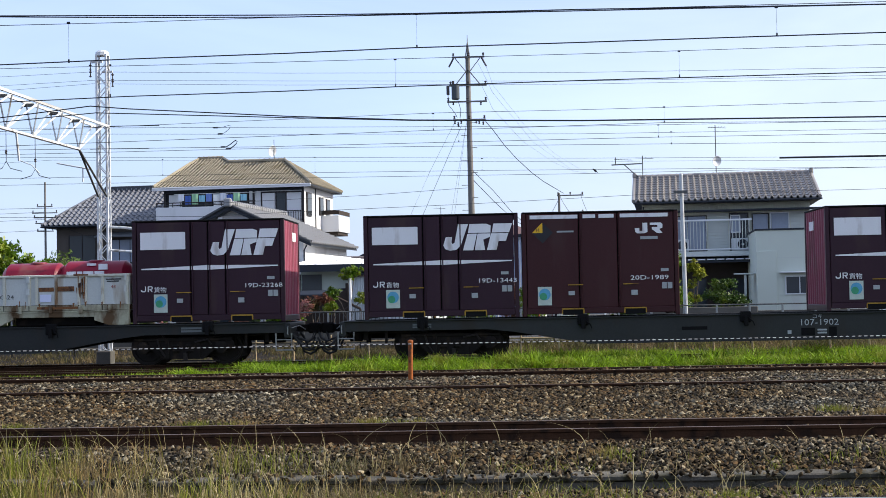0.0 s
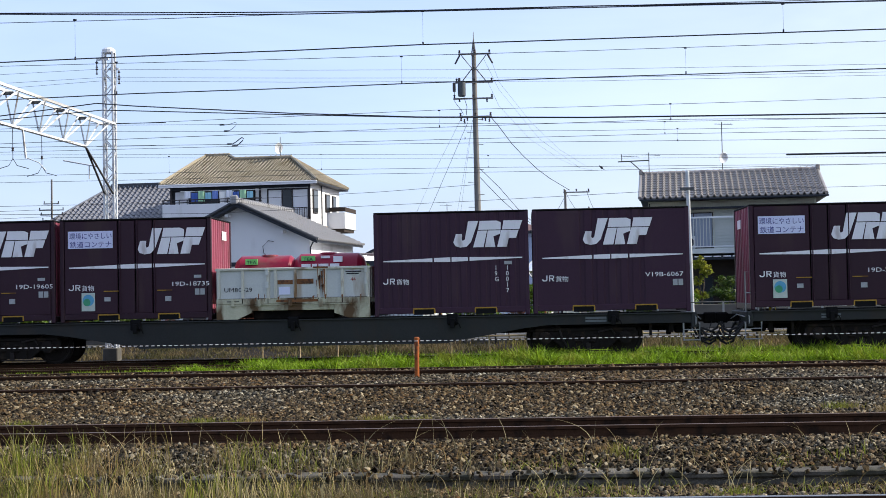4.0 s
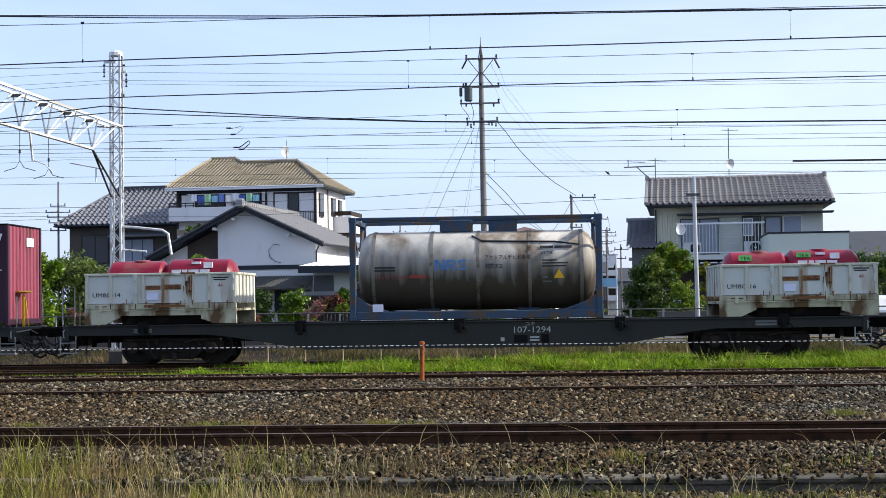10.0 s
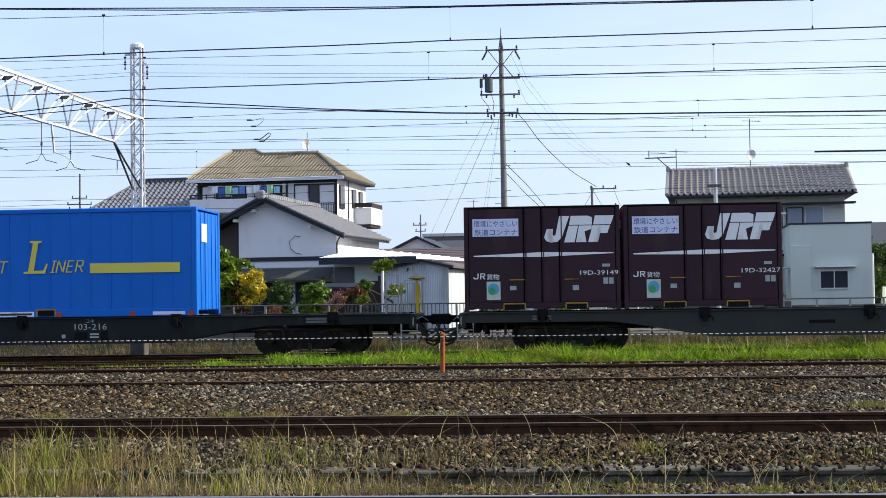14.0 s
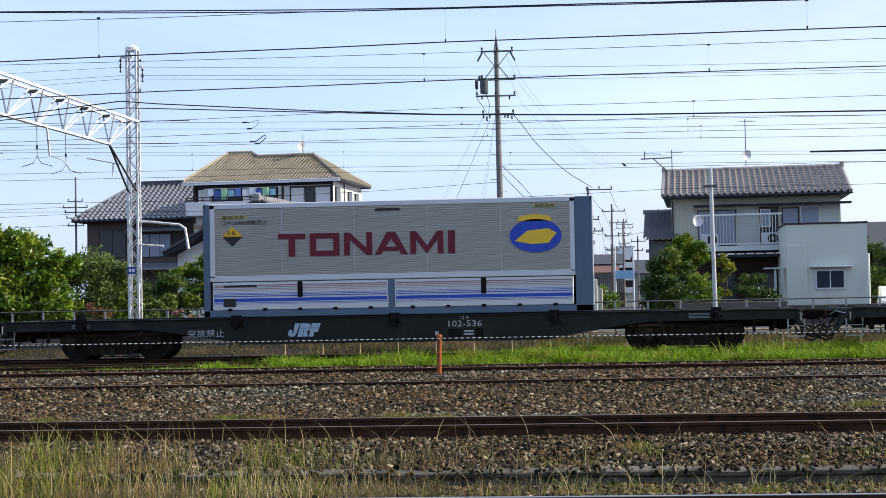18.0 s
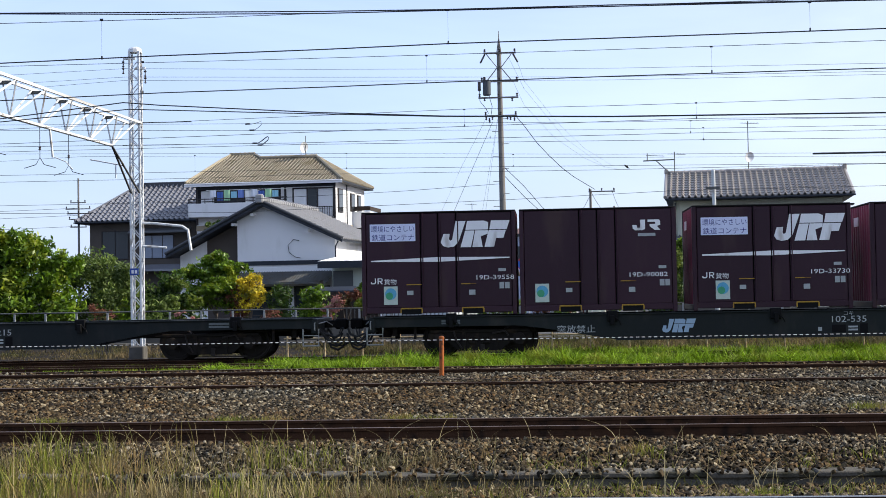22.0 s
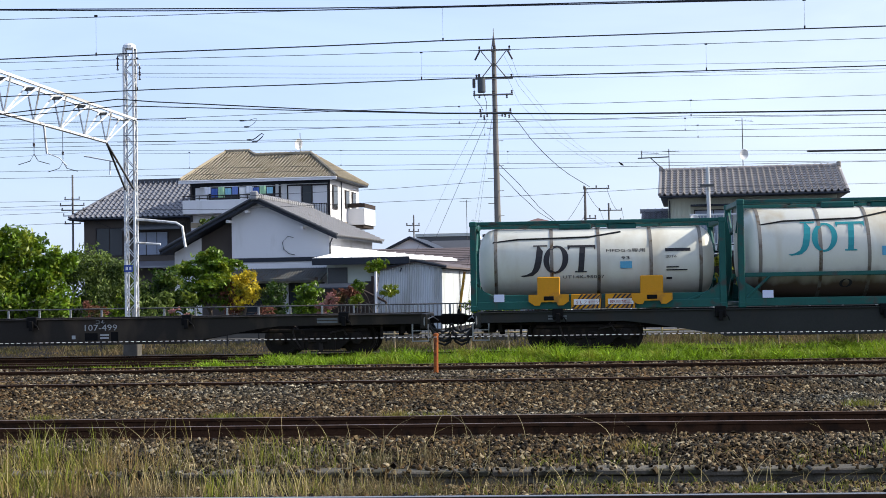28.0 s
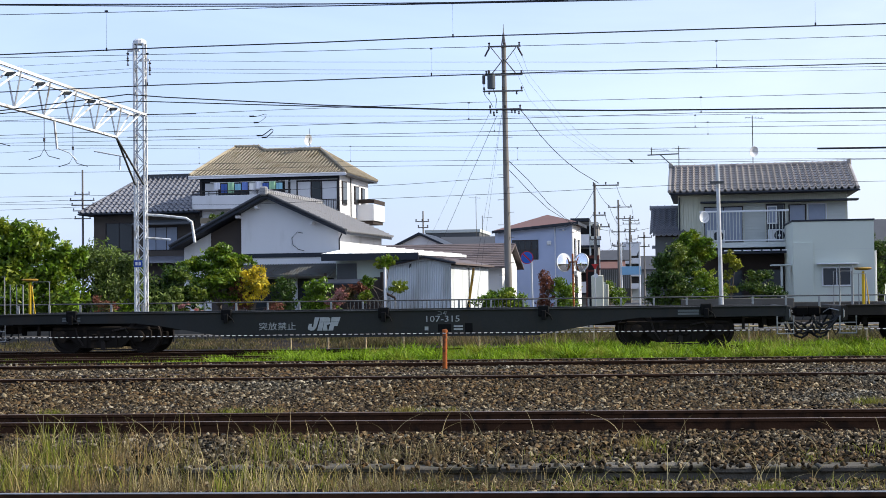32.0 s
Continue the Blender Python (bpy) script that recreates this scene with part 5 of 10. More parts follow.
def build_train():
    spec = [(5.45, "107-1902", M_WAGON, "", 0, "grey"), (-15.05, "107-812", M_WAGON, "L", 0, "grey"), (-35.5, "", M_WAGON, "", 0, "grey"), (-55.85, "107-1912", M_WAGON, "R", 0, "grey"),
            (-76.3, "107-1294", M_WAGON, "L", 0, "grey"), (-96.8, "107-2013", M_WAGON, "R", 0, "grey"), (-117.15, "103-216", M_WAGOND, "R", 0, "dark green"), (-137.5, "102-536", M_WAGOND, "", 0, "dark green"),
            (-158.0, "102-535", M_WAGOND, "", 0, "dark green"), (-178.55, "103-215", M_WAGOND, "L", 1, "dark green"), (-199.2, "107-1908", M_WAGON, "R", 0, "grey"), (-219.65, "107-499", M_WAGONB, "L", 0, "brown grey"),
            (-240.1, "107-315", M_WAGON, "L", 0, "grey"), (-260.5, "", M_WAGON, "", 0, "grey")]
    blue = mat("pale blue emblem paint", (0.28, 0.38, 0.50), 0.55, 0, 0.2, 4, 30, 0)
    for x, n, p, r, w, tint in spec:
        kw = {"107-812": dict(caution=-3.62, mark=-2.42, slot=-1.46), "107-1912": dict(slot=-1.5), "107-2013": dict(slot=-1.4), "107-499": dict(caution=-2.98), "107-315": dict(caution=-3.05, mark=-1.85, nx=-.28),
              "107-1902": dict(slot=-1.5), "102-536": dict(caution=-5.05, mark=-2.58), "102-535": dict(caution=-5.15, mark=-2.66), "103-215": dict(caution=-4.7, mark=-1.72), "103-216": dict(caution=-4.7, mark=-2.0)}.get(n, {})
        if p is M_WAGOND:
            kw["emblem_mat"] = blue
        flat_wagon(n, x, p, r, bool(w), tint, **kw)
    for s, x, sign, k in (("19D-10000", 9.23, "white", "19D"), ("20D-1989", 2.06, "plain", "20D"), ("19D-13443", -1.74, "white", "19D"), ("19D-23268", -7.37, "white", "19D"), ("19D-25094", -22.73, "eco", "19D"),
                          ("V19B-6067", -27.86, "rib", "V19B"), ("19G-10017", -31.67, "rib", "19G"), ("19D-18735", -39.33, "eco", "19D"), ("19D-19605", -43.17, "eco", "19D"), ("19D-33784", -48.29, "eco", "19D"),
                          ("19D-13467", -63.64, "white", "19D"), ("19G-16381", -89.15, "rib", "19G"), ("19G-17050", -92.98, "rib", "19G"), ("19D-32427", -100.65, "eco", "19D"), ("19D-39149", -104.45, "eco", "19D"),
                          ("19G-10254", -150.03, "rib", "19G"), ("19D-42721", -153.89, "plain", "19D"), ("19D-33730", -158.05, "eco", "19D"), ("19D-90082", -162.14, "plain", "19D"), ("19D-39558", -165.94, "eco", "19D")):
        box_container(s, x, sign=sign, kind=k)
    for s, x, tea in (("UM8C-24", -11.16, False), ("UM8C-18", -15.03, True), ("UM8C-23", -18.87, False), ("UM8C-29", -35.5, True), ("UM8C-16", -68.27, True), ("UM8C-14", -83.54, False)):
        low_container(s, x, tea)
    data = [("bar", 1.55, 1.70, .32, .07, M_INK), ("bar", 1.9, 1.70, .42, .07, M_INK), ("22T6", 1.55, 1.56, .3, .10, M_INK), ("bar", 1.6, 1.40, .35, .028, M_INK), ("bar", 1.6, 1.33, .62, .028, M_INK), ("bar", 1.6, 1.26, .58, .028, M_INK), ("bar", 1.62, .98, .12, .05, M_DIMTXT), ("bar", 1.62, .88, .2, .04, M_DIMTXT)]
    tank_container(-55.95, M_TANK, M_FBLUE, "white strapped tank container in a dark blue frame", zc=1.24, r=.92, end=.16, marks=[("zig", -1.05, 1.30, .28, .29, M_NAVY), ("leg", -.73, 1.30, .26, .29, M_NAVY), ("bend", -.43, 1.30, .25, .29, M_NAVY), ("bar", -1.12, 1.22, .86, .022, M_BAND), ("bar", -1.16, 1.03, .98, .085, M_DIMTXT),
                   ("四塩化珪素専用", .2, 1.42, .9, .14, M_INK), ("bar", .12, .93, 1.05, .42, mat("grey plate", (.26, .26, .25), .5)), ("bar", -2.25, 1.55, .2, .05, M_INK)] + data)
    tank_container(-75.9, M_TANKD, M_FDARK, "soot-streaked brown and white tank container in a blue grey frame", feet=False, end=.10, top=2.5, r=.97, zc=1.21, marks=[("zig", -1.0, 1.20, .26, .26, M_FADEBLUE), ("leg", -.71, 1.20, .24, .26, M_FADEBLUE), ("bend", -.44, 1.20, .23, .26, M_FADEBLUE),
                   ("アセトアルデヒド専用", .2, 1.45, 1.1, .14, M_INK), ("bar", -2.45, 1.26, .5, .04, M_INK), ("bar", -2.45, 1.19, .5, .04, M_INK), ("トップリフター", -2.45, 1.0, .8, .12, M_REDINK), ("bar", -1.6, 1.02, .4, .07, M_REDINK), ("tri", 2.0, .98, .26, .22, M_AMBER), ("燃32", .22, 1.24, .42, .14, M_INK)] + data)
    tank_container(-192.85, M_TANKC, M_FBRIGHT, "cream white strapped tank container in a bright blue frame", top=2.56, r=1.11, zc=1.31, feet=False, end=.10, marks=[("zig", -1.25, 1.44, .30, .30, M_NAVY), ("leg", -.91, 1.44, .28, .30, M_NAVY), ("bend", -.60, 1.44, .27, .30, M_NAVY), ("bar", -1.30, 1.34, .82, .022, M_BAND), ("bar", -1.30, 1.16, .90, .085, M_DIMTXT),
                   ("bar", .15, .88, 1.0, .4, mat("grey plate", (.26, .26, .25), .5)), ("エポキシ樹脂専用", .2, 1.62, .95, .13, M_INK), ("bar", -2.35, 1.6, .7, .05, M_INK), ("bar", -2.35, 1.5, .45, .05, M_INK), ("ring", -.5, .72, .26, .26, M_DIMTXT), ("bar", -.45, .83, .16, .03, M_DIMTXT), ("tri", 1.95, 1.02, .28, .24, M_AMBER), ("bar", 2.2, 1.04, .12, .2, M_AMBER)] + data)
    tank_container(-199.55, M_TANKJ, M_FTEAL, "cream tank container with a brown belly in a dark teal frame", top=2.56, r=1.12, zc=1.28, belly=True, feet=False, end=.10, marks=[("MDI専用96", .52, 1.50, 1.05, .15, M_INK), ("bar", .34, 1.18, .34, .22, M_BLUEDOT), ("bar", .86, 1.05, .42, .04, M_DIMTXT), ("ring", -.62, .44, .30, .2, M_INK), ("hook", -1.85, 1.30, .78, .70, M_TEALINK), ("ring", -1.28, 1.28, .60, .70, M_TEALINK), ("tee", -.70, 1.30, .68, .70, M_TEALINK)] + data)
    tank_container(-205.9, M_TANKC, M_FTEAL, "cream tank container with dark emblem in a dark teal frame", top=2.15, r=.86, zc=1.14, feet=False, end=.16, marks=[("hook", -1.85, .90, .78, .66, M_INK), ("ring", -1.28, .88, .60, .68, M_INK), ("tee", -.70, .90, .68, .66, M_INK),
                   ("MFDG-S専用", .22, 1.38, .93, .10, M_INK), ("93", .58, 1.2, .2, .10, M_INK), ("UT14K-95007", -.83, .76, 1.0, .11, M_INK), ("bar", 1.64, 1.37, .6, .08, M_INK), ("20T6", 1.64, 1.22, .26, .09, M_INK), ("bar", 1.66, .98, .3, .03, M_INK), ("bar", 1.66, .91, .5, .03, M_INK), ("bar", 1.66, .7, .14, .06, M_INK), ("bar", .56, .98, .28, .17, M_BLUEDOT)])
    # yellow lifting arms of the low tank container
    M_ORYEL = mat("orange yellow paint", (.55, .25, .012), .5, 0, .2, 3, 30, .1, (.35, .16, .03), .25, 3)
    for a in (-1.17, 1.27):
        o = thing("lifting_bracket", "bright orange yellow steel bracket under a tank container", "bracket", "orange brackets")
        RIDE.append((o, -205.9 + a, 1.016))
        part("upright", Geo().box(-.27, .27, -1.27, -1.22, .36, .80, .02), M_ORYEL, o)
        part("base", Geo().prism([(-.48, .38), (.48, .38), (.48, .22), (.34, .12), (.22, .12), (.18, .2), (-.18, .2), (-.22, .12), (-.34, .12), (-.48, .22)], "y", -1.30, -1.22), M_ORYEL, o)
        part("clevis", Geo().box(-.12, .12, -1.32, -1.30, .24, .34, .01), M_BLACK, o)
    for a in (-.28, .53):
        o = thing("hazard_plate", "yellow and black striped warning plate with a pale label", "warning plate", "warning plates")
        RIDE.append((o, -205.9 + a, 1.016))
        part("plate", Geo().box(-.36, .36, -1.27, -1.23, .03, .38, .01), M_ORYEL, o)
        g = Geo()
        for k in range(-1, 7):
            c = -.36 + k * .115
            pts = [(max(-.36, min(.36, c + e * .35)), z) for e, z in ((0, .035), (1, .375))] + [(max(-.36, min(.36, c + .055 + e * .35)), z) for e, z in ((1, .375), (0, .035))]
            g.prism(pts, "y", -1.274, -1.27)
        part("black_stripes", g, M_INK, o)
        part("label", Geo().box(-.3, .3, -1.28, -1.274, .13, .26), M_WHITE, o)
        letter("lettering", "ＳＬフォーク" if a < 0 else "使用禁止", .09, -.27, -1.286, .155, M_REDINK, o, width=.54)
    liner_container(-117.5)
    wing_container(-137.42)


def motions():
    steps = [float(k) for k in range(33)]
    for ob, x, z in RIDE:
        walk(ob, [(t, pose(x + run(t), AXIS, z)) for t in steps])
    for ob, x, ax in WHEELS:
        # the wheels turn with the way rolled while the wagon passes
        rows, t = [(0.0, pose(ax, 0, 0.43))], 0.0
        while t < 32.0:
            near = abs(x + run(t)) < 24
            t = min(32.0, t + (0.08 if near else 1.0))
            angle = -math.degrees(run(t) / 0.43) if near or abs(x + run(t)) < 24 else None
            if angle is None:
                continue
            rows.append((t, pose(ax, 0, 0.43, 0, -angle % 360)))
        if rows[-1][0] < 32.0:
            rows.append((32.0, rows[-1][1]))
        walk(ob, rows)

# ---- ground, tracks and ballast ----
M_GROUND = mat("brown gravel bed", (0.011, 0.008, 0.006), 0.95, 0, 0.6, 2.5, 45, 0.9, (0.013, 0.009, 0.006), 0.3, 1.3)
M_ASPHALT = mat("grey asphalt", (0.075, 0.076, 0.080), 0.9, 0, 0.3, 0.8, 60, 0.4, (0.10, 0.10, 0.10), 0.3, 0.6)
M_CONC = mat("weathered concrete", (0.085, 0.080, 0.070), 0.9, 0, 0.35, 2, 40, 0.4, (0.10, 0.095, 0.085), 0.35, 2.5, 1, 0.12)
M_RAILSIDE = mat("rusty rail web", (0.045, 0.022, 0.012), 0.85, 0, 0.4, 4, 40, 0.3, (0.020, 0.012, 0.008), 0.35, 5, spec=.1)
M_RAILTOP = mat("worn rail head", (0.12, 0.075, 0.05), 0.5, 0.5, 0.25, 6, 60, 0.05)
M_RAILBRIGHT = mat("polished rail head", (0.20, 0.205, 0.215), 0.35, 0.6, 0.15, 6, 60, 0.03)
M_SLEEPER = mat("old wooden sleeper", (0.06, 0.045, 0.035), 0.95, 0, 0.4, 3, 30, 0.5, rand=0.2)


def profile(y):
    ys = (-60, 9.5, 11.6, 12.6, 13.8, 14.4, 15.4, 16.2, 18.3, 20, 23, 24.7, 25.0, 26.1, 28.0, 28.7, 29.6, 30.5, 30.9, 32, 35, 37, 39, 43, 45.5, 46)
    zs = (-.4, -.14, -.15, -.32, -.36, -.34, -.18, -.16, -.14, -.18, -.16, -.095, -.045, -.04, -.06, -.12, -.11, -.05, -.10, -.16, -.15, -.16, -.25, -.22, -.05, -.04)
    return np.interp(y, ys, zs)


def ground():
    ys = np.concatenate([[-60, -20, 0], np.arange(5, 47, 0.5), [50, 60, 80, 120, 200, 400, 900, 3000]])
    xs = np.concatenate([[-3000, -800, -200, -80], np.arange(-40, 40.1, 2.0), [80, 200, 800, 3000]])
    X, Y = np.meshgrid(xs, ys)
    Z = profile(Y) + np.where((Y > 9) & (Y < 44), 0.015 * np.sin(X * 1.7 + Y * 2.3) * np.sin(Y * 1.1), 0)
    V = np.stack([X, Y, Z], -1).reshape(-1, 3)
    n = len(xs)
    F = [(r * n + c, r * n + c + 1, (r + 1) * n + c + 1, (r + 1) * n + c) for r in range(len(ys) - 1) for c in range(n - 1)]
    return tagged(part("ground", raw("ground", V, F), M_GROUND), "brown gravel ground of a railway yard", "ground", "", "structure")


ground()


def rail(y, x0=-70, x1=70, z=0.0, dy=0.0):
    sec = [(-.062, -.153), (.062, -.153), (.062, -.142), (.012, -.120), (.010, -.045), (.032, -.035), (.032, -.006), (-.032, -.006), (-.032, -.035), (-.010, -.045), (-.012, -.120), (-.062, -.142)]
    ob = tagged(part("rail", cached(("rail", x0, x1), lambda: Geo().prism(sec, "x", x0, x1).mesh("rail")), M_RAILSIDE), "rust brown steel rail on ballast", "rail", "", "structure")
    part("rail_head", cached(("railhead", x0, x1, y < 12), lambda: Geo().box(x0, x1, -.030, .030, -.006, 0, .002).mesh("rail_head")), M_RAILBRIGHT if y < 12 else M_RAILTOP, ob, "worn bright running surface")
    ob.matrix_basis = pose(0, y, z, 0, 0, dy)
    return ob


for y in (9.6, 10.7, 16.55, 17.65, 24.9, 26.0, 29.4, 30.5, 35.39, 36.52):
    rail(y)
for y in (32.9, 33.95):
    rail(y, -40, -3.5, -.03, .6)


def sleepers():
    for yc, step in ((10.15, .62), (17.1, .62), (25.45, .62)):
        base = cached("sleeper", lambda: Geo().box(-.11, .11, -1.0, 1.0, -.30, -.145, .012).mesh("sleeper"))
        row = thing("sleeper_row", "dark wooden sleepers bedded in ballast", "sleepers", "", "structure")
        for k in range(34):
            o = part("sleeper", base, M_SLEEPER, row)
            o.location = (-11 + k * step, yc, 0)


sleepers()


M_TROUGH = mat("mossy old concrete", (0.105, 0.095, 0.078), 0.95, 0, 0.5, 2.5, 40, 0.6, (0.038, 0.036, 0.023), 0.45, 3.0, 1, 0.25)


def cable_trough():
    root = thing("cable_trough", "grey concrete cable trough with lid slabs beside the track", "cable trough", "", "structure")
    part("channel", Geo().box(-30, 30, 13.92, 14.22, -.46, -.275), M_TROUGH, root)
    lid = cached("trough_lid", lambda: Geo().box(-.49, .49, -.17, .17, 0, .055, .012).mesh("lid"))
    for k in range(26):
        o = part("lid", lid, M_TROUGH, root)
        o.matrix_basis = pose(-13 + k * 1.0, 14.05, -.275 + .006 * (k % 3), 0, .25 * ((k * 7) % 3 - 1), .5 * ((k * 5) % 3 - 1))


cable_trough()


def stone_material():
    """Crushed stone: grey, brown and rust-stained pieces, their mix changing from patch to patch."""
    m = mat("ballast stone", (0.2, 0.18, 0.16), 0.92, 0, 0.3, 20, 90, 0.5)
    if "stone mix" in MATS:
        return m
    MATS["stone mix"] = m
    N, L = m.node_tree.nodes, m.node_tree.links
    g = N.new("ShaderNodeNewGeometry")

    def ramp(stops):
        r = N.new("ShaderNodeValToRGB")
        e = r.color_ramp.elements
        e[0].position, e[0].color = stops[0][0], (*stops[0][1], 1)
        e[1].position, e[1].color = stops[-1][0], (*stops[-1][1], 1)
        for q, c in stops[1:-1]:
            e.new(q).color = (*c, 1)
        L.new(g.outputs["Random Per Island"], r.inputs[0])
        return r.outputs[0]

    grey = ramp(((0.0, (0.010, 0.0083, 0.0052)), (0.30, (0.032, 0.0276, 0.0185)), (0.60, (0.076, 0.066, 0.046)), (0.85, (0.155, 0.138, 0.101)), (1.0, (0.34, 0.315, 0.25))))
    rust = ramp(((0.0, (0.009, 0.0058, 0.0028)), (0.30, (0.027, 0.0178, 0.0084)), (0.55, (0.058, 0.040, 0.018)), (0.72, (0.092, 0.051, 0.019)), (0.88, (0.130, 0.098, 0.053)), (1.0, (0.27, 0.222, 0.142))))
    tc, nz, rr, br = N.new("ShaderNodeTexCoord"), N.new("ShaderNodeTexNoise"), N.new("ShaderNodeValToRGB"), N.new("ShaderNodeMix")
    nz.inputs["Scale"].default_value, nz.inputs["Detail"].default_value = 0.30, 6
    L.new(tc.outputs["Object"], nz.inputs["Vector"])
    rr.color_ramp.elements[0].position, rr.color_ramp.elements[1].position = .30, .50
    L.new(nz.outputs["Fac"], rr.inputs[0])
    br.data_type = "RGBA"
    L.new(rr.outputs[0], br.inputs[0])
    L.new(grey, br.inputs[6])
    L.new(rust, br.inputs[7])
    fine, mx = N.new("ShaderNodeTexNoise"), N.new("ShaderNodeMix")
    fine.inputs["Scale"].default_value, fine.inputs["Detail"].default_value = 55, 3
    L.new(tc.outputs["Object"], fine.inputs["Vector"])
    rg = N.new("ShaderNodeMapRange")
    rg.inputs["From Min"].default_value, rg.inputs["From Max"].default_value = .3, .7
    rg.inputs["To Min"].default_value, rg.inputs["To Max"].default_value = .62, 1.35
    L.new(fine.outputs["Fac"], rg.inputs["Value"])
    sc = N.new("ShaderNodeVectorMath")
    sc.operation = "SCALE"
    L.new(br.outputs[2], sc.inputs[0])
    L.new(rg.outputs[0], sc.inputs["Scale"])
    L.new(sc.outputs[0], N["Principled BSDF"].inputs["Base Color"])
    return m


def stones(name, label, y0, y1, dens, s0, s1, seed, lift=0.0):
    rng = np.random.default_rng(seed)
    area = (y1 - y0) * 0.84 * ((y0 + y1) / 2) * 1.06
    n = int(dens * area)
    y = rng.uniform(y0, y1, n)
    x = (rng.uniform(-0.46, 0.38, n)) * y * 1.06
    keep = np.ones(n, bool)
    for ry in (9.6, 10.7, 16.55, 17.65, 24.9, 26.0, 29.4, 30.5):
        keep &= np.abs(y - ry) > 0.07
    keep &= (np.abs(y - 14.05) > 0.19) | (rng.uniform(0, 1, n) < .10)
    x, y = x[keep], y[keep]
    n = len(x)
    # angular blocks: a jittered box, narrower above, lying at random; its underside is buried
    base = np.array([(-1, -1, -1), (1, -1, -1), (1, 1, -1), (-1, 1, -1), (-1, -1, 1), (1, -1, 1), (1, 1, 1), (-1, 1, 1)], float)
    base = base[None] + rng.uniform(-.42, .42, (n, 8, 3))
    base[:, 4:, :2] *= rng.uniform(.35, .95, (n, 1, 2))
    size = rng.uniform(s0, s1, (n, 1, 1)) * rng.uniform(.65, 1.25, (n, 1, 3)) * np.array((.52, .44, .40))
    base *= size
    a, b, c = rng.uniform(0, 2 * np.pi, n), rng.normal(0, .75, n), rng.normal(0, .75, n)
    ca, sa, cb, sb, cc, sc = (k[:, None] for k in (np.cos(a), np.sin(a), np.cos(b), np.sin(b), np.cos(c), np.sin(c)))
    yy, zz = base[..., 1] * cb - base[..., 2] * sb, base[..., 1] * sb + base[..., 2] * cb
    xx, zz = base[..., 0] * cc + zz * sc, -base[..., 0] * sc + zz * cc
    xx, yy = xx * ca - yy * sa, xx * sa + yy * ca
    V = np.stack([xx + x[:, None], yy + y[:, None], zz + (np.where(np.abs(y - 14.05) < .2, -.21, profile(y)) + lift + rng.uniform(-.016, .026, n))[:, None]], -1).reshape(-1, 3)
    f = np.array([(4, 5, 6, 7), (0, 1, 5, 4), (1, 2, 6, 5), (2, 3, 7, 6), (3, 0, 4, 7)])
    F = (f[None] + 8 * np.arange(n)[:, None, None]).reshape(-1, 4)
    return tagged(part(name, raw(name, V, F), stone_material()), label, "gravel", "", "stuff")


stones("ballast_stones", "brown and grey crushed ballast stones between rails", 10.9, 16.6, 860, .027, .054, 11)
stones("ballast_stones", "grey and rust brown crushed ballast in the track bed", 16.6, 24.4, 560, .036, .068, 12)
stones("ballast_stones", "brown crushed ballast stones along the far tracks", 24.4, 31.2, 340, .040, .076, 13)

# ---- grass and weeds ----
M_GRASS = mat("fresh green grass", (0.160, 0.255, 0.010), 0.7, 0, 0.4, 0.9, 8, 0, (0.23, 0.25, 0.03), 0.35, .8, 1, .6, True, .3, .35)
M_DRYGRASS = mat("dry straw grass", (0.13, 0.098, 0.045), 0.8, 0, 0.3, 1, 8, 0, (0.09, 0.085, 0.03), 0.4, .8, 1, .35, True, .3, .35)
M_WEED = mat("dull roadside weeds", (0.075, 0.070, 0.024), 0.8, 0, 0.3, 1, 8, 0, (0.17, 0.125, 0.06), 0.5, .6, 1, .5, True, .3, .3)
M_STRAW = mat("pale seed stalk", (0.36, 0.30, 0.15), 0.8, 0, 0.2, 2, 8, 0, (0.30, 0.24, 0.10), 0.3, 1.5, 1, .3, True, .3, .25)
M_MIXGRASS = mat("yellow green tall grass", (0.145, 0.160, 0.019), 0.7, 0, 0.3, 1, 8, 0, (0.24, 0.165, 0.065), 0.5, .9, 1, .6, True, .3, .35)


def blades(name, label, xs, ys, h, w, lean, material, seed, seg=3, zs=None):
    """Single grass blades: tapering bent strips."""
    rng = np.random.default_rng(seed)
    n = len(xs)
    z = (profile(ys) if zs is None else zs) - .01
    a = rng.uniform(0, 2 * np.pi, n)
    bend = rng.uniform(.1, 1, n) * lean
    hh = h * rng.uniform(.45, 1.15, n)
    ww = w * rng.uniform(.6, 1.3, n)
    V = np.zeros((n, 2 * seg + 1, 3))
    face = rng.uniform(0, np.pi, n)
    sx, sy = np.cos(face) * ww / 2, np.sin(face) * ww / 2
    for i in range(seg + 1):
        u = i / seg
        px, py = xs + np.cos(a) * bend * hh * u * u, ys + np.sin(a) * bend * hh * u * u
        pz = z + hh * u * (1 - .35 * bend * u)
        if i < seg:
            t = 1 - .6 * u
            V[:, 2 * i] = np.stack([px - sx * t, py - sy * t, pz], -1)
            V[:, 2 * i + 1] = np.stack([px + sx * t, py + sy * t, pz], -1)
        else:
            V[:, 2 * seg] = np.stack([px, py, pz], -1)
    f = []
    for i in range(seg - 1):
        f += [(2 * i, 2 * i + 1, 2 * i + 3), (2 * i, 2 * i + 3, 2 * i + 2)]
    f.append((2 * seg - 2, 2 * seg - 1, 2 * seg))
    F = (np.array(f)[None] + (2 * seg + 1) * np.arange(n)[:, None, None]).reshape(-1, 3)
    return tagged(part(name, raw(name, V.reshape(-1, 3), F), material), label, "grass", "", "stuff")


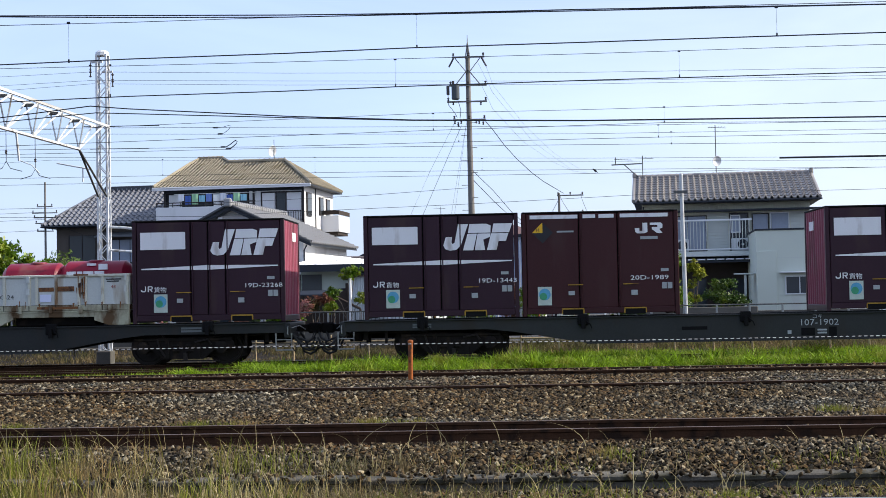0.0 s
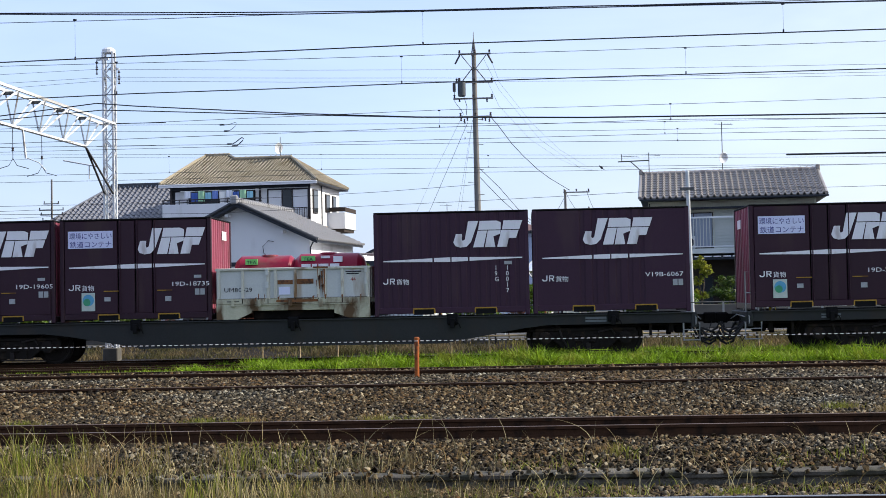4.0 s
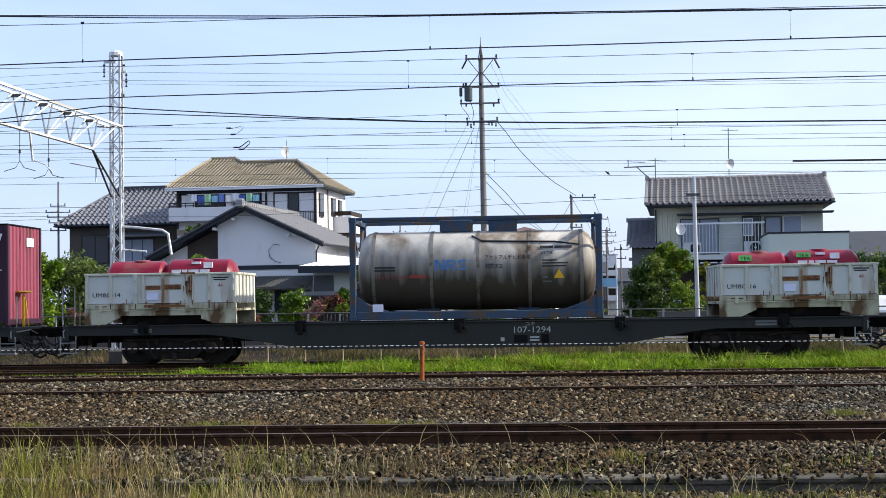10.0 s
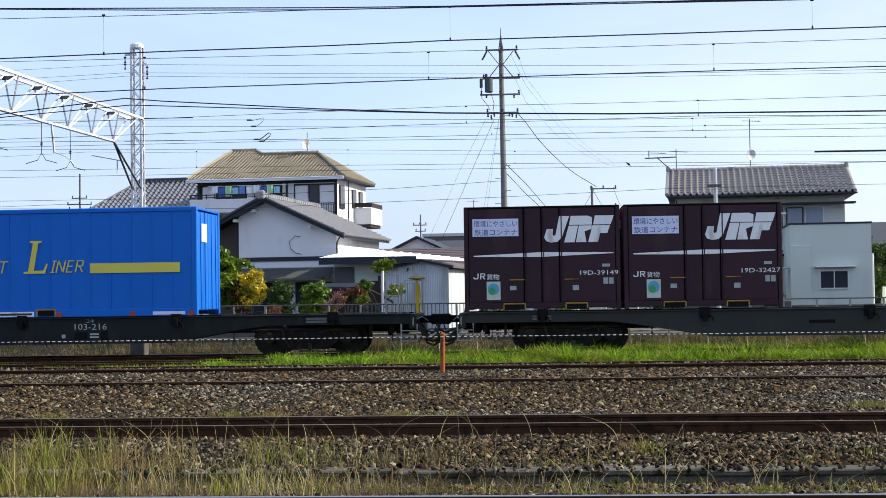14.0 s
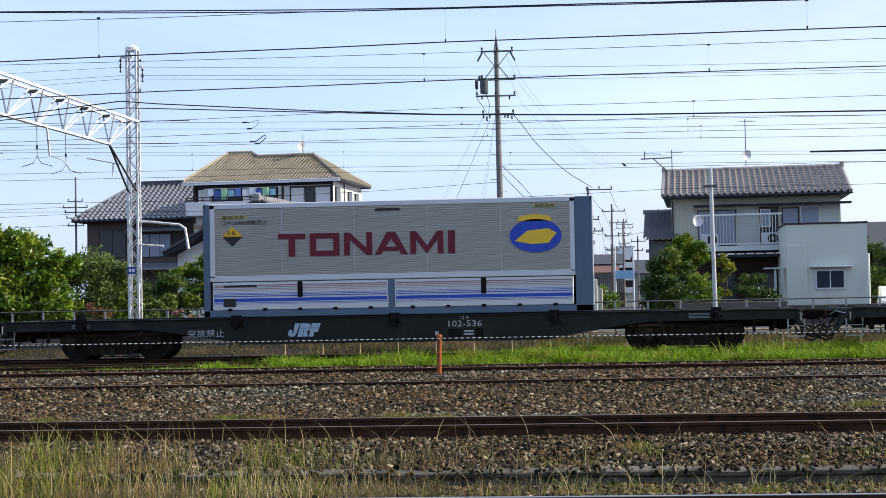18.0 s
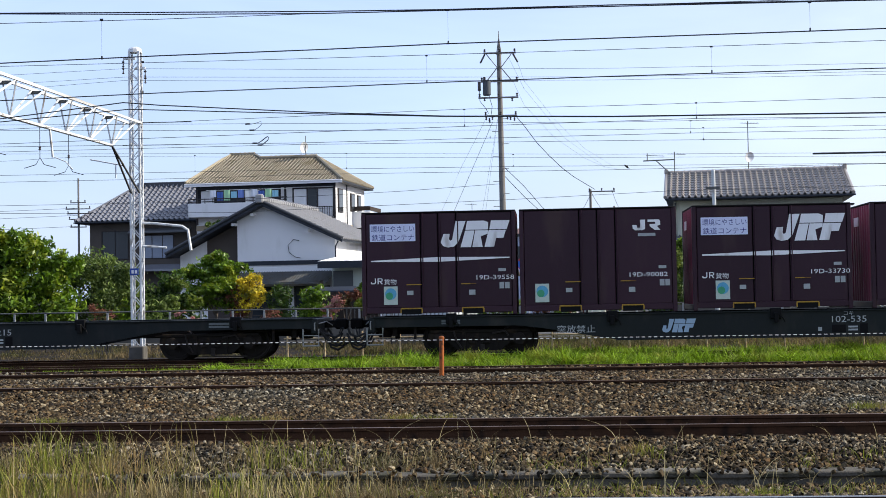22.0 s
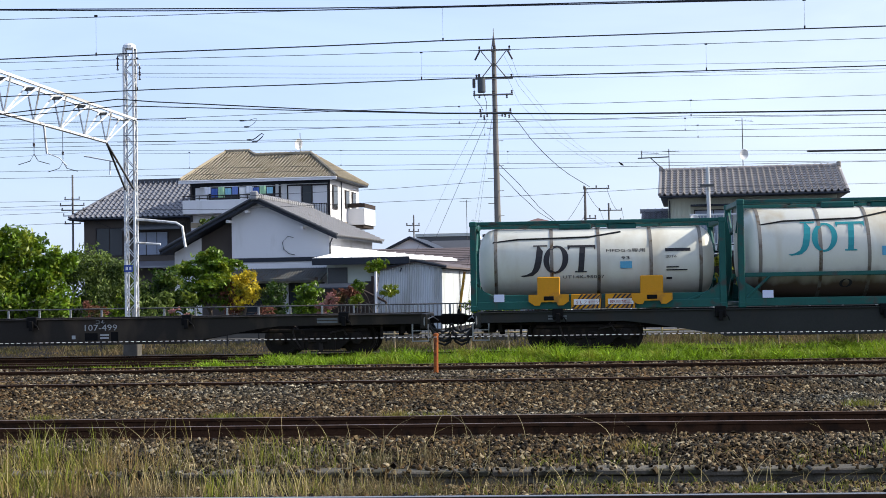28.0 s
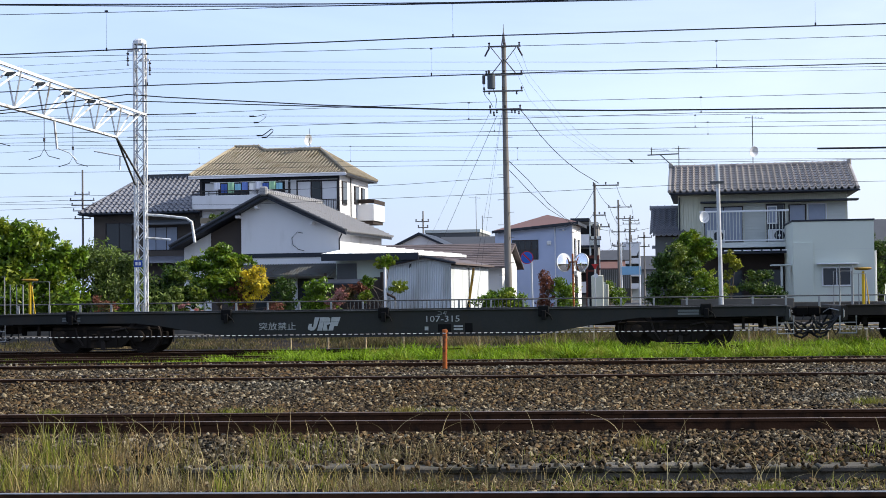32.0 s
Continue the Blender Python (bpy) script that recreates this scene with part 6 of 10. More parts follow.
def clumped(rng, n, x0, x1, y0, y1, scale, bias):
    """Points that gather in patches."""
    x, y = rng.uniform(x0, x1, n), rng.uniform(y0, y1, n)
    k = np.sin(x * scale + 1.3 * np.sin(y * scale * 1.7)) * .5 + np.sin(y * scale * 2.1 + x * scale * .6 + 2) * .3 + np.sin(x * scale * 3.7 + y) * .3
    keep = k + rng.normal(0, .35, n) > bias
    return x[keep], y[keep]


def grasses():
    rng = np.random.default_rng(5)
    x, y = clumped(rng, 100000, -8.5, 14, 31.0, 35.2, .9, -.5)
    blades("grass", "bright green short grass between the tracks", x, y, np.interp(x, (-8.5, -5, -2, 14), (.20, .40, .52, .52)) * (.55 + .40 * np.sin(x * 2.1 + 2 * np.sin(y * 1.9)) * np.sin(x * .9 + 1) + .22 * np.sin(x * 5.3 + y * 4)).clip(.2, 1.1), .030, 1.7, M_GRASS, 6)
    x, y = clumped(rng, 9000, -15, -6.5, 31.0, 34.6, 1.2, .1)
    blades("grass", "thin green grass among rusty rails", x, y, .14, .016, .5, M_GRASS, 7)
    x, y = clumped(rng, 22000, -16, 12, 37.4, 46, .7, -.1)
    blades("dry_grass", "dry straw coloured weeds behind the track", x, y, np.interp(x, (-16, -4, 2), (.09, .12, .22)) * (.7 + .5 * np.sin(x * 1.9 + y) * np.sin(x * .7)), .018, 1.2, M_DRYGRASS, 8)
    x, y = clumped(rng, 26000, -3, 13, 36.9, 41.5, .8, -.1)
    blades("grass", "bright green grass beyond the track", x, y, np.interp(x, (-3, 2, 13), (.15, .30, .30)), .024, 1.4, M_GRASS, 16)
    x, y = clumped(rng, 20000, -17, 13, 42.6, 45.7, .9, -.25)
    blades("weeds", "rank dull green and straw weeds along the roadside fence", x, y, np.interp(x, (-9, -6, -3), (.22, .34, .44)) * (.75 + .45 * np.sin(x * 1.3 + 1.2 * np.sin(y * 2)) * np.sin(x * .41 + 1)).clip(.3, 1.2), .024, 1.0, M_WEED, 18)
    x, y = clumped(rng, 6000, -1, 13, 41.5, 45.6, 1.1, .1)
    blades("dry_grass", "mixed weeds along the fence", x, y, .28, .02, 1.1, M_MIXGRASS, 17)
    x, y = clumped(rng, 15000, -6.6, -0.6, 11.2, 15.3, 2.3, .40)
    keep = rng.uniform(0, 1, len(x)) < np.interp(x, (-6.6, -3.5, -2.2, -.6), (1, .85, .25, .12))
    x, y = x[keep], y[keep]
    blades("tall_grass", "tall yellow green wild grass beside the cable trough", x, y, np.interp(x, (-6, -3.6, -2.8, -.5), (.46, .44, .32, .20)), .011, .60, M_MIXGRASS, 9, 4)
    x, y = clumped(rng, 15000, -6.6, -.2, 11.3, 15.2, 3.1, .15)
    blades("dry_grass", "short dry brown grass litter beside the trough", x, y, .20, .010, 1.2, M_DRYGRASS, 14, 3)
    x, y = clumped(rng, 6500, -6.6, .4, 11.3, 15.2, 1.9, .25)
    x, y = x[::3], y[::3]
    blades("dry_stalks", "upright straw stems among the wild grass", x, y, np.interp(x, (-6, -3, .4), (.42, .36, .20)), .008, .45, M_STRAW, 15, 4)
    x, y = clumped(rng, 5000, -1.2, 6.2, 11.3, 15.2, 2.6, .42)
    blades("tall_grass", "sparse yellow green weeds in the ballast", x, y, .20, .011, 1.1, M_MIXGRASS, 10, 4)
    x, y = rng.uniform(-5.8, 4.5, 900), rng.uniform(11.6, 16.2, 900)
    k = rng.uniform(0, 1, 900) < np.interp(x, (-5.6, -1, 4.5), (.6, .28, .12))
    blades("dry_stalks", "long dry seed stalks leaning over the ballast", x[k], y[k], .50, .008, 1.1, M_STRAW, 11, 6)
    tx, ty = [], []
    for cx, cy, n in ((-4.2, 18.8, 260), (-3.6, 18.7, 200), (-1.9, 18.9, 260), (-1.35, 18.6, 200), (4.35, 20.2, 260), (4.9, 19.6, 240), (5.35, 19.2, 200), (-6.6, 19.0, 200), (1.0, 15.3, 120), (1.75, 12.1, 240)):
        tx.append(rng.normal(cx, .13, n))
        ty.append(rng.normal(cy, .10, n))
    blades("weed_tufts", "small yellow green weed tufts in the ballast", np.concatenate(tx), np.concatenate(ty), .16, .010, .7, M_MIXGRASS, 12)


grasses()

# ---- rope, posts, fences behind ----
M_ORANGE = mat("rusty orange paint", (0.30, 0.085, 0.02), 0.7, 0, 0.35, 8, 40, 0.2, (0.10, 0.04, 0.02), 0.4, 9)
M_ROPE = mat("white rope strand", (0.62, 0.60, 0.57), 0.8, 0, 0.2, 9, 60, 0.1)


def rope_barrier():
    for k, (x, y) in enumerate(((-1.96, 27.0), (-14.5, 27.0), (10.5, 27.0))):
        post = thing("barrier_post", "rusty orange steel barrier post in the ballast", "post", "barrier posts")
        part("tube", Geo().tube([(x, y, -.12), (x + .01, y, .72)], .045, 12).mesh("tube", True), M_ORANGE, post)
        part("cap", Geo().lathe([(0, .052), (.03, .052), (.05, .03)], "z", (x + .01, y, .69), 12).mesh("cap", True), M_ORANGE, post)
    rope = thing("rope", "thin white and dark twisted rope between posts", "rope")
    pts = lambda x: .685 + .02 * (x + 14.5) * (x - 10.5) / 156 + (.03 if x < -1.96 else .03) * abs(x + 1.96) / 12 * -.6
    part("core", Geo().tube([(x, 26.95, pts(x)) for x in np.arange(-14.5, 10.6, .5)], .0045, 5), M_HOSE, rope)
    g = Geo()
    for x in np.arange(-12, 9, .11):
        g.tube([(x, 26.95, pts(x)), (x + .06, 26.95, pts(x + .06))], .0075, 5)
    tagged(part("strand", g, M_ROPE, rope, "white rope strands"), kind="stuff")


rope_barrier()
M_FENCE = mat("grey fence paint", (0.105, 0.11, 0.108), 0.6, 0.2, 0.3, 3, 30, 0.1, (0.10, 0.085, 0.07), 0.3, 4)


M_PALEPOST = mat("pale weathered fence post", (0.30, 0.31, 0.30), 0.6, 0.1, 0.3, 3, 30, 0.1)


def road_fence():
    root = thing("road_fence", "grey tubular roadside fence with posts", "fence")
    part("top_rail", Geo().tube([(-24, 45, 1.15), (16, 45, 1.13)], .022, 8), M_FENCE, root)
    part("lower_rail", Geo().tube([(-24, 45, .72), (16, 45, .70)], .022, 8), M_FENCE, root)
    post = cached("fpost", lambda: Geo().box(-.030, .030, -.03, .03, .70, 1.12, .008).mesh("post"))
    foot = cached("ffoot", lambda: Geo().box(-.022, .022, -.02, .02, -.1, .70).mesh("post_foot"))
    for k in range(40):
        part("post_foot", foot, M_HOSE, root).location = (-23.8 + k * 1.0, 45.0, 0)
        o = part("post", post, M_PALEPOST, root)
        o.location = (-23.8 + k * 1.0, 45.0, 0)
    bars = cached("fbar", lambda: Geo().box(-.012, .012, -.01, .01, .12, 1.12).mesh("bar"))
    for k in range(44):
        o = part("bar", bars, M_FENCE, root)
        o.location = (-6.2 + k * .125, 45.02, 0)
    low = thing("low_pipe_fence", "low white pipe fence with reddish posts beside the track", "fence")
    M_CREAMPIPE = mat("faded cream pipe paint", (0.42, 0.33, 0.19), .7, 0, .3, 4, 30, .1, (.2, .12, .06), .35, 5)
    part("pipe", Geo().tube([(-7.5, 41.2, .33), (13, 41.2, .33)], .026, 8), M_CREAMPIPE, low)
    for k in range(19):
        part("post", cached("lpost", lambda: Geo().tube([(0, 0, -.25), (0, 0, .52)], .028, 8).mesh("post")), M_CREAMPIPE, low).location = (-7.4 + k * 1.08, 41.2, 0)
    tagged(part("road", Geo().box(-300, 300, 46.2, 57.5, -.3, .0), M_ASPHALT), "grey asphalt road along the railway", "road", "", "structure")
    tagged(part("kerb", Geo().box(-300, 300, 45.9, 46.2, -.3, .12, .02), M_CONC), "concrete kerb of the road", "kerb", "", "structure")
    st = part("side_street", Geo().box(-2.4, 2.4, 0, 260, -.3, .012), M_ASPHALT)
    st.matrix_basis = pose(4.0, 57.5, 0, 0, 0, -2.6)
    tagged(st, "narrow grey asphalt street between houses", "road", "", "structure")


road_fence()


# ---- masts, poles and wires ----
M_GALV = mat("white painted lattice steel", (0.62, 0.64, 0.65), 0.55, 0.2, 0.2, 3, 30, 0.08, (0.36, 0.34, 0.31), 0.25, 4)
M_POLE = mat("grey concrete pole", (0.17, 0.16, 0.148), 0.85, 0, 0.25, 2, 40, 0.2, (0.20, 0.19, 0.18), 0.3, 2, 3)
M_WIRE = mat("dark overhead wire", (0.035, 0.037, 0.042), 0.6, 0.3, 0.2, 4, 30, 0)
M_INSUL = mat("brown insulator", (0.06, 0.05, 0.05), 0.35, 0, 0.2, 4, 30, 0)


def strut(g, a, b, r=.022):
    g.tube([a, b], r, 4)


def catenary_mast():
    root = thing("catenary_mast", "white lattice steel catenary mast with a portal beam", "railway mast")
    mx, my, w = -11.97, 42.0, .14
    for sx in (-1, 1):
        for sy in (-1, 1):
            part("leg", Geo().box(mx + sx * w - .028, mx + sx * w + .028, my + sy * w - .028, my + sy * w + .028, -.2, 8.85), M_GALV, root)
    for face in range(4):
        g = Geo()
        z, k = 0.0, 0
        while z < 8.5:
            a, b = (-w, w) if k % 2 else (w, -w)
            g = Geo()
            if face < 2:
                y = my + (-w if face == 0 else w)
                strut(g, (mx + a, y, z), (mx + b, y, z + .33), .016)
            else:
                x = mx + (-w if face == 2 else w)
                strut(g, (x, my + a, z), (x, my + b, z + .33), .016)
            part("lacing", g, M_GALV, root)
            z += .33
            k += 1
    part("cap", Geo().lathe([(0, .2), (.1, .2), (.16, .12)], "z", (mx, my, 8.82), 12), M_GALV, root)
    part("footing", Geo().box(mx - .22, mx + .22, my - .22, my + .22, -.5, .16, .03), M_CONC, root)
    for z, x0, x1 in ((8.62, -.36, 0), (8.32, 0, .30)):
        part("wire_bracket", Geo().box(mx + x0, mx + x1, my - .04, my + .04, z, z + .06), M_GALV, root)
        for q in (0, 1):
            xx = mx + (x0 if x0 < 0 else x1)
            part("insulator", Geo().lathe([(0, .012), (.02, .045), (.04, .02), (.12, .012), (.16, .05), (.18, .02), (.22, .01)], "z", (xx, my, z - .22 - q * .2), 10), M_INSUL, root)
    # three-chord beam towards the near tracks: two upper chords and one below, tied by pairs of posts and diagonals
    def top_z(y):
        return 6.73 - .0185 * (my - y)

    def low_z(y):
        return 5.87 - .0185 * (my - y)
    y1, b = 8.6, .17
    for sx in (-1, 1):
        part("chord", Geo().box(mx + sx * b - .028, mx + sx * b + .028, -.5, .5, -.034, .034), M_GALV, root).matrix_basis = pose(0, (my + y1) / 2, top_z((my + y1) / 2), math.degrees(math.atan(.0185))) @ Matrix.Diagonal((1, my - y1, 1, 1))
        part("knee_brace", Geo().tube([(mx, my - 2.4, low_z(my - 2.4)), (mx + sx * .13, my - .05, 4.62)], .03, 6), M_FENCE, root)
    part("chord", Geo().tube([(mx, 39.58, low_z(39.58)), (mx, y1, low_z(y1))], .045, 6), M_GALV, root)
    for k in range(17):
        y = 39.58 - 1.93 * k
        for sx in (-1, 1):
            part("post", Geo().tube([(mx, y, low_z(y)), (mx + sx * b, y, top_z(y))], .022, 5), M_LIGHTMETAL, root)
            part("diagonal", Geo().tube([(mx, y, low_z(y)), (mx + sx * b, min(my, y + 1.93), top_z(y + 1.93))], .024, 5), M_GALV, root)
        part("cross_tie", Geo().box(mx - b - .06, mx + b * .2, y - .05, y + .05, top_z(y) - .11, top_z(y) - .035), M_FENCE, root)
    # bracket arm over the far track
    part("pipe_arm", Geo().tube([(mx + .15, my, 3.78), (mx + .5, my, 3.76), (-10.62, my, 3.66), (-10.45, my, 3.55), (-10.36, my, 2.94)], .042, 8).mesh("pipe_arm", True), M_GALV, root)
    part("pipe_arm", Geo().tube([(mx + .15, my, 3.10), (-11.1, my, 3.04)], .035, 8), M_GALV, root)
    part("number_plate", Geo().box(mx - .17, mx + .09, my - .21, my - .19, 2.24, 2.44), mat("blue plate", (0.03, 0.07, 0.30), .5, 0, .1), root)
    part("plate_text", Geo().box(mx - .12, mx - .05, my - .215, my - .211, 2.29, 2.39).box(mx - .02, mx + .05, my - .215, my - .211, 2.29, 2.39), M_WHITE, root)
    # far mast of the portal, beside the near track
    part("leg", Geo().box(mx - .2, mx + .2, 8.4, 8.8, -.4, 6.2, .02), M_GALV, root)
    for y, z0 in ((35.9, 5.75), (33.8, 5.72), (30.6, 5.66)):
        part("hanger", Geo().tube([(mx, y, z0), (mx, y, 4.95), (mx - .1, y, 4.78), (mx - .38, y, 4.70)], .009, 5).tube([(mx, y, 4.95), (mx + .1, y, 4.78), (mx + .38, y, 4.70)], .009, 5), M_WIRE, root)
        part("insulator", Geo().lathe([(0, .01), (.02, .035), (.05, .02), (.07, .035), (.10, .01)], "z", (mx, y, 5.12), 10), M_INSUL, root)
    part("drop_arm", Geo().tube([(mx, 34.5, 5.75), (mx + .02, 34.65, 5.03)], .03, 6).tube([(mx, 34.65, 5.06), (mx + .34, 34.65, 4.92), (mx + .52, 34.65, 4.72)], .012, 6), M_GALV, root)
    part("drop_arm", Geo().tube([(mx + .05, 40.6, 5.35), (mx - .95, 40.6, 5.55)], .02, 6).tube([(mx - .2, 40.6, 5.38), (mx - .2, 40.6, 5.0)], .02, 6), M_GALV, root)


catenary_mast()


def wire(y, r, *pts):
    r = r if r < .008 else r * .70
    ob = tagged(part("overhead_wire", Geo().tube([(x, y, z) for x, z in pts], r, 5), M_WIRE), "thin dark overhead line along the railway", "wire", "overhead lines")
    return ob


wire(20.5, 0.013, (-19.81, 6.01), (-7.81, 5.71), (-3.17, 5.59), (-1.36, 5.56), (1.01, 5.55), (3.52, 5.52), (15.52, 5.39))
wire(20.5, 0.012, (-19.80, 6.12), (-7.81, 5.70), (-5.47, 5.62), (-3.17, 5.56), (1.01, 5.53), (3.52, 5.51), (15.52, 5.42))
wire(20.5, 0.00496, (-19.81, 5.62), (-7.81, 5.56), (-5.48, 5.55), (-3.17, 5.56), (-0.43, 5.55), (11.57, 5.52))
wire(20.5, 0.013, (-19.81, 4.76), (-7.82, 4.98), (-5.48, 5.02), (-3.18, 5.04), (-1.37, 5.07), (1.00, 5.08), (4.82, 5.10), (16.82, 5.16))
wire(25.5, 0.00496, (-21.72, 5.79), (-9.72, 5.77), (-4.37, 5.75), (1.24, 5.75), (5.99, 5.77), (17.99, 5.81))
wire(25.5, 0.014, (-21.72, 4.91), (-9.73, 5.15), (-6.82, 5.21), (-3.97, 5.23), (-1.65, 5.26), (1.23, 5.28), (5.97, 5.29), (17.97, 5.29))
wire(42, 0.00496, (-28.01, 7.93), (-16.02, 8.26), (-12.25, 8.36), (-6.53, 8.17), (2.03, 7.96), (9.84, 7.88), (21.84, 7.76))
wire(42, 0.00496, (-28.01, 7.60), (-16.02, 7.99), (-12.25, 8.11), (-6.53, 7.94), (2.02, 7.71), (9.84, 7.65), (21.84, 7.56))
wire(42, 0.00496, (-28.00, 7.22), (-16.02, 7.82), (-12.25, 8.01), (-6.53, 7.82), (2.02, 7.62), (9.83, 7.56), (21.83, 7.47))
wire(31, 0.018, (-23.76, 4.31), (-11.83, 5.54), (-9.11, 5.82), (-8.30, 5.74), (-4.83, 5.49), (-2.09, 5.34), (1.48, 5.24), (7.24, 5.17), (19.24, 5.03))
wire(31, 0.016, (-23.80, 4.61), (-11.83, 5.47), (-8.99, 5.67), (-4.83, 5.46), (-2.09, 5.33), (1.48, 5.23), (7.24, 5.16), (19.24, 5.02))
wire(30, 0.00496, (-23.45, 4.97), (-11.45, 5.18), (-5.15, 5.29), (-1.60, 5.35), (1.43, 5.34), (7.01, 5.36), (19.01, 5.41))
wire(30, 0.00558, (-23.45, 4.72), (-11.45, 4.87), (-5.16, 4.95), (-1.61, 4.99), (3.16, 5.03), (7.00, 4.96), (19.00, 4.74))
wire(36, 0.00496, (-25.73, 6.30), (-13.74, 6.03), (-6.18, 5.87), (1.71, 5.70), (8.40, 5.65), (20.40, 5.56))
wire(36, 0.00496, (-25.73, 6.20), (-13.74, 5.89), (-5.62, 5.68), (1.71, 5.51), (8.40, 5.45), (20.40, 5.33))
wire(36, 0.0062, (-25.74, 5.61), (-13.74, 5.47), (-6.19, 5.38), (-1.79, 5.38), (3.64, 5.38), (8.40, 5.34), (20.40, 5.23))
wire(36, 0.00558, (-25.74, 5.34), (-13.74, 5.34), (-6.19, 5.34), (1.70, 5.24), (8.39, 5.14), (20.39, 4.96))
wire(44, 0.00496, (-28.79, 6.40), (-16.79, 6.13), (-7.57, 5.92), (2.07, 5.66), (10.25, 5.51), (22.24, 5.29))
wire(44, 0.00434, (-28.79, 5.46), (-16.80, 5.90), (-14.11, 5.99), (-7.57, 5.80), (2.07, 5.56), (10.24, 5.41), (22.24, 5.19))
wire(44, 0.0062, (-28.80, 5.51), (-16.80, 5.46), (-10.74, 5.43), (-6.01, 5.41), (-1.00, 5.36), (10.24, 5.19), (22.24, 5.02))
wire(44, 0.0062, (-28.80, 5.28), (-16.80, 5.25), (-10.21, 5.23), (-7.58, 5.27), (2.06, 5.19), (10.24, 5.18), (22.24, 5.16))
wire(57.8, 0.012, (-33.77, 5.50), (-21.77, 5.46), (-13.93, 5.44), (-5.77, 5.68), (-1.70, 5.89))
wire(57.8, 0.012, (-33.77, 5.35), (-21.77, 5.14), (-12.56, 4.98), (-6.90, 5.12), (-1.76, 5.24), (4.85, 5.45), (13.24, 5.47), (25.24, 5.51))


def jumper(pts, r, y=36):
    o = thing("jumper_wire", "curled dark jumper wire clamped between two overhead lines", "wire", "jumper wires")
    part("loop", Geo().tube([(x, y, z) for x, z in pts], r, 6).mesh("loop", True), M_WIRE, o)
    for x, z in (pts[0], pts[-1]):
        part("clamp", Geo().box(x - .06, x + .06, y - .02, y + .02, z - .018, z + .018, .005), M_WIRE, o)


jumper(((-7.22, 5.40), (-7.14, 5.40), (-7.05, 5.45), (-6.96, 5.52), (-6.90, 5.56), (-6.86, 5.53), (-6.88, 5.48), (-6.95, 5.42), (-7.02, 5.36), (-7.09, 5.35)), .012)
jumper(((-7.40, 5.89), (-7.32, 5.88), (-7.21, 5.90), (-7.07, 5.94), (-7.03, 5.93), (-7.05, 5.86), (-7.13, 5.79), (-7.21, 5.74), (-7.29, 5.73)), .006)


def bird():
    b = thing("bird", "small black bird perched on an overhead line", "bird")
    x, y, z = 2.52, 44.0, 5.24
    part("body", Geo().lathe([(-.07, .008), (-.045, .024), (0, .034), (.04, .027), (.065, .008)], "x", (0, 0, 0), 10).mesh("body", True), M_BIRD, b).matrix_basis = pose(x, y, z + .03, 0, 40)
    part("head", Geo().lathe([(-.025, .004), (-.012, .02), (.008, .02), (.022, .005)], "x", (x - .055, y, z + .075), 8).mesh("head", True), M_BIRD, b)
    part("tail", Geo().box(0, .07, -.012, .012, -.005, .005), M_BIRD, b).matrix_basis = pose(x + .035, y, z, 0, 42)


M_BIRD = mat("black plumage", (0.012, 0.012, 0.014), 0.6, 0, 0.2, 8, 40, 0)
bird()


def dropper(x, y, z0, z1):
    o = thing("dropper", "short wire dropper with a clamp between two overhead lines", "wire clamp", "droppers")
    part("stem", Geo().tube([(x, y, z0), (x, y, z1)], .0018, 4), M_WIRE, o)
    part("clamp", Geo().box(x - .011, x + .011, y - .010, y + .010, z1 - .01, z1 + .04, .004), M_WIRE, o)
    part("clamp", Geo().box(x - .024, x + .024, y - .010, y + .010, z0 - .014, z0 + .014, .004), M_WIRE, o)


for x, y, z0, z1 in ((-1.31, 20.5, 5.55, 5.07), (-6.33, 20.5, 5.57, 5.0), (3.76, 20.5, 5.5, 5.1), (-2.02, 25.5, 5.74, 5.27), (2.97, 25.5, 5.75, 5.3), (-7.13, 25.5, 5.78, 5.22),
                     (-1.61, 30, 5.34, 4.99), (3.16, 30, 5.35, 5.03), (-1.3, 36, 5.78, 5.38), (3.64, 36, 5.68, 5.38), (3.95, 36, 5.5, 5.2), (-10.7, 44, 5.93, 5.43), (-6.0, 44, 5.88, 5.41), (-.9, 44, 5.72, 5.36)):
    dropper(x, y, z0, z1)
for y, x0, x1, z in ((44, 8.05, 12.0, 5.53), (44, -12.95, -11.12, 6.30), (42, -12.6, -10.3, 6.75)):
    o = tagged(part("line_tensioner", Geo().tube([(x0, y, z), (x1, y, z - .02)], .03 if x0 > 0 else .012, 8), M_WIRE), "thick dark insulated rod in an overhead line", "insulator rod", "overhead lines")


def utility_pole(name, x, y, top, r0, r1, arms, label, transformer=False, lean=0.0):
    root = thing(name, label, "utility pole", "utility poles")
    part("shaft", Geo().tube([(x + lean, y, -.1), (x, y, top)], r0, 14, r1).mesh("shaft", True), M_POLE, root)
    for z, a, b in arms:
        part("cross_arm", Geo().box(x + a, x + b, y - r1 - .08, y - r1 - .01, z - .03, z + .03), M_POLE, root)
        for u in np.linspace(a + .05, b - .05, 3):
            part("insulator", Geo().lathe([(0, .015), (.03, .05), (.06, .025), (.1, .05), (.13, .02)], "z", (x + u, y - r1 - .05, z + .04), 8), M_INSUL, root)
    return root


M_TRANSF = mat("dark grey transformer paint", (0.07, 0.08, 0.09), 0.5, 0, 0.2, 3, 30, 0.05)


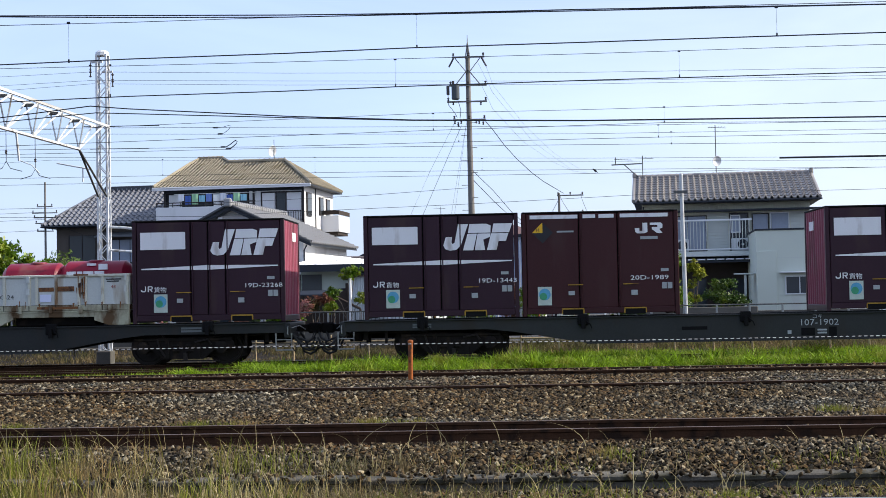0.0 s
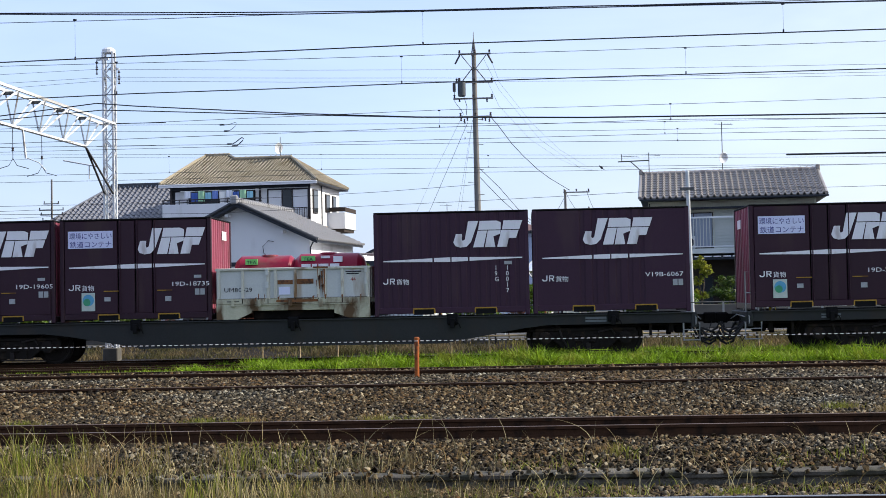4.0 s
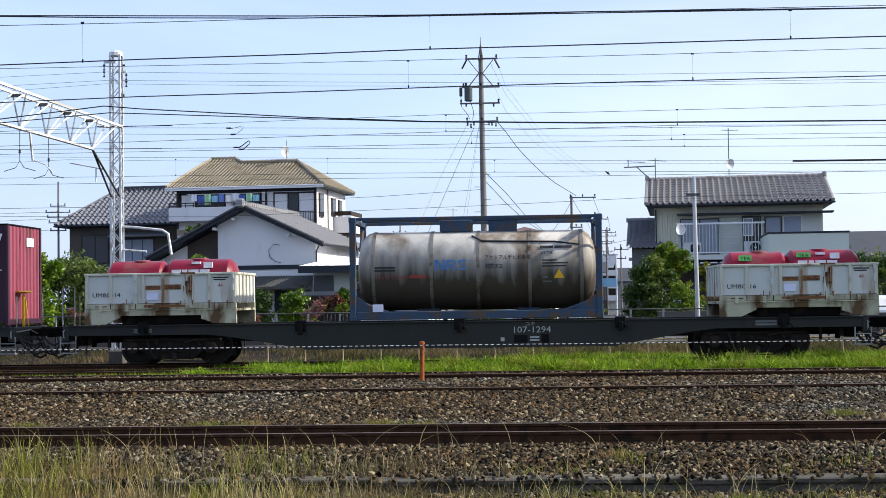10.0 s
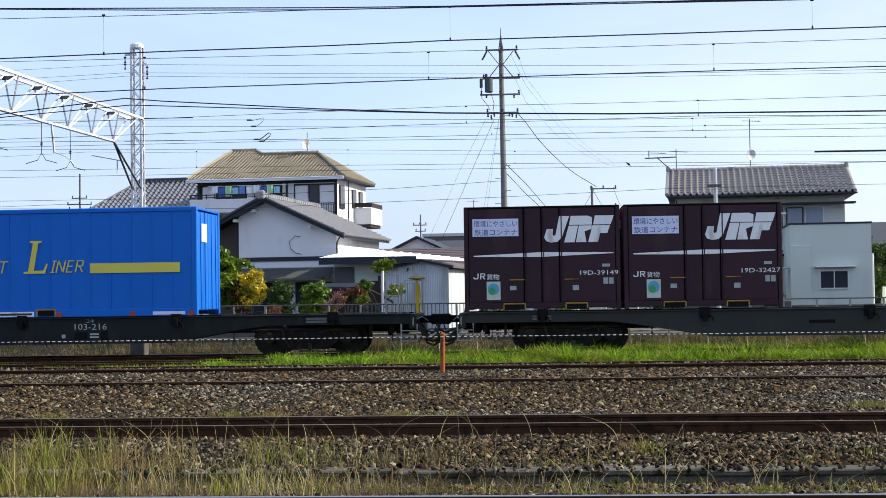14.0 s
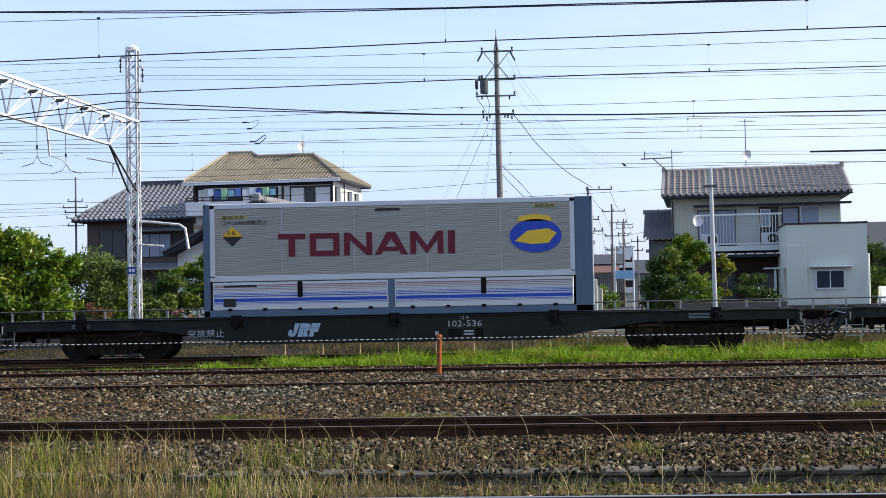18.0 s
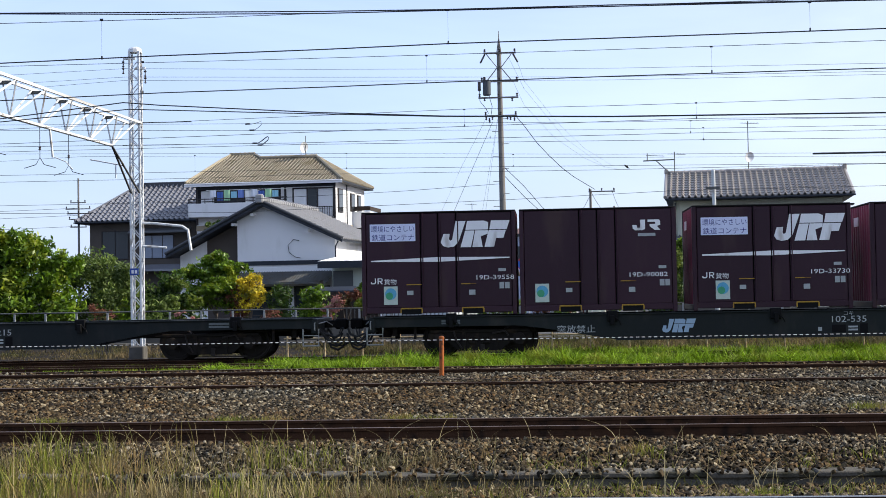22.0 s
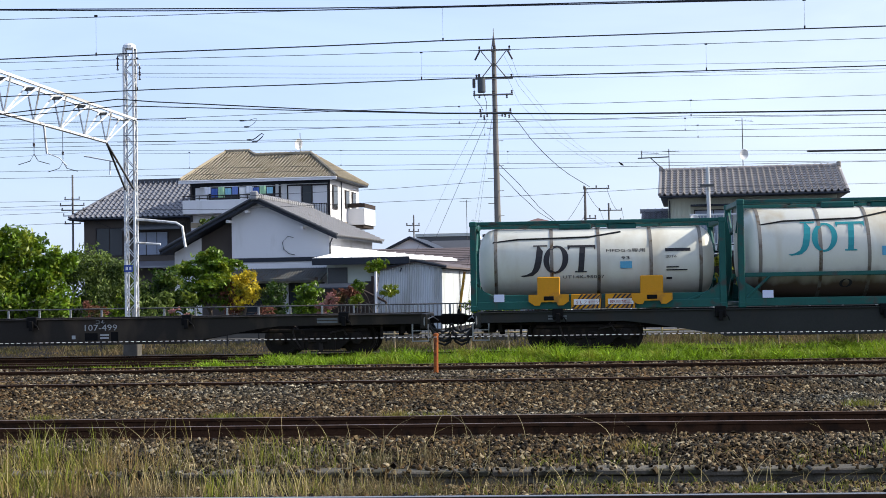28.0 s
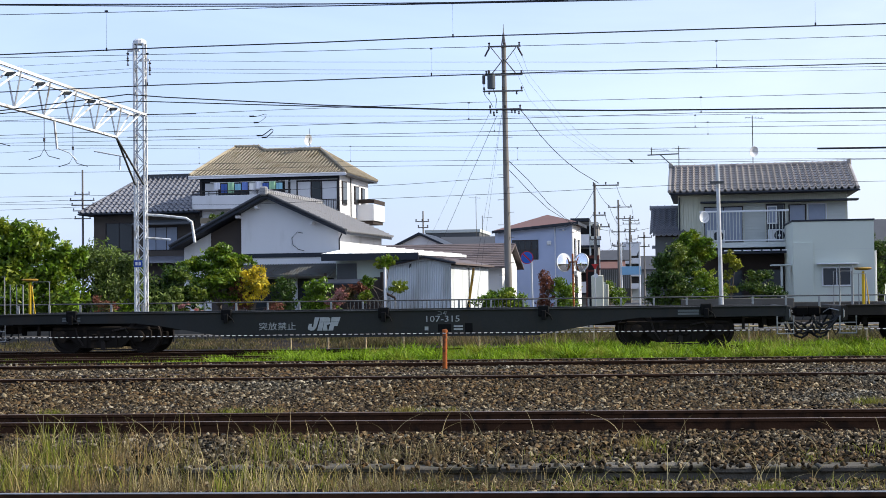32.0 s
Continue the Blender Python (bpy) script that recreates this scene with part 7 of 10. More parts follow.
def main_pole():
    x, y = -1.68, 58.0
    root = utility_pole("utility_pole", x, y, 11.2, .155, .09, ((11.14, -.62, .68), (10.0, -.75, .75), (9.35, -.85, .75), (8.62, -.62, .68)), "tall grey concrete utility pole with a transformer", lean=.07)
    part("top_rod", Geo().tube([(x, y, 11.15), (x, y, 12.05)], .035, 6, .01), M_POLE, root)
    part("top_brace", Geo().tube([(x - .09, y, 11.1), (x, y, 11.75)], .025, 5).tube([(x + .09, y, 11.1), (x, y, 11.75)], .025, 5), M_POLE, root)
    for sx in (-1, 1):
        part("arm_brace", Geo().tube([(x, y - .12, 10.65), (x + sx * .5, y - .12, 10.02)], .022, 5), M_POLE, root)
        part("arm_brace", Geo().tube([(x + sx * .03, y - .12, 10.5), (x + sx * .5, y - .12, 11.1)], .018, 5), M_POLE, root)
        part("string_insulator", Geo().tube([(x + sx * .56, y - .15, 11.1), (x + sx * .75, y - .15, 10.75)], .035, 6), M_INSUL, root)
    part("transformer", Geo().lathe([(0, .13), (.03, .16), (.58, .16), (.62, .12)], "z", (x - .50, y - .28, 9.42), 16).mesh("transformer", True), M_TRANSF, root, "dark grey round transformer can")
    part("cut_out", Geo().box(x - .86, x - .74, y - .35, y - .2, 9.62, 9.98, .02), M_INSUL, root)
    part("cut_out", Geo().box(x - .64, x - .54, y - .38, y - .24, 10.02, 10.16, .02), M_INSUL, root)
    part("lead_wire", Geo().tube([(x - .80, y - .3, 9.62), (x - .78, y - .3, 9.2), (x - .55, y - .3, 8.9), (x - .45, y - .3, 8.7)], .012, 5).tube([(x - .42, y - .3, 9.42), (x - .30, y - .3, 9.0), (x - .34, y - .3, 8.66)], .012, 5), M_WIRE, root)
    for dx, dz in ((-.55, 8.45), (-.42, 8.40), (-.30, 8.46), (.42, 8.44), (.58, 8.40), (.30, 8.46), (-.6, 9.22), (.5, 9.2)):
        part("hanging_insulator", Geo().lathe([(0, .02), (.03, .045), (.07, .02), (.10, .045), (.14, .015)], "z", (x + dx, y - .15, dz), 8), M_INSUL, root)
    g = Geo()
    for k in range(14):
        z = 2.0 + k * .5
        s = 1 if k % 2 else -1
        g.tube([(x, y - .1, z), (x + s * .32, y - .1, z)], .012, 5)
    tagged(part("step_bolts", g, M_POLE, root), kind="stuff")
    spans = (((x + .62, y, 11.12), (-.73, 62.3, 10.62), (.75, 76.0, 10.87 - .42), (2.53, 88.0, 10.2), (4.78, 100.0, 10.13)),
             ((x + .4, y, 10.95), (-.75, 62.0, 10.27), (1.18, 78.2, 9.83), (3.99, 94.3, 9.6), (5.19, 100.0, 9.91)),
             ((x + .55, y, 10.0), (-.77, 62.7, 9.66), (.63, 76.7, 9.70), (2.59, 90.7, 9.87), (4.23, 100.0, 10.07)),
             ((x + .62, y, 8.62), (-.75, 60.1, 8.45), (-.27, 62.7, 8.03), (.25, 65.2, 7.69), (.91, 68.2, 7.34), (1.52, 70.8, 7.11), (2.63, 75.0, 6.8)),
             ((x + .1, y, 6.6), (-.84, 63.3, 6.17), (.02, 74.0, 5.75), (1.18, 84.7, 5.34), (1.73, 89.0, 5.28)),
             ((x + .1, y, 6.25), (-.85, 63.5, 5.74), (.02, 74.6, 5.5), (1.6, 89.0, 5.24)),
             ((x - .5, y, 8.7), (-2.42, 58, 8.21), (-3.3, 58, 6.55), (-4.08, 58, 4.88), (-5.2, 58, 2.6)))
    for k, pts in enumerate(spans):
        tagged(part("service_wire", Geo().tube(pts, .016 if k == 3 else .014 if k in (4, 5) else .005, 5).mesh("service_wire", True), M_WIRE), "thin sagging service wire from a pole", "wire", "service wires")
    guy = thing("guy_wire", "steel guy wire with a yellow black sleeve", "wire", "guy wires")
    for x1 in (-3.35, -3.05):
        part("strand", Geo().tube([(x - .1, y, 8.5), (x1, y, 0.0)], .005, 4), M_WIRE, guy)
    part("sleeve", Geo().tube([(-3.23, y, .75), (-3.0, y, 2.3)], .05, 6), M_YELLOW, guy, "yellow guy sleeve")
    part("sleeve", Geo().tube([(-3.27, y, .5), (-3.21, y, .95)], .055, 6), M_BLACK, guy)
    part("tie_wire", Geo().tube([(x - .3, y, 8.4), (-4.6, y + 6, 3.8)], .008, 4), M_WIRE, guy)


main_pole()
utility_pole("utility_pole", -29.4, 90, 9.3, .085, .055, ((7.75, -.5, .5), (7.35, -.8, .8), (7.05, -.7, .75), (6.7, -.6, .7), (6.2, -.5, .55)), "distant grey utility pole with cross arms")
for z0, z1, z2, x1 in ((7.4, 7.2, 7.55, -60), (6.95, 6.7, 7.0, -60), (6.25, 6.0, 6.3, -60), (6.9, 5.2, 4.6, -20.5)):
    tagged(part("service_wire", Geo().tube([(-29.4, 89.9, z0), ((-29.4 + x1) / 2, 89.9, z1 - .1), (x1, 89.9, z2)], .014, 4), M_WIRE), "thin sagging wire from a distant pole", "wire", "service wires")
utility_pole("utility_pole", 2.4, 75, 6.8, .085, .06, ((6.68, -.1, 1.25), (5.15, -.1, .55), (4.55, -.15, .75), (3.9, -.3, .3)), "grey concrete utility pole on the street corner")
utility_pole("utility_pole", 4.8, 100, 7.4, .085, .06, ((6.9, -.7, .9), (6.1, -.2, 1.0), (5.2, -.5, .5), (4.3, -.5, .3)), "slim grey utility pole down the street")
utility_pole("utility_pole", 7.2, 130, 7.6, .09, .06, ((7.0, -.6, .9), (6.3, -.5, .5), (5.3, -.3, .7)), "distant grey utility pole down the street")
utility_pole("utility_pole", 5.6, 118, 5.2, .08, .06, ((4.7, -.4, .6),), "short grey utility pole down the street")


def street_wires():
    for (xa, ya, za), (xb, yb, zb), sag in (((2.4, 75, 6.75), (4.8, 100, 6.95), .5), ((3.5, 75, 6.75), (5.7, 100, 6.95), .5), ((2.9, 75, 5.2), (4.9, 100, 5.25), .6), ((3.1, 75, 4.6), (4.5, 100, 4.35), .8), ((2.2, 75, 3.95), (4.4, 100, 4.3), .5),
                                            ((4.2, 100, 6.95), (6.7, 130, 7.05), .6), ((5.7, 100, 6.95), (8.0, 130, 7.05), .6), ((5.2, 100, 5.25), (7.6, 130, 5.3), .7), ((4.7, 100, 6.15), (5.5, 118, 4.75), .4), ((2.4, 75, 4.5), (6.4, 71, 4.9), .45), ((2.5, 75, 6.7), (.6, 90, 5.0), .5), ((2.3, 75, 5.2), (1.2, 92, 4.9), .3)):
        pts = [(xa + (xb - xa) * k / 12, ya + (yb - ya) * k / 12, za + (zb - za) * k / 12 - 4 * sag * (k / 12) * (1 - k / 12)) for k in range(13)]
        tagged(part("service_wire", Geo().tube(pts, .011, 4), M_WIRE), "thin sagging wire between street poles", "wire", "service wires")


street_wires()
utility_pole("utility_pole", -8.2, 95, 6.6, .06, .045, ((5.9, -.5, .4), (5.5, -.35, .35)), "distant grey utility pole above low roofs")


def lamp_post():
    x, y = 6.36, 55.0
    root = thing("street_pole", "slender pale steel street pole with a short dark bar", "pole")
    part("shaft", Geo().tube([(x + .07, y, -.05), (x, y, 5.98)], .085, 12, .07).mesh("shaft", True), M_LIGHTMETAL, root)
    part("bar", Geo().box(x - .3, x + .22, y - .13, y - .08, 5.28, 5.38), M_FENCE, root)
    part("cap", Geo().lathe([(0, .08), (.05, .07), (.09, .02)], "z", (x, y, 5.96), 12), M_LIGHTMETAL, root)


lamp_post()


def street_signs():
    M_SIGN = mat("traffic sign blue", (0.02, 0.10, 0.42), .4, 0, .1, 3, 30, 0)
    M_RIM = mat("traffic sign red", (0.45, 0.03, 0.03), .4, 0, .1, 3, 30, 0)
    M_MIRROR = mat("convex mirror", (0.85, 0.86, 0.88), .04, 1.0, .03, 3, 10, 0)
    s = thing("traffic_sign", "round blue and red no-parking sign on a pole", "road sign")
    x, y, z = -.81, 54.0, 2.6
    part("pole", Geo().tube([(x + .2, y + .05, -.05), (x + .16, y + .05, 2.75)], .035, 8), M_LIGHTMETAL, s)
    part("plate", Geo().lathe([(-.012, .24), (0, .24)], "y", (x, y, z), 24), M_RIM, s, "red rim")
    part("plate", Geo().lathe([(-.02, .212), (-.012, .212)], "y", (x, y, z), 24), M_SIGN, s, "blue face")
    o = part("slash", Geo().box(-.2, .2, -.026, -.02, -.025, .025), M_RIM, s)
    o.matrix_basis = pose(x, y, z, 0, 45)
    m = thing("traffic_mirror", "pair of round convex traffic mirrors on an orange pole", "traffic mirror")
    part("pole", Geo().tube([(.92, 55.1, -.05), (.90, 55.1, 2.75)], .04, 8), M_ORANGE, m)
    for cx, turn in ((.56, 40), (1.23, -44)):
        rim = part("rim", Geo().lathe([(-.03, .36), (.03, .35), (.06, .28)], "y", (0, 0, 0), 28).mesh("rim", True), M_LIGHTMETAL, m)
        rim.matrix_basis = pose(cx, 55.0, 2.41, -5, 0, turn)
        prof = [(-.12 + .09 * (k / 6) ** 2, .02 + .31 * k / 6) for k in range(7)]
        part("mirror_face", Geo().lathe(prof, "y", (0, 0, 0), 28).mesh("mirror_face", True), M_MIRROR, rim, "mirror glass")
    part("bracket", Geo().tube([(.54, 55.08, 2.43), (1.24, 55.08, 2.43)], .025, 6), M_ORANGE, m)


street_signs()


# ---- houses ----
M_WHITEWALL = mat("white render wall", (0.70, 0.70, 0.71), 0.85, 0, 0.1, 0.8, 40, 0.15, (0.58, 0.58, 0.57), 0.2, 1.0, 3)
M_CREAMWALL = mat("pale cream siding", (0.55, 0.56, 0.46), 0.8, 0, 0.1, 0.8, 40, 0.1, (0.50, 0.50, 0.43), 0.2, 1.0, 3)
M_GREENWALL = mat("pale green grey render", (0.54, 0.585, 0.52), 0.85, 0, 0.08, 0.6, 40, 0.15, (0.52, 0.54, 0.50), 0.15, 1.0, 3)
M_BLUEWALL = mat("pale blue siding", (0.36, 0.43, 0.60), 0.8, 0, 0.1, 0.8, 40, 0.1)
M_GREYWALL = mat("grey siding", (0.10, 0.105, 0.11), 0.8, 0, 0.2, 0.8, 40, 0.1)
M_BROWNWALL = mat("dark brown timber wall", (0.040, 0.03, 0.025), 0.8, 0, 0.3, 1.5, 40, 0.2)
M_DARKTRIM = mat("dark navy trim", (0.025, 0.03, 0.04), 0.5, 0, 0.2, 2, 30, 0.05)
M_TILEGREY = mat("silver grey roof tile", (0.27, 0.27, 0.275), 0.32, 0, 0.25, 1.5, 20, 0.1, (0.17, 0.165, 0.16), 0.3, 1.5, 1, 0.22)
M_TILEBROWN = mat("weathered brown grey roof tile", (0.275, 0.252, 0.232), 0.34, 0, 0.2, 1.5, 20, 0.1, (0.20, 0.17, 0.15), 0.25, 1.5, 1, 0.14, spec=0.4)
M_TILETAN = mat("tan roof tile", (0.28, 0.245, 0.18), 0.6, 0, 0.2, 1.0, 20, 0.1, (0.19, 0.16, 0.105), 0.3, 1.2, 1, 0.15)
M_TILEBLUE = mat("slate blue roof tile", (0.19, 0.195, 0.22), 0.25, 0, 0.25, 1.0, 20, 0.1, rand=0.2, spec=0.6)
M_TILEDARK = mat("dark verge tile", (0.06, 0.063, 0.07), 0.55, 0, 0.25, 1.5, 20, 0.1)
M_ROOFBROWN = mat("brown sheet roof", (0.12, 0.095, 0.09), 0.6, 0, 0.2, 0.8, 20, 0.1, (0.08, 0.065, 0.06), 0.25, 1)
M_ROOFRED = mat("dull red sheet roof", (0.17, 0.095, 0.08), 0.6, 0, 0.2, 0.8, 20, 0.1)
M_WHITEMETAL = mat("white metal roofing", (0.78, 0.79, 0.80), 0.4, 0, 0.1, 1, 20, 0.05, (0.6, 0.6, 0.58), 0.15, 2)
M_ALU = mat("white window frame", (0.62, 0.64, 0.66), 0.45, 0.1, 0.1, 3, 30, 0.03)
M_BRONZE = mat("dark bronze window frame", (0.035, 0.03, 0.03), 0.4, 0.4, 0.1, 3, 30, 0.03)
M_GLASS = mat("window glass", (0.035, 0.042, 0.05), 0.08, 0, 0.1, 0.7, 4, 0, spec=0.25)
M_CURTAIN = mat("curtained window glass", (0.24, 0.28, 0.36), 0.15, 0, 0.15, 2.5, 10, 0, spec=0.3)
M_SHED = mat("bluish white sheet wall", (0.50, 0.54, 0.57), 0.6, 0, 0.12, 0.8, 40, 0.1, (0.38, 0.40, 0.40), 0.25, 1.2, 4)
M_FARWALL = mat("weathered grey house wall", (0.26, 0.26, 0.255), 0.8, 0, 0.2, 0.8, 30, 0.1, (0.17, 0.165, 0.16), 0.3, 0.8, 3)
M_SHUTTER = mat("pale shutter", (0.50, 0.53, 0.50), 0.6, 0, 0.1, 2, 30, 0.05)
# near-black colour that stands in for the shade of interiors
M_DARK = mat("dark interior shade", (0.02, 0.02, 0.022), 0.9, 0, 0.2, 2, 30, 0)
M_LEAFDARK = mat("dark green foliage", (0.036, 0.076, 0.009), 0.45, 0, 0.3, 1.2, 6, 0, (0.14, 0.19, 0.02), 0.35, 1.2, 1, 0.55, True, 0.4, 0.3)
M_LEAF = mat("mid green foliage", (0.098, 0.175, 0.009), 0.45, 0, 0.3, 1.2, 6, 0, (0.21, 0.255, 0.015), 0.34, 1.2, 1, 0.6, True, 0.4, 0.32)
M_LEAFOLIVE = mat("olive green foliage", (0.125, 0.180, 0.035), 0.6, 0, 0.3, 1.2, 6, 0, (0.05, 0.08, 0.018), 0.4, 1.2, 1, 0.4, True, 0.4, 0.35)
M_LEAFYELGRN = mat("yellow green foliage", (0.24, 0.25, 0.020), 0.5, 0, 0.3, 1.2, 6, 0, (0.14, 0.18, 0.02), 0.38, 1.2, 1, 0.5, True, 0.4, 0.32)
M_LEAFYEL = mat("yellow blossom foliage", (0.64, 0.50, 0.03), 0.6, 0, 0.3, 2, 6, 0, (0.16, 0.17, 0.03), 0.3, 2, 1, 0.3, True, 0.3, 0.3)
M_LEAFRED = mat("red brown foliage", (0.17, 0.065, 0.04), 0.6, 0, 0.3, 2, 6, 0, (0.08, 0.09, 0.03), 0.3, 2, 1, 0.35, True, 0.3, 0.3)
M_PINK = mat("pink blossom", (0.46, 0.22, 0.20), 0.6, 0, 0.3, 2, 6, 0, (0.10, 0.14, 0.04), 0.4, 2, 1, 0.3, True, 0.3, 0.3)
M_BARK = mat("grey brown bark", (0.10, 0.082, 0.065), 0.95, 0, 0.4, 6, 30, 0.5)


def tile_slope(o, u, s, n, length, run_, a, b, pitch=.29, row=.27, lift=.05, wave=.045, sub=4, roll=0.0):
    """A slope of pantiles from the eave corner o: u along the eave, s up the slope, n its normal; a and b: how far the ridge starts in from either end."""
    o, u, s, n = Vector(o), Vector(u), Vector(s), Vector(n)
    cols, rows = max(1, round(length / pitch)), max(1, round(run_ / row))
    cw, rh = length / cols, run_ / rows
    V, F = [], []
    for r in range(rows):
        lo0, hi0 = a * r / rows, length - b * r / rows
        lo1, hi1 = a * (r + 1) / rows, length - b * (r + 1) / rows
        for c in range(cols):
            if (c + .9) * cw < lo1 or (c + .1) * cw > hi1:
                continue
            k = len(V)
            for vv, hh, lo, hi in ((r * rh - .03, lift, lo0, hi0), ((r + 1) * rh, 0.0, lo1, hi1)):
                for i in range(sub + 1):
                    uu = min(max((c + i / sub) * cw, lo), hi)
                    V.append(tuple(o + u * uu + s * vv + n * (hh + (roll * math.exp(-((i / sub - .5) / .17) ** 2) if roll else wave * math.cos(2 * math.pi * i / sub)))))
            for i in range(sub):
                F.append((k + i, k + i + 1, k + sub + 2 + i, k + sub + 1 + i))
            for i in range(sub + 1):
                V.append(tuple(Vector(V[k + i]) - n * (lift + .01)))
            m = len(V) - sub - 1
            for i in range(sub):
                F.append((m + i, m + i + 1, k + i + 1, k + i))
    g = Geo()
    g.v, g.f = V, F
    return g


def slope_frame(run_h, rise, facing):
    """Unit vectors of a slope: facing 'f' (towards -y), 'b' (+y), 'l' (-x), 'r' (+x)."""
    R = math.hypot(run_h, rise)
    c, s = run_h / R, rise / R
    return {"f": ((1, 0, 0), (0, c, s), (0, -s, c)), "b": ((-1, 0, 0), (0, -c, s), (0, s, c)),
            "r": ((0, 1, 0), (-c, 0, s), (s, 0, c)), "l": ((0, -1, 0), (c, 0, s), (-s, 0, c))}[facing] + (R,)


def window(parent, x0, x1, z0, z1, y, panes=2, frame=None, glass=None, name="window", label=""):
    frame, glass = frame or M_ALU, glass or M_GLASS
    t = .05
    g = Geo().box(x0, x1, y - .05, y + .02, z0, z0 + t).box(x0, x1, y - .05, y + .02, z1 - t, z1).box(x0, x0 + t, y - .05, y + .02, z0 + t, z1 - t).box(x1 - t, x1, y - .05, y + .02, z0 + t, z1 - t)
    w = part(name, g, frame, parent, label)
    for k in range(panes):
        a, b = x0 + t + (x1 - x0 - 2 * t) * k / panes, x0 + t + (x1 - x0 - 2 * t) * (k + 1) / panes
        part("pane", Geo().box(a + .015, b - .015, y - .03 + .012 * (k % 2), y - .015 + .012 * (k % 2), z0 + t, z1 - t), glass, w)
        if k:
            part("mullion", Geo().box(a - .02, a + .02, y - .045, y, z0 + t, z1 - t), frame, w)
    return w


def ridge_cap(p0, p1, r=.11):
    g = Geo()
    p0, p1 = Vector(p0), Vector(p1)
    n = max(2, int((p1 - p0).length / .3))
    g.tube([p0, p1], r, 8)
    for k in range(n + 1):
        q = p0 + (p1 - p0) * (k / n)
        d = (p1 - p0).normalized() * .03
        g.tube([q - d, q + d], r * 1.18, 8)
    return g


def siding(x0, x1, z0, z1, y, step=.14, vertical=False, d=.012):
    if vertical:
        n = max(1, int((x1 - x0) / step))
        st = (x1 - x0) / n
        poly = [(x1, y + .01), (x0, y + .01)]
        for q in range(n):
            a = x0 + q * st
            poly += [(a, y), (a + st * .04, y - d), (a + st * .86, y - d), (a + st * .9, y)]
        return Geo().prism(poly + [(x1, y)], "z", z0, z1)
    n = max(1, int((z1 - z0) / step))
    st = (z1 - z0) / n
    poly = [(y + .01, z1), (y + .01, z0)]
    for q in range(n):
        poly += [(y - d, z0 + q * st), (y - d * .3, z0 + (q + .97) * st), (y, z0 + (q + .97) * st)]
    return Geo().prism(poly, "x", x0, x1)


def green_house():
    """The two-storey house with a balcony, a tiled roof and a flat-roofed annex."""
    root = thing("house", "two-storey pale cream house with tiled roof and balcony", "house", "houses", at=pose(6.2, 70, 0, 0, 0, -6))
    L, D = 7.85, 6.6
    part("wall", Geo().box(0, L, .12, D, 0, 6.0), M_CREAMWALL, root)
    part("siding", siding(.02, L - .02, 5.42, 5.95, .12, .11, True, .02), M_CREAMWALL, root)
    part("siding", siding(.02, 1.1, 3.4, 5.42, .12, .11, True, .02), M_CREAMWALL, root)
    rise, rh = 1.42, 3.9
    u, s, n, R = slope_frame(rh, rise, "f")
    roof = part("roof", Geo().prism([(-.75, 5.85), (rh - .75, 5.85 + rise), (2 * rh - .75, 5.85), (2 * rh - .75, 5.78), (-.75, 5.78)], "x", -.35, L + .42), M_DARKTRIM, root)
    tl = cached("tile", lambda: tile_slope((-.15, -.02, 0), (1, 0, 0), (0, 1, 0), (0, 0, 1), .30, .42, 0, 0, .30, .42, .045, .068, 8, .135).mesh("tile"))
    o0, uu, ss, nn = Vector((-.30, -.80, 5.89)), Vector(u), Vector(s), Vector(n)
    m = Matrix((uu, ss, nn)).transposed().to_4x4()
    cols, rows = 29, 10
    for r in range(rows):
        for c in range(cols):
            t = part("roof_tile", tl, M_TILEBROWN, roof)
            p = o0 + uu * ((c + .5) * (L + .72) / cols) + ss * (r * (R + .05) / rows)
            t.matrix_basis = Matrix.Translation(p) @ m
    u, s, n, R = slope_frame(rh, rise, "b")
    part("tile_field", tile_slope((L + .42, 2 * rh - .75, 5.87), u, s, n, L + .77, R, 0, 0), M_TILEBROWN, roof)
    zr = 5.87 + rise + .08
    part("ridge", ridge_cap((-.4, rh - .75, zr), (L + .47, rh - .75, zr), .13), M_TILEBROWN, roof, "ridge of round tiles")
    part("ridge", Geo().box(-.35, L + .42, rh - .9, rh - .6, zr - .2, zr), M_TILEBROWN, roof)
    for e in (-.38, L + .40):
        part("verge", Geo().tube([(e, -.8, 5.93), (e, rh - .75, zr - .05)], .09, 8), M_TILEBROWN, roof)
        part("ridge_end", Geo().box(e - .1, e + .1, rh - .95, rh - .55, zr - .05, zr + .22, .05), M_TILEBROWN, roof)
    part("eave_gutter", Geo().box(-.4, L + .5, -.92, -.80, 5.78, 5.86, .02), M_DARKTRIM, root)
    part("downpipe", Geo().tube([(.06, .02, 5.7), (.06, .02, .1)], .035, 6), M_DARKTRIM, root)
    part("canopy", Geo().box(1.05, 8.3, -.65, .12, 5.36, 5.44, .015), M_DARKTRIM, root, "thin dark canopy")
    window(root, 1.2, 3.05, 3.5, 5.22, .1, 2, M_BRONZE, M_CURTAIN)
    part("shutter_panel", siding(3.1, 4.05, 3.5, 5.3, .12), M_SHUTTER, root)
    window(root, 4.1, 5.0, 3.5, 5.3, .1, 2, M_BRONZE)
    window(root, 4.15, 4.62, 4.35, 5.2, .06, 1, M_ALU, M_CURTAIN)
    window(root, 5.15, 5.95, 3.9, 5.25, .1, 1, M_BRONZE, M_CURTAIN)
    window(root, 6.0, 6.9, 4.3, 5.28, .1, 1, M_ALU, M_CURTAIN)
    part("shutter_panel", siding(6.95, 7.75, 3.9, 5.3, .12), M_SHUTTER, root)
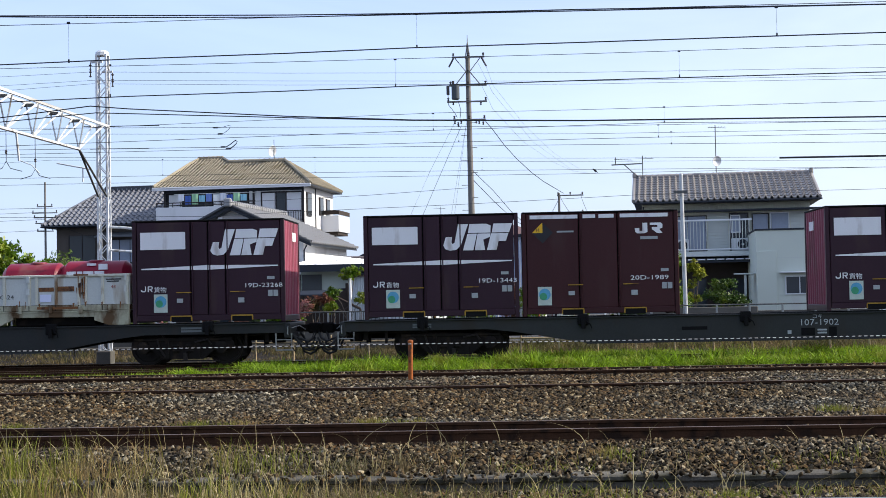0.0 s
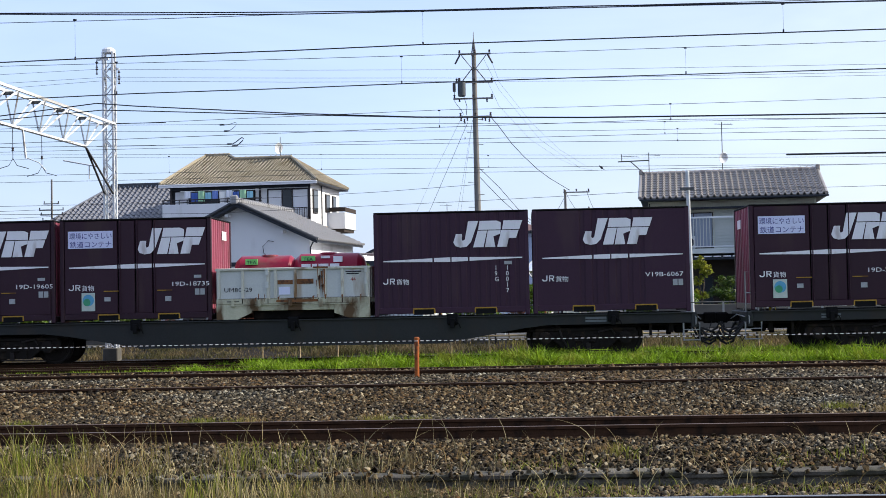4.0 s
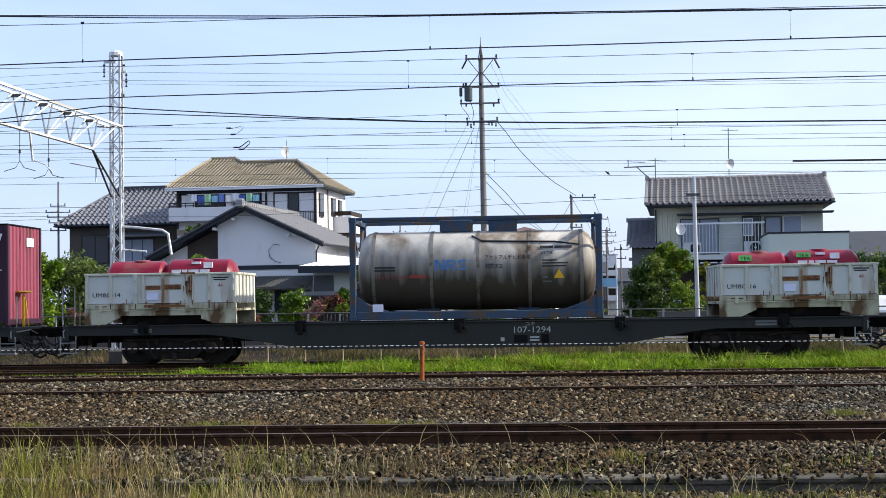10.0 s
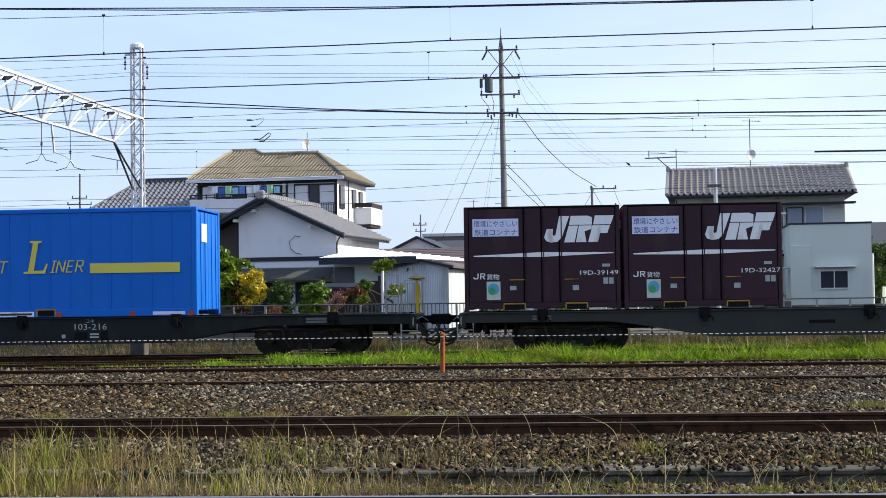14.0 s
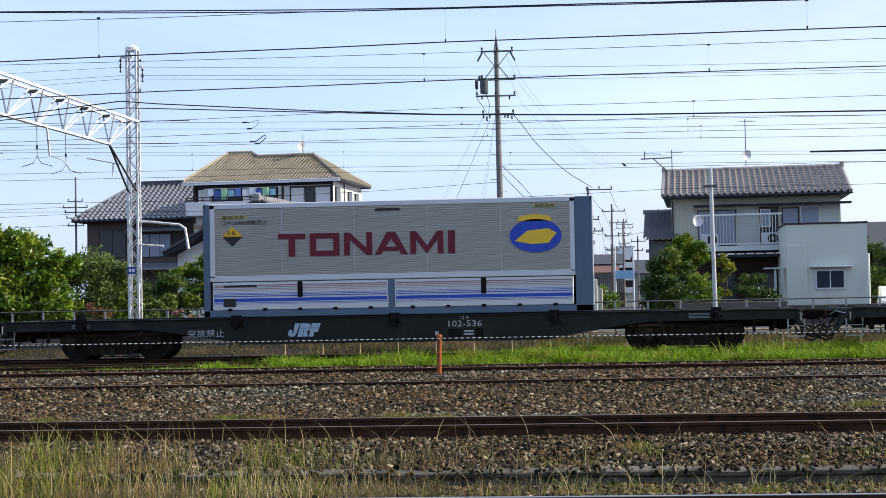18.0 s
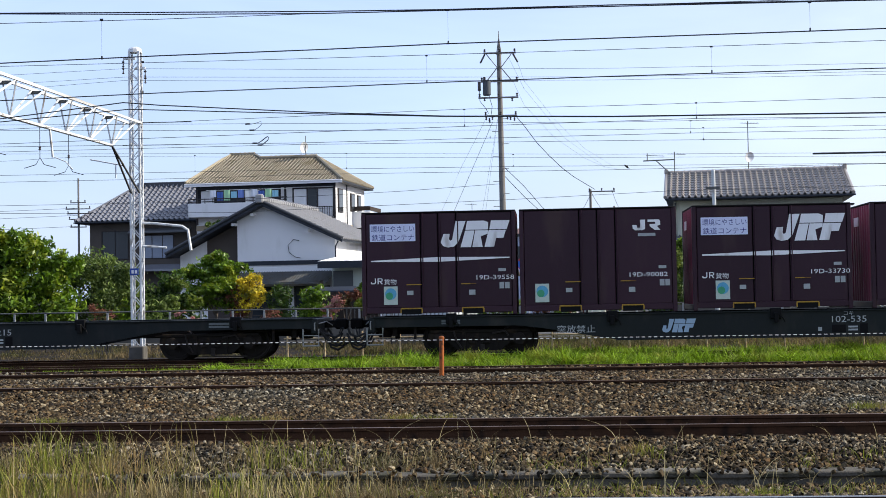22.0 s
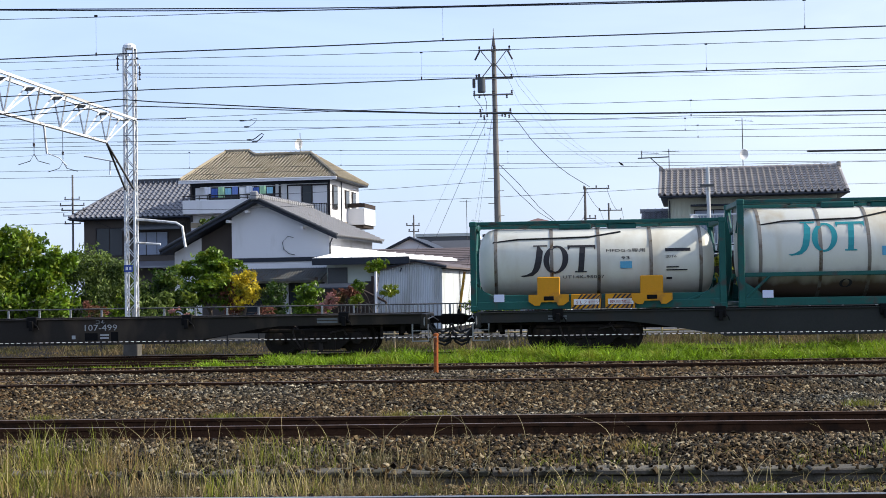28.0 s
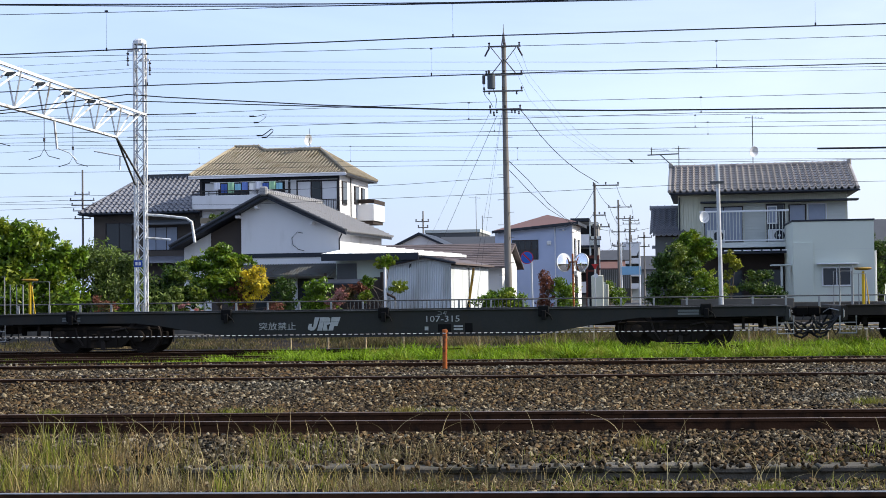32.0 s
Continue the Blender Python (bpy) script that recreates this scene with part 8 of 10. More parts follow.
    # balcony
    part("balcony_floor", Geo().box(1.0, 5.1, -1.1, .1, 3.22, 3.46, .02), M_SHUTTER, root)
    part("balcony_rail", Geo().box(1.0, 5.1, -1.1, -1.04, 4.88, 4.96, .01).box(1.0, 5.1, -1.1, -1.04, 3.52, 3.58, .01), M_ALU, root)
    for k in range(27):
        a = 1.05 + k * .15
        if 3.1 < a < 3.95:
            continue
        part("baluster", cached("balus", lambda: Geo().box(-.016, .016, -1.09, -1.05, 3.55, 4.9).mesh("baluster")), M_SHUTTER, root).location = (a, 0, 0)
    for a in (1.35, 4.15):
        ac = thing("air_conditioner", "white outdoor air conditioner unit on a balcony", "air conditioner", "air conditioners", at=pose(6.2, 70, 0, 0, 0, -6) @ pose(a, -.75, 3.46))
        part("casing", Geo().box(0, .82, 0, .3, .02, .6, .02), M_ALU, ac)
        part("fan_grille", Geo().lathe([(-.02, .24), (0, .24)], "y", (.52, 0, .31), 20), M_DARKTRIM, ac)
        part("fan_hub", Geo().lathe([(-.03, .06), (-.02, .06)], "y", (.52, 0, .31), 12), M_ALU, ac)
    sk = part("skirt_roof", Geo().prism([(-1.5, 3.0), (.1, 3.35), (.1, 3.25), (-1.5, 2.92)], "x", .9, 5.2), M_DARKTRIM, root, "dark tiled skirt roof")
    for k in range(7):
        part("roof_batten", Geo().box(2.1 + k * .44, 2.45 + k * .44, -1.55, -1.1, 3.04, 3.10, .01), M_WHITEMETAL, sk)
    # dark sheet over the ground-floor wall, the shadow under the balcony as colour
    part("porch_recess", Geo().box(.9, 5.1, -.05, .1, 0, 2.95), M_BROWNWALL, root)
    window(root, 1.3, 3.0, .3, 2.2, -.06, 2, M_BRONZE)
    window(root, 3.4, 4.8, .1, 2.2, -.06, 2, M_BRONZE)
    part("wall_panel", Geo().box(.1, 1.2, -.06, .1, 0, 2.2), M_GREENWALL, root)
    dish = thing("satellite_dish", "white satellite dish on the balcony rail", "satellite dish", "satellite dishes", at=pose(7.25, 68.6, 4.66, 0, 0, 25))
    part("reflector", Geo().lathe([(0, .02), (-.03, .15), (-.08, .26), (-.07, .27), (0, .16)], "y", (0, 0, 0), 20).mesh("reflector", True), M_ALU, dish)
    part("arm", Geo().tube([(0, -.05, -.2), (0, -.4, 0)], .015, 5), M_ALU, dish)
    part("bracket", Geo().tube([(0, .02, 0), (.05, .12, -.2), (.05, .3, -.5)], .02, 5), M_ALU, dish)
    # lower tiled wing
    wing = thing("house_wing", "lower tiled wing of a cream house", "house", "houses", at=pose(6.2, 70, 0, 0, 0, -6))
    part("wall", Geo().box(-1.15, -.02, 1.6, 6, 0, 4.0), M_BROWNWALL, wing)
    part("trim", Geo().box(-1.3, -.02, 1.2, 1.6, 3.3, 3.45), M_TILEBLUE, wing)
    u, s, n, R = slope_frame(3.0, 1.35, "f")
    part("tile_field", tile_slope((-1.4, .9, 4.0), u, s, n, 1.4, R, 0, 0, .27, .30, .07, .065, 6, .10), M_TILEBLUE, wing)
    part("ridge", ridge_cap((-1.45, 3.9, 5.42), (.0, 3.9, 5.42)), M_TILEBLUE, wing)
    u, s, n, R = slope_frame(1.4, .45, "f")
    part("tile_field", tile_slope((-1.2, -.6, 3.85), u, s, n, 2.1, R, 0, .9, .27, .30, .07, .065, 6, .10), M_TILEBLUE, wing)
    part("porch_wall", Geo().box(-1.1, 0, -.2, 1.6, 0, 3.8), M_GREYWALL, wing)
    # annex
    ax = thing("annex", "flat-roofed pale green grey annex with a small window", "house", "houses", at=pose(10.62, 64.2, 0, 0, 0, -5))
    part("wall", Geo().box(0, 3.42, 0, 5.2, 0, 4.2), M_GREENWALL, ax)
    part("coping", Geo().box(-.04, 3.46, -.04, 5.24, 4.2, 4.28, .01), M_DARKTRIM, ax, "dark coping")
    part("projection", Geo().box(.0, .85, -.08, 0, 0, 3.3, .01), M_GREENWALL, ax)
    part("wall_line", Geo().box(.86, 3.42, -.006, 0, 2.98, 2.995), M_SHUTTER, ax)
    window(ax, 1.2, 2.45, 1.38, 2.2, 0, 2, M_ALU)
    part("window_canopy", Geo().box(.98, 2.72, -.35, 0, 2.32, 2.37, .01), M_ALU, ax)
    part("downpipe", Geo().tube([(3.5, .3, 2.9), (3.5, .3, 0)], .05, 8), M_ALU, ax)
    part("porch_canopy", Geo().box(-.9, -.02, .6, 1.6, 2.3, 2.36, .01), M_SHUTTER, ax)
    part("door_post", Geo().box(-.5, -.4, .7, .8, 0, 2.3), M_SHUTTER, ax)


green_house()


def roof_dish(x, y, z, top):
    d = thing("satellite_dish", "small white satellite dish on a tan tiled roof", "satellite dish", "satellite dishes")
    part("pole", Geo().tube([(x, y, top), (x, y, z - .8)], .02, 6), M_FENCE, d)
    r = part("reflector", Geo().lathe([(0, .02), (-.04, .2), (-.1, .34), (-.09, .35), (0, .2)], "y", (0, 0, 0), 18).mesh("reflector", True), M_ALU, d, "white dish")
    r.matrix_basis = pose(x - .15, y - .1, z, 10, 0, 55)


roof_dish(-14.5, 88.0, 10.7, 11.4)


def antenna(name, x, y, z0, z1, dish=None, boom=0.0):
    root = thing(name, "thin roof aerial on a steel pole", "aerial", "roof aerials")
    part("pole", Geo().tube([(x, y, z0), (x, y, z1)], .022, 6), M_FENCE, root)
    g = Geo().tube([(x - .35 + boom, y, z1 - .1), (x + .55 + boom, y, z1 - .16)], .012, 5)
    for k in range(6):
        a = x - .3 + boom + k * .15
        g.tube([(a, y - .25, z1 - .11), (a, y + .25, z1 - .11)], .008, 4)
    part("boom", g, M_FENCE, root)
    if dish:
        d = part("reflector", Geo().lathe([(0, .02), (-.03, .15), (-.08, .26), (-.07, .27), (0, .16)], "y", (0, 0, 0), 20).mesh("reflector", True), M_ALU, root, "white dish")
        d.matrix_basis = pose(x, y - .08, dish, 10, 0, 30)


antenna("roof_aerial", 10.2, 73, 7.3, 9.9, 8.1)
antenna("roof_aerial", 6.55, 73, 7.2, 8.45)
antenna("roof_aerial", 5.2, 73, 8.0, 8.4, boom=.3)
part("aerial_boom", Geo().tube([(5.0, 73, 8.02), (6.55, 73, 8.06)], .03, 6).tube([(5.6, 73, 8.05), (6.3, 73, 7.4)], .025, 6), M_FENCE, [o for o in scene.objects if o.name.startswith("roof_aerial")][-1])


def white_house():
    """The white gabled house with its dark-edged tile roof and low wing."""
    A = pose(-12.05, 62, 0, 0, 0, -7.4)
    root = thing("house", "white rendered gabled house with grey tile roof", "house", "houses", at=A)
    za, D = 5.62, 7.6
    part("wall", Geo().prism([(-1.25, 0), (3.12, 0), (3.12, za - .463 * 3.12), (0, za - .1), (-1.25, za - .1 - .5 * 1.25)], "y", 0, D), M_WHITEWALL, root)
    part("side_wall", Geo().prism([(-2.75, 0), (-1.25, 0), (-1.25, za - .2 - .5 * 1.25), (-2.75, za - .2 - 1.375)], "y", .3, D), mat("dark brown board wall", (.075, .062, .055), .8, 0, .25, 1.5, 40, .2), root, "dark brown boarded wall")
    part("side_wall", Geo().prism([(-4.0, 0), (-2.75, 0), (-2.75, za - .2 - 1.375), (-4.0, za - .2 - 2.0)], "y", .3, D), M_WHITEWALL, root)
    part("band", Geo().box(-4.02, -2.75, .25, .3, 2.5, 2.68), M_DARKTRIM, root)
    roof = part("roof", Geo().prism([(-4.3, za - 2.15), (0, za), (3.55, za - 1.644), (3.55, za - 1.76), (0, za - .14), (-4.3, za - 2.29)], "y", -.55, D + .3), M_DARKTRIM, root, "dark roof boarding")
    u, s, n, R = slope_frame(3.6, 1.667, "r")
    part("tile_field", tile_slope((3.6, -.55, za - 1.63), u, s, n, D + .85, R, 0, 0), M_TILEGREY, roof)
    u, s, n, R = slope_frame(4.35, 2.175, "l")
    part("tile_field", tile_slope((-4.35, D + .3, za - 2.14), u, s, n, D + .85, R, 0, 0), M_TILEGREY, roof)
    part("ridge", ridge_cap((0, -.6, za + .12), (0, D + .3, za + .12), .13), M_TILEGREY, roof)
    part("ridge_end", Geo().box(-.17, .17, -.75, -.55, za - .05, za + .34, .06), M_TILEGREY, roof)
    for sx, run_, sl in ((1, 3.6, .463), (-1, 4.35, .5)):
        part("verge", Geo().tube([(sx * .05, -.58, za + .05), (sx * run_, -.58, za - run_ * sl + .05)], .062, 8), M_TILEDARK, roof)
        part("bargeboard", Geo().prism([(0, za - .02), (sx * run_, za - run_ * sl - .02), (sx * run_, za - run_ * sl - .14), (0, za - .14)], "y", -.54, -.49), M_DARKTRIM, roof)
    for a in (-1.3, -.45, 2.0):
        part("purlin_end", Geo().box(a - .07, a + .07, -.40, 0, za - abs(a) * .48 - .36, za - abs(a) * .48 - .24), M_WHITEWALL, root)
    part("band", Geo().box(-1.25, 3.14, -.05, 0, 2.92, 3.1), M_DARKTRIM, root, "dark horizontal band")
    part("downpipe", Geo().tube([(3.35, -.3, za - 1.75), (3.16, -.02, za - 1.95), (3.16, -.02, 3.0)], .035, 6), M_DARKTRIM, root)
    part("lean_to_roof", Geo().prism([(-1.3, 2.15), (0, 2.62), (0, 2.55), (-1.3, 2.08)], "x", -1.6, 3.1), M_FENCE, root, "grey corrugated lean-to roof")
    g = Geo()
    for k in range(40):
        g.tube([(-1.55 + k * .117, -1.32, 2.16), (-1.55 + k * .117, 0, 2.635)], .022, 4)
    tagged(part("corrugation", g, M_FENCE, root), kind="stuff")
    window(root, -1.0, 1.0, .2, 2.0, -.02, 2, M_BRONZE)
    window(root, 1.3, 2.9, .2, 2.0, -.02, 2, M_BRONZE)
    part("wire_loop", Geo().tube([(1.55, -.06, 3.95), (1.3, -.06, 4.0), (1.05, -.06, 3.75), (1.1, -.06, 3.45), (1.35, -.06, 3.25), (1.6, -.06, 3.2)], .015, 5), M_DARKTRIM, root)
    # right wing under a white metal roof
    wing = thing("house_wing", "low white wing under a bright metal roof", "house", "houses", at=A)
    part("wall", Geo().box(3.25, 6.9, -.9, 2.0, 0, 2.9), M_GREENWALL, wing)
    part("wall_panel", Geo().box(3.3, 4.15, -.96, -.9, 1.0, 2.6), M_GREYWALL, wing)
    window(wing, 4.9, 6.4, 1.1, 2.0, -.92, 2, M_BRONZE)
    top = [(2.85, -1.7, 3.0), (7.0, -1.7, 2.98), (8.3, 2.0, 2.93), (3.5, 2.6, 3.5)]
    rf = part("roof", Geo().add(top + [(x, y, z - .1) for x, y, z in top], [(0, 1, 2, 3), (7, 6, 5, 4), (0, 4, 5, 1), (1, 5, 6, 2), (2, 6, 7, 3), (3, 7, 4, 0)]), M_WHITEMETAL, wing, "white sheet metal roof")
    part("fascia", Geo().box(2.85, 7.0, -1.76, -1.70, 2.70, 2.99), M_DARKTRIM, wing, "dark fascia board")
    for k in range(11):
        u = (k + .5) / 11
        part("seam", Geo().tube([(2.85 + 4.15 * u, -1.7, 3.0 - .02 * u + .02), (3.5 + 4.8 * u, 2.6 - .6 * u, 3.5 - .57 * u + .02)], .022, 4), M_WHITEMETAL, rf)
    pg = thing("pergola", "weathered dark timber pergola before a white house", "pergola", at=A)
    part("roof", Geo().prism([(-4.4, 1.75), (-3.1, 1.92), (-3.1, 1.86), (-4.4, 1.69)], "x", 3.0, 5.6), M_DARKTRIM, pg, "dark sheet roof")
    for u, v, zt in ((3.1, -4.3, 1.7), (5.5, -4.3, 1.7), (3.1, -2.0, 2.2), (5.5, -2.0, 2.2), (4.3, -4.3, 1.7)):
        part("post", Geo().box(u - .05, u + .05, v - .05, v + .05, 0, zt), M_BROWNWALL, pg)
    part("back_panel", Geo().box(3.1, 5.5, -2.05, -2.0, .0, 1.9), M_BROWNWALL, pg)
    part("brace", Geo().tube([(5.5, -4.3, 1.7), (6.6, -4.3, 1.15)], .05, 6).tube([(6.6, -4.3, 1.15), (6.6, -4.3, 0)], .05, 6).tube([(5.5, -4.3, .8), (6.3, -4.3, 1.35)], .04, 6), M_BROWNWALL, pg)
    part("downpipe", Geo().tube([(6.6, -1.5, 2.5), (6.4, -1.0, 2.2), (6.4, -.95, .2)], .035, 6), M_DARKTRIM, wing)


white_house()


def corrugated(x0, x1, z0, ztop, y, step=.075, d=.02):
    """A sheet wall with upright corrugations whose top follows ztop(x)."""
    V, F = [], []
    xs = np.arange(x0, x1 + 1e-6, step / 4)
    for i, x in enumerate(xs):
        yy = y - d * (.5 + .5 * math.cos(2 * math.pi * (x - x0) / step))
        V += [(x, yy, z0), (x, yy, ztop(x))]
        if i:
            F.append((2 * i - 2, 2 * i, 2 * i + 1, 2 * i - 1))
    return Geo().add(V, F)


def sheds():
    A = pose(-6.85, 60, 0, 0, 0, -7)
    root = thing("shed", "white corrugated shed with a dark low gable roof", "shed", at=A)
    peak = lambda x: 2.78 - .21 * abs(x - 1.75)
    part("front_wall", corrugated(0, 2.85, 0, peak, 0), M_SHED, root, "white corrugated front")
    part("body", Geo().prism([(0.02, 0), (2.83, 0), (2.83, 2.45), (1.75, 2.68), (.02, 2.33)], "y", .03, 9.5), M_SHED, root)
    rf = part("roof", Geo().prism([(-.2, 2.42), (1.75, 2.83), (3.1, 2.55), (3.1, 2.47), (1.75, 2.74), (-.2, 2.34)], "y", -.25, 9.7), M_ROOFBROWN, root, "dark brown sheet roof")
    for x0, x1 in ((-.2, 1.75), (1.75, 3.1)):
        part("edge_tube", Geo().tube([(x0, -.27, 2.78 - .21 * abs(x0 - 1.75) + .04), (x1, -.27, 2.78 - .21 * abs(x1 - 1.75) + .04)], .05, 6), M_DARKTRIM, rf)
    part("post", Geo().box(2.86, 2.9, 4.0, 4.06, 0, 2.4), M_DARKTRIM, root)
    low = thing("low_house", "low house with a wide brown sheet roof", "house", "houses", at=pose(-8.9, 71, 0, 0, 0, -5))
    part("wall", Geo().box(.3, 6.55, .6, 7, 0, 2.7), M_WHITEWALL, low)
    part("roof", Geo().prism([(0, 2.55), (4.2, 3.78), (8.4, 2.55), (8.4, 2.45), (4.2, 3.66), (0, 2.45)], "x", -.3, 6.85), M_ROOFBROWN, low)
    g = Geo()
    for k in range(12):
        g.box(-.3, 6.85, .25 + k * .33, .28 + k * .33, 2.60 + k * .0967, 2.645 + k * .0967)
    tagged(part("roof_ribs", g, M_ROOFBROWN, low), kind="stuff")
    part("gable_wall", Geo().prism([(.6, 0), (7, 0), (7, 2.6), (4.2, 3.5), (.6, 2.6)], "x", 6.5, 6.6), M_WHITEWALL, low)
    sg = thing("house", "small white gabled house with a dark roof", "house", "houses", at=pose(-8.6, 80, 0, 0, 0, -4))
    part("wall", Geo().prism([(0, 0), (3.0, 0), (3.0, 3.75), (1.5, 4.45), (0, 3.75)], "y", 0, 6), M_WHITEWALL, sg)
    part("roof", Geo().prism([(-.35, 3.7), (1.5, 4.6), (3.4, 3.7), (3.4, 3.6), (1.5, 4.48), (-.35, 3.6)], "y", -.3, 6.3), M_DARKTRIM, sg)


sheds()


def hip_house(label, at, L, D, eave, rise, a, b, wall, tile, over=.5, pitch=.29, row=.27, trim=None, wave=.045, ridge0=0.0, roll=0.0):
    """A house body under a hipped tile roof; its front faces the railway."""
    root = thing("house", label, "house", "houses", at=at)
    part("wall", Geo().box(0, L, 0, D, 0, eave), wall, root)
    LL, DD, rh = L + 2 * over, D + 2 * over, D / 2 + over
    roof = part("roof", Geo().box(-over, L + over, -over, D + over, eave - .12, eave, .01), M_DARKTRIM, root, "dark eaves")
    u, s, n, R = slope_frame(rh, rise, "f")
    part("tile_field", tile_slope((-over, -over, eave), u, s, n, LL, R, a, b, pitch, row, .05, wave, 6 if roll else 4, roll), tile, roof)
    u, s, n, R = slope_frame(rh, rise, "b")
    part("tile_field", tile_slope((L + over, D + over, eave), u, s, n, LL, R, b, a, pitch, row), tile, roof)
    if b:
        u, s, n, R = slope_frame(b, rise, "r")
        part("tile_field", tile_slope((L + over, -over, eave), u, s, n, DD, R, DD / 2, DD / 2, pitch, row), tile, roof)
    if a:
        u, s, n, R = slope_frame(a, rise, "l")
        part("tile_field", tile_slope((-over, D + over, eave), u, s, n, DD, R, DD / 2, DD / 2, pitch, row), tile, roof)
    yr, zr = D / 2, eave + rise + .08
    part("ridge", ridge_cap((max(-over + a, ridge0), yr, zr), (L + over - b, yr, zr), .12), tile, roof)
    for e, f in ((-over, a), (L + over, -b)):
        for yy in (-over, D + over):
            if f:
                part("hip_cap", Geo().tube([(e, yy, eave + .06), (e + f, yr, zr)], .09, 6), tile, roof)
    part("gutter", Geo().box(-over - .05, L + over + .05, -over - .12, -over, eave - .1, eave - .02, .02), trim or M_WHITEWALL, root)
    return root


def big_house():
    A = pose(-20.6, 85, 0, 0, 0, -6)
    h = hip_house("three-storey white house with tan hipped tile roof", A, 8.5, 7.4, 8.35, 1.72, .9, 2.6, M_WHITEWALL, M_TILETAN, .5, .215, .22, None, .034, 2.9)
    up = part("upper_roof", Geo().add([(.40, 3.66, 10.06), (2.95, 3.66, 10.06), (2.15, 4.70, 10.44), (.63, 4.70, 10.44), (.40, 5.8, 10.06), (2.95, 5.8, 10.06)], [(0, 1, 2, 3), (1, 5, 2), (5, 4, 3, 2), (4, 0, 3), (0, 4, 5, 1)]), M_TILETAN, h, "raised part of the tan tile roof")
    u, s, n, R = slope_frame(.98, .40, "f")
    part("tile_field", tile_slope((.40, 3.70, 10.07), u, s, n, 2.55, R, .23, .80, .215, .22, .045, .034), M_TILETAN, up)
    part("ridge", ridge_cap((.63, 4.70, 10.52), (2.15, 4.70, 10.52), .11), M_TILETAN, up)
    part("hip_cap", Geo().tube([(2.95, 3.68, 10.13), (2.15, 4.70, 10.50)], .09, 6), M_TILETAN, up)
    part("hip_cap", Geo().tube([(.40, 3.68, 10.13), (.63, 4.70, 10.50)], .09, 6), M_TILETAN, up)
    part("fascia", Geo().box(-.56, 9.06, -.60, -.56, 8.14, 8.26), M_WHITEWALL, h, "white fascia board under the tiles")
    for a in (-.02, 5.42, 8.40):
        part("corner_post", Geo().box(a, a + .12, -.07, -.01, 5.9, 8.0), M_BRONZE, h)
    part("underside", Geo().box(8.5, 9.5, 4.3, 7.1, 5.52, 5.70), M_BROWNWALL, h)
    part("frieze", Geo().box(-.02, 8.52, -.03, 0, 8.0, 8.22), M_DARKTRIM, h, "dark frieze under the eaves")
    # flat dark sheet on the wall paints the balcony's shaded depth
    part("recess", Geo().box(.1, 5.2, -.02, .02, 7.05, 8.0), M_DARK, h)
    part("balcony_wall", Geo().box(-.1, 5.9, -1.2, -1.1, 6.3, 7.1, .02).box(-.1, 5.9, -1.1, 0, 6.3, 6.4).box(-.1, 0, -1.1, 0, 6.4, 7.1), M_WHITEWALL, h, "white balcony parapet")
    part("balcony_rail", Geo().tube([(-.1, -1.15, 7.36), (5.9, -1.15, 7.36)], .03, 6).tube([(-.1, -1.15, 7.2), (5.9, -1.15, 7.2)], .02, 6), M_BRONZE, h)
    for k in range(13):
        part("rail_post", Geo().box(-.08 + k * .49, -.04 + k * .49, -1.17, -1.13, 7.1, 7.36), M_BRONZE, h)
    part("shutter_panel", Geo().box(.3, 1.1, -.06, 0, 6.4, 7.9, .01), M_WHITEWALL, h)
    window(h, 1.25, 2.9, 6.4, 7.95, -.03, 2, M_BRONZE)
    part("shutter_panel", Geo().box(3.0, 3.9, -.06, 0, 6.4, 7.9, .01), M_WHITEWALL, h)
    window(h, 3.95, 5.1, 6.4, 7.95, -.03, 2, M_BRONZE)
    part("shutter_panel", Geo().box(6.0, 6.75, -.06, 0, 6.3, 7.85, .01), M_WHITEWALL, h)
    window(h, 6.8, 7.45, 6.3, 7.9, -.02, 1, M_BRONZE)
    part("shutter_panel", Geo().box(7.5, 8.35, -.06, 0, 6.3, 7.85, .01), M_WHITEWALL, h)
    part("shutter_frame", Geo().box(5.92, 6.0, -.08, 0, 6.2, 7.95).box(5.92, 8.45, -.08, 0, 7.86, 7.95).box(8.36, 8.45, -.08, 0, 6.2, 7.86), M_BRONZE, h)
    part("window_rail", Geo().box(6.0, 8.4, -.35, -.3, 6.75, 6.8).box(6.0, 8.4, -.35, -.3, 6.1, 6.15).box(6.0, 8.4, -.3, 0, 6.1, 6.15), M_BRONZE, h)
    for k in range(17):
        part("baluster", cached("bbal", lambda: Geo().box(-.015, .015, -.34, -.31, 6.15, 6.75).mesh("baluster")), M_BRONZE, h).location = (6.05 + k * .145, 0, 0)
    part("band", Geo().box(-.02, 8.54, -.05, 7.42, 5.55, 5.85), mat("beige wall band", (.34, .28, .2), .8, 0, .1), h)
    # lit right side
    for y0, y1, z0, z1 in ((.5, 1.6, 6.5, 7.9), (3.6, 4.6, 6.7, 7.8), (5.4, 6.3, 6.7, 7.8), (1.5, 3, 3.4, 4.8)):
        w = part("window", Geo().box(8.5, 8.58, y0, y1, z0, z1, .01), M_BRONZE, h)
        part("pane", Geo().box(8.58, 8.59, y0 + .08, y1 - .08, z0 + .08, z1 - .08), M_GLASS, w)
    part("side_balcony", Geo().box(8.5, 9.6, 4.2, 7.2, 5.7, 6.7, .02), M_WHITEWALL, h, "white side balcony")
    part("side_rail", Geo().box(8.5, 9.62, 4.18, 4.24, 6.75, 7.0).box(9.56, 9.62, 4.24, 7.2, 6.75, 7.0), M_BROWNWALL, h)
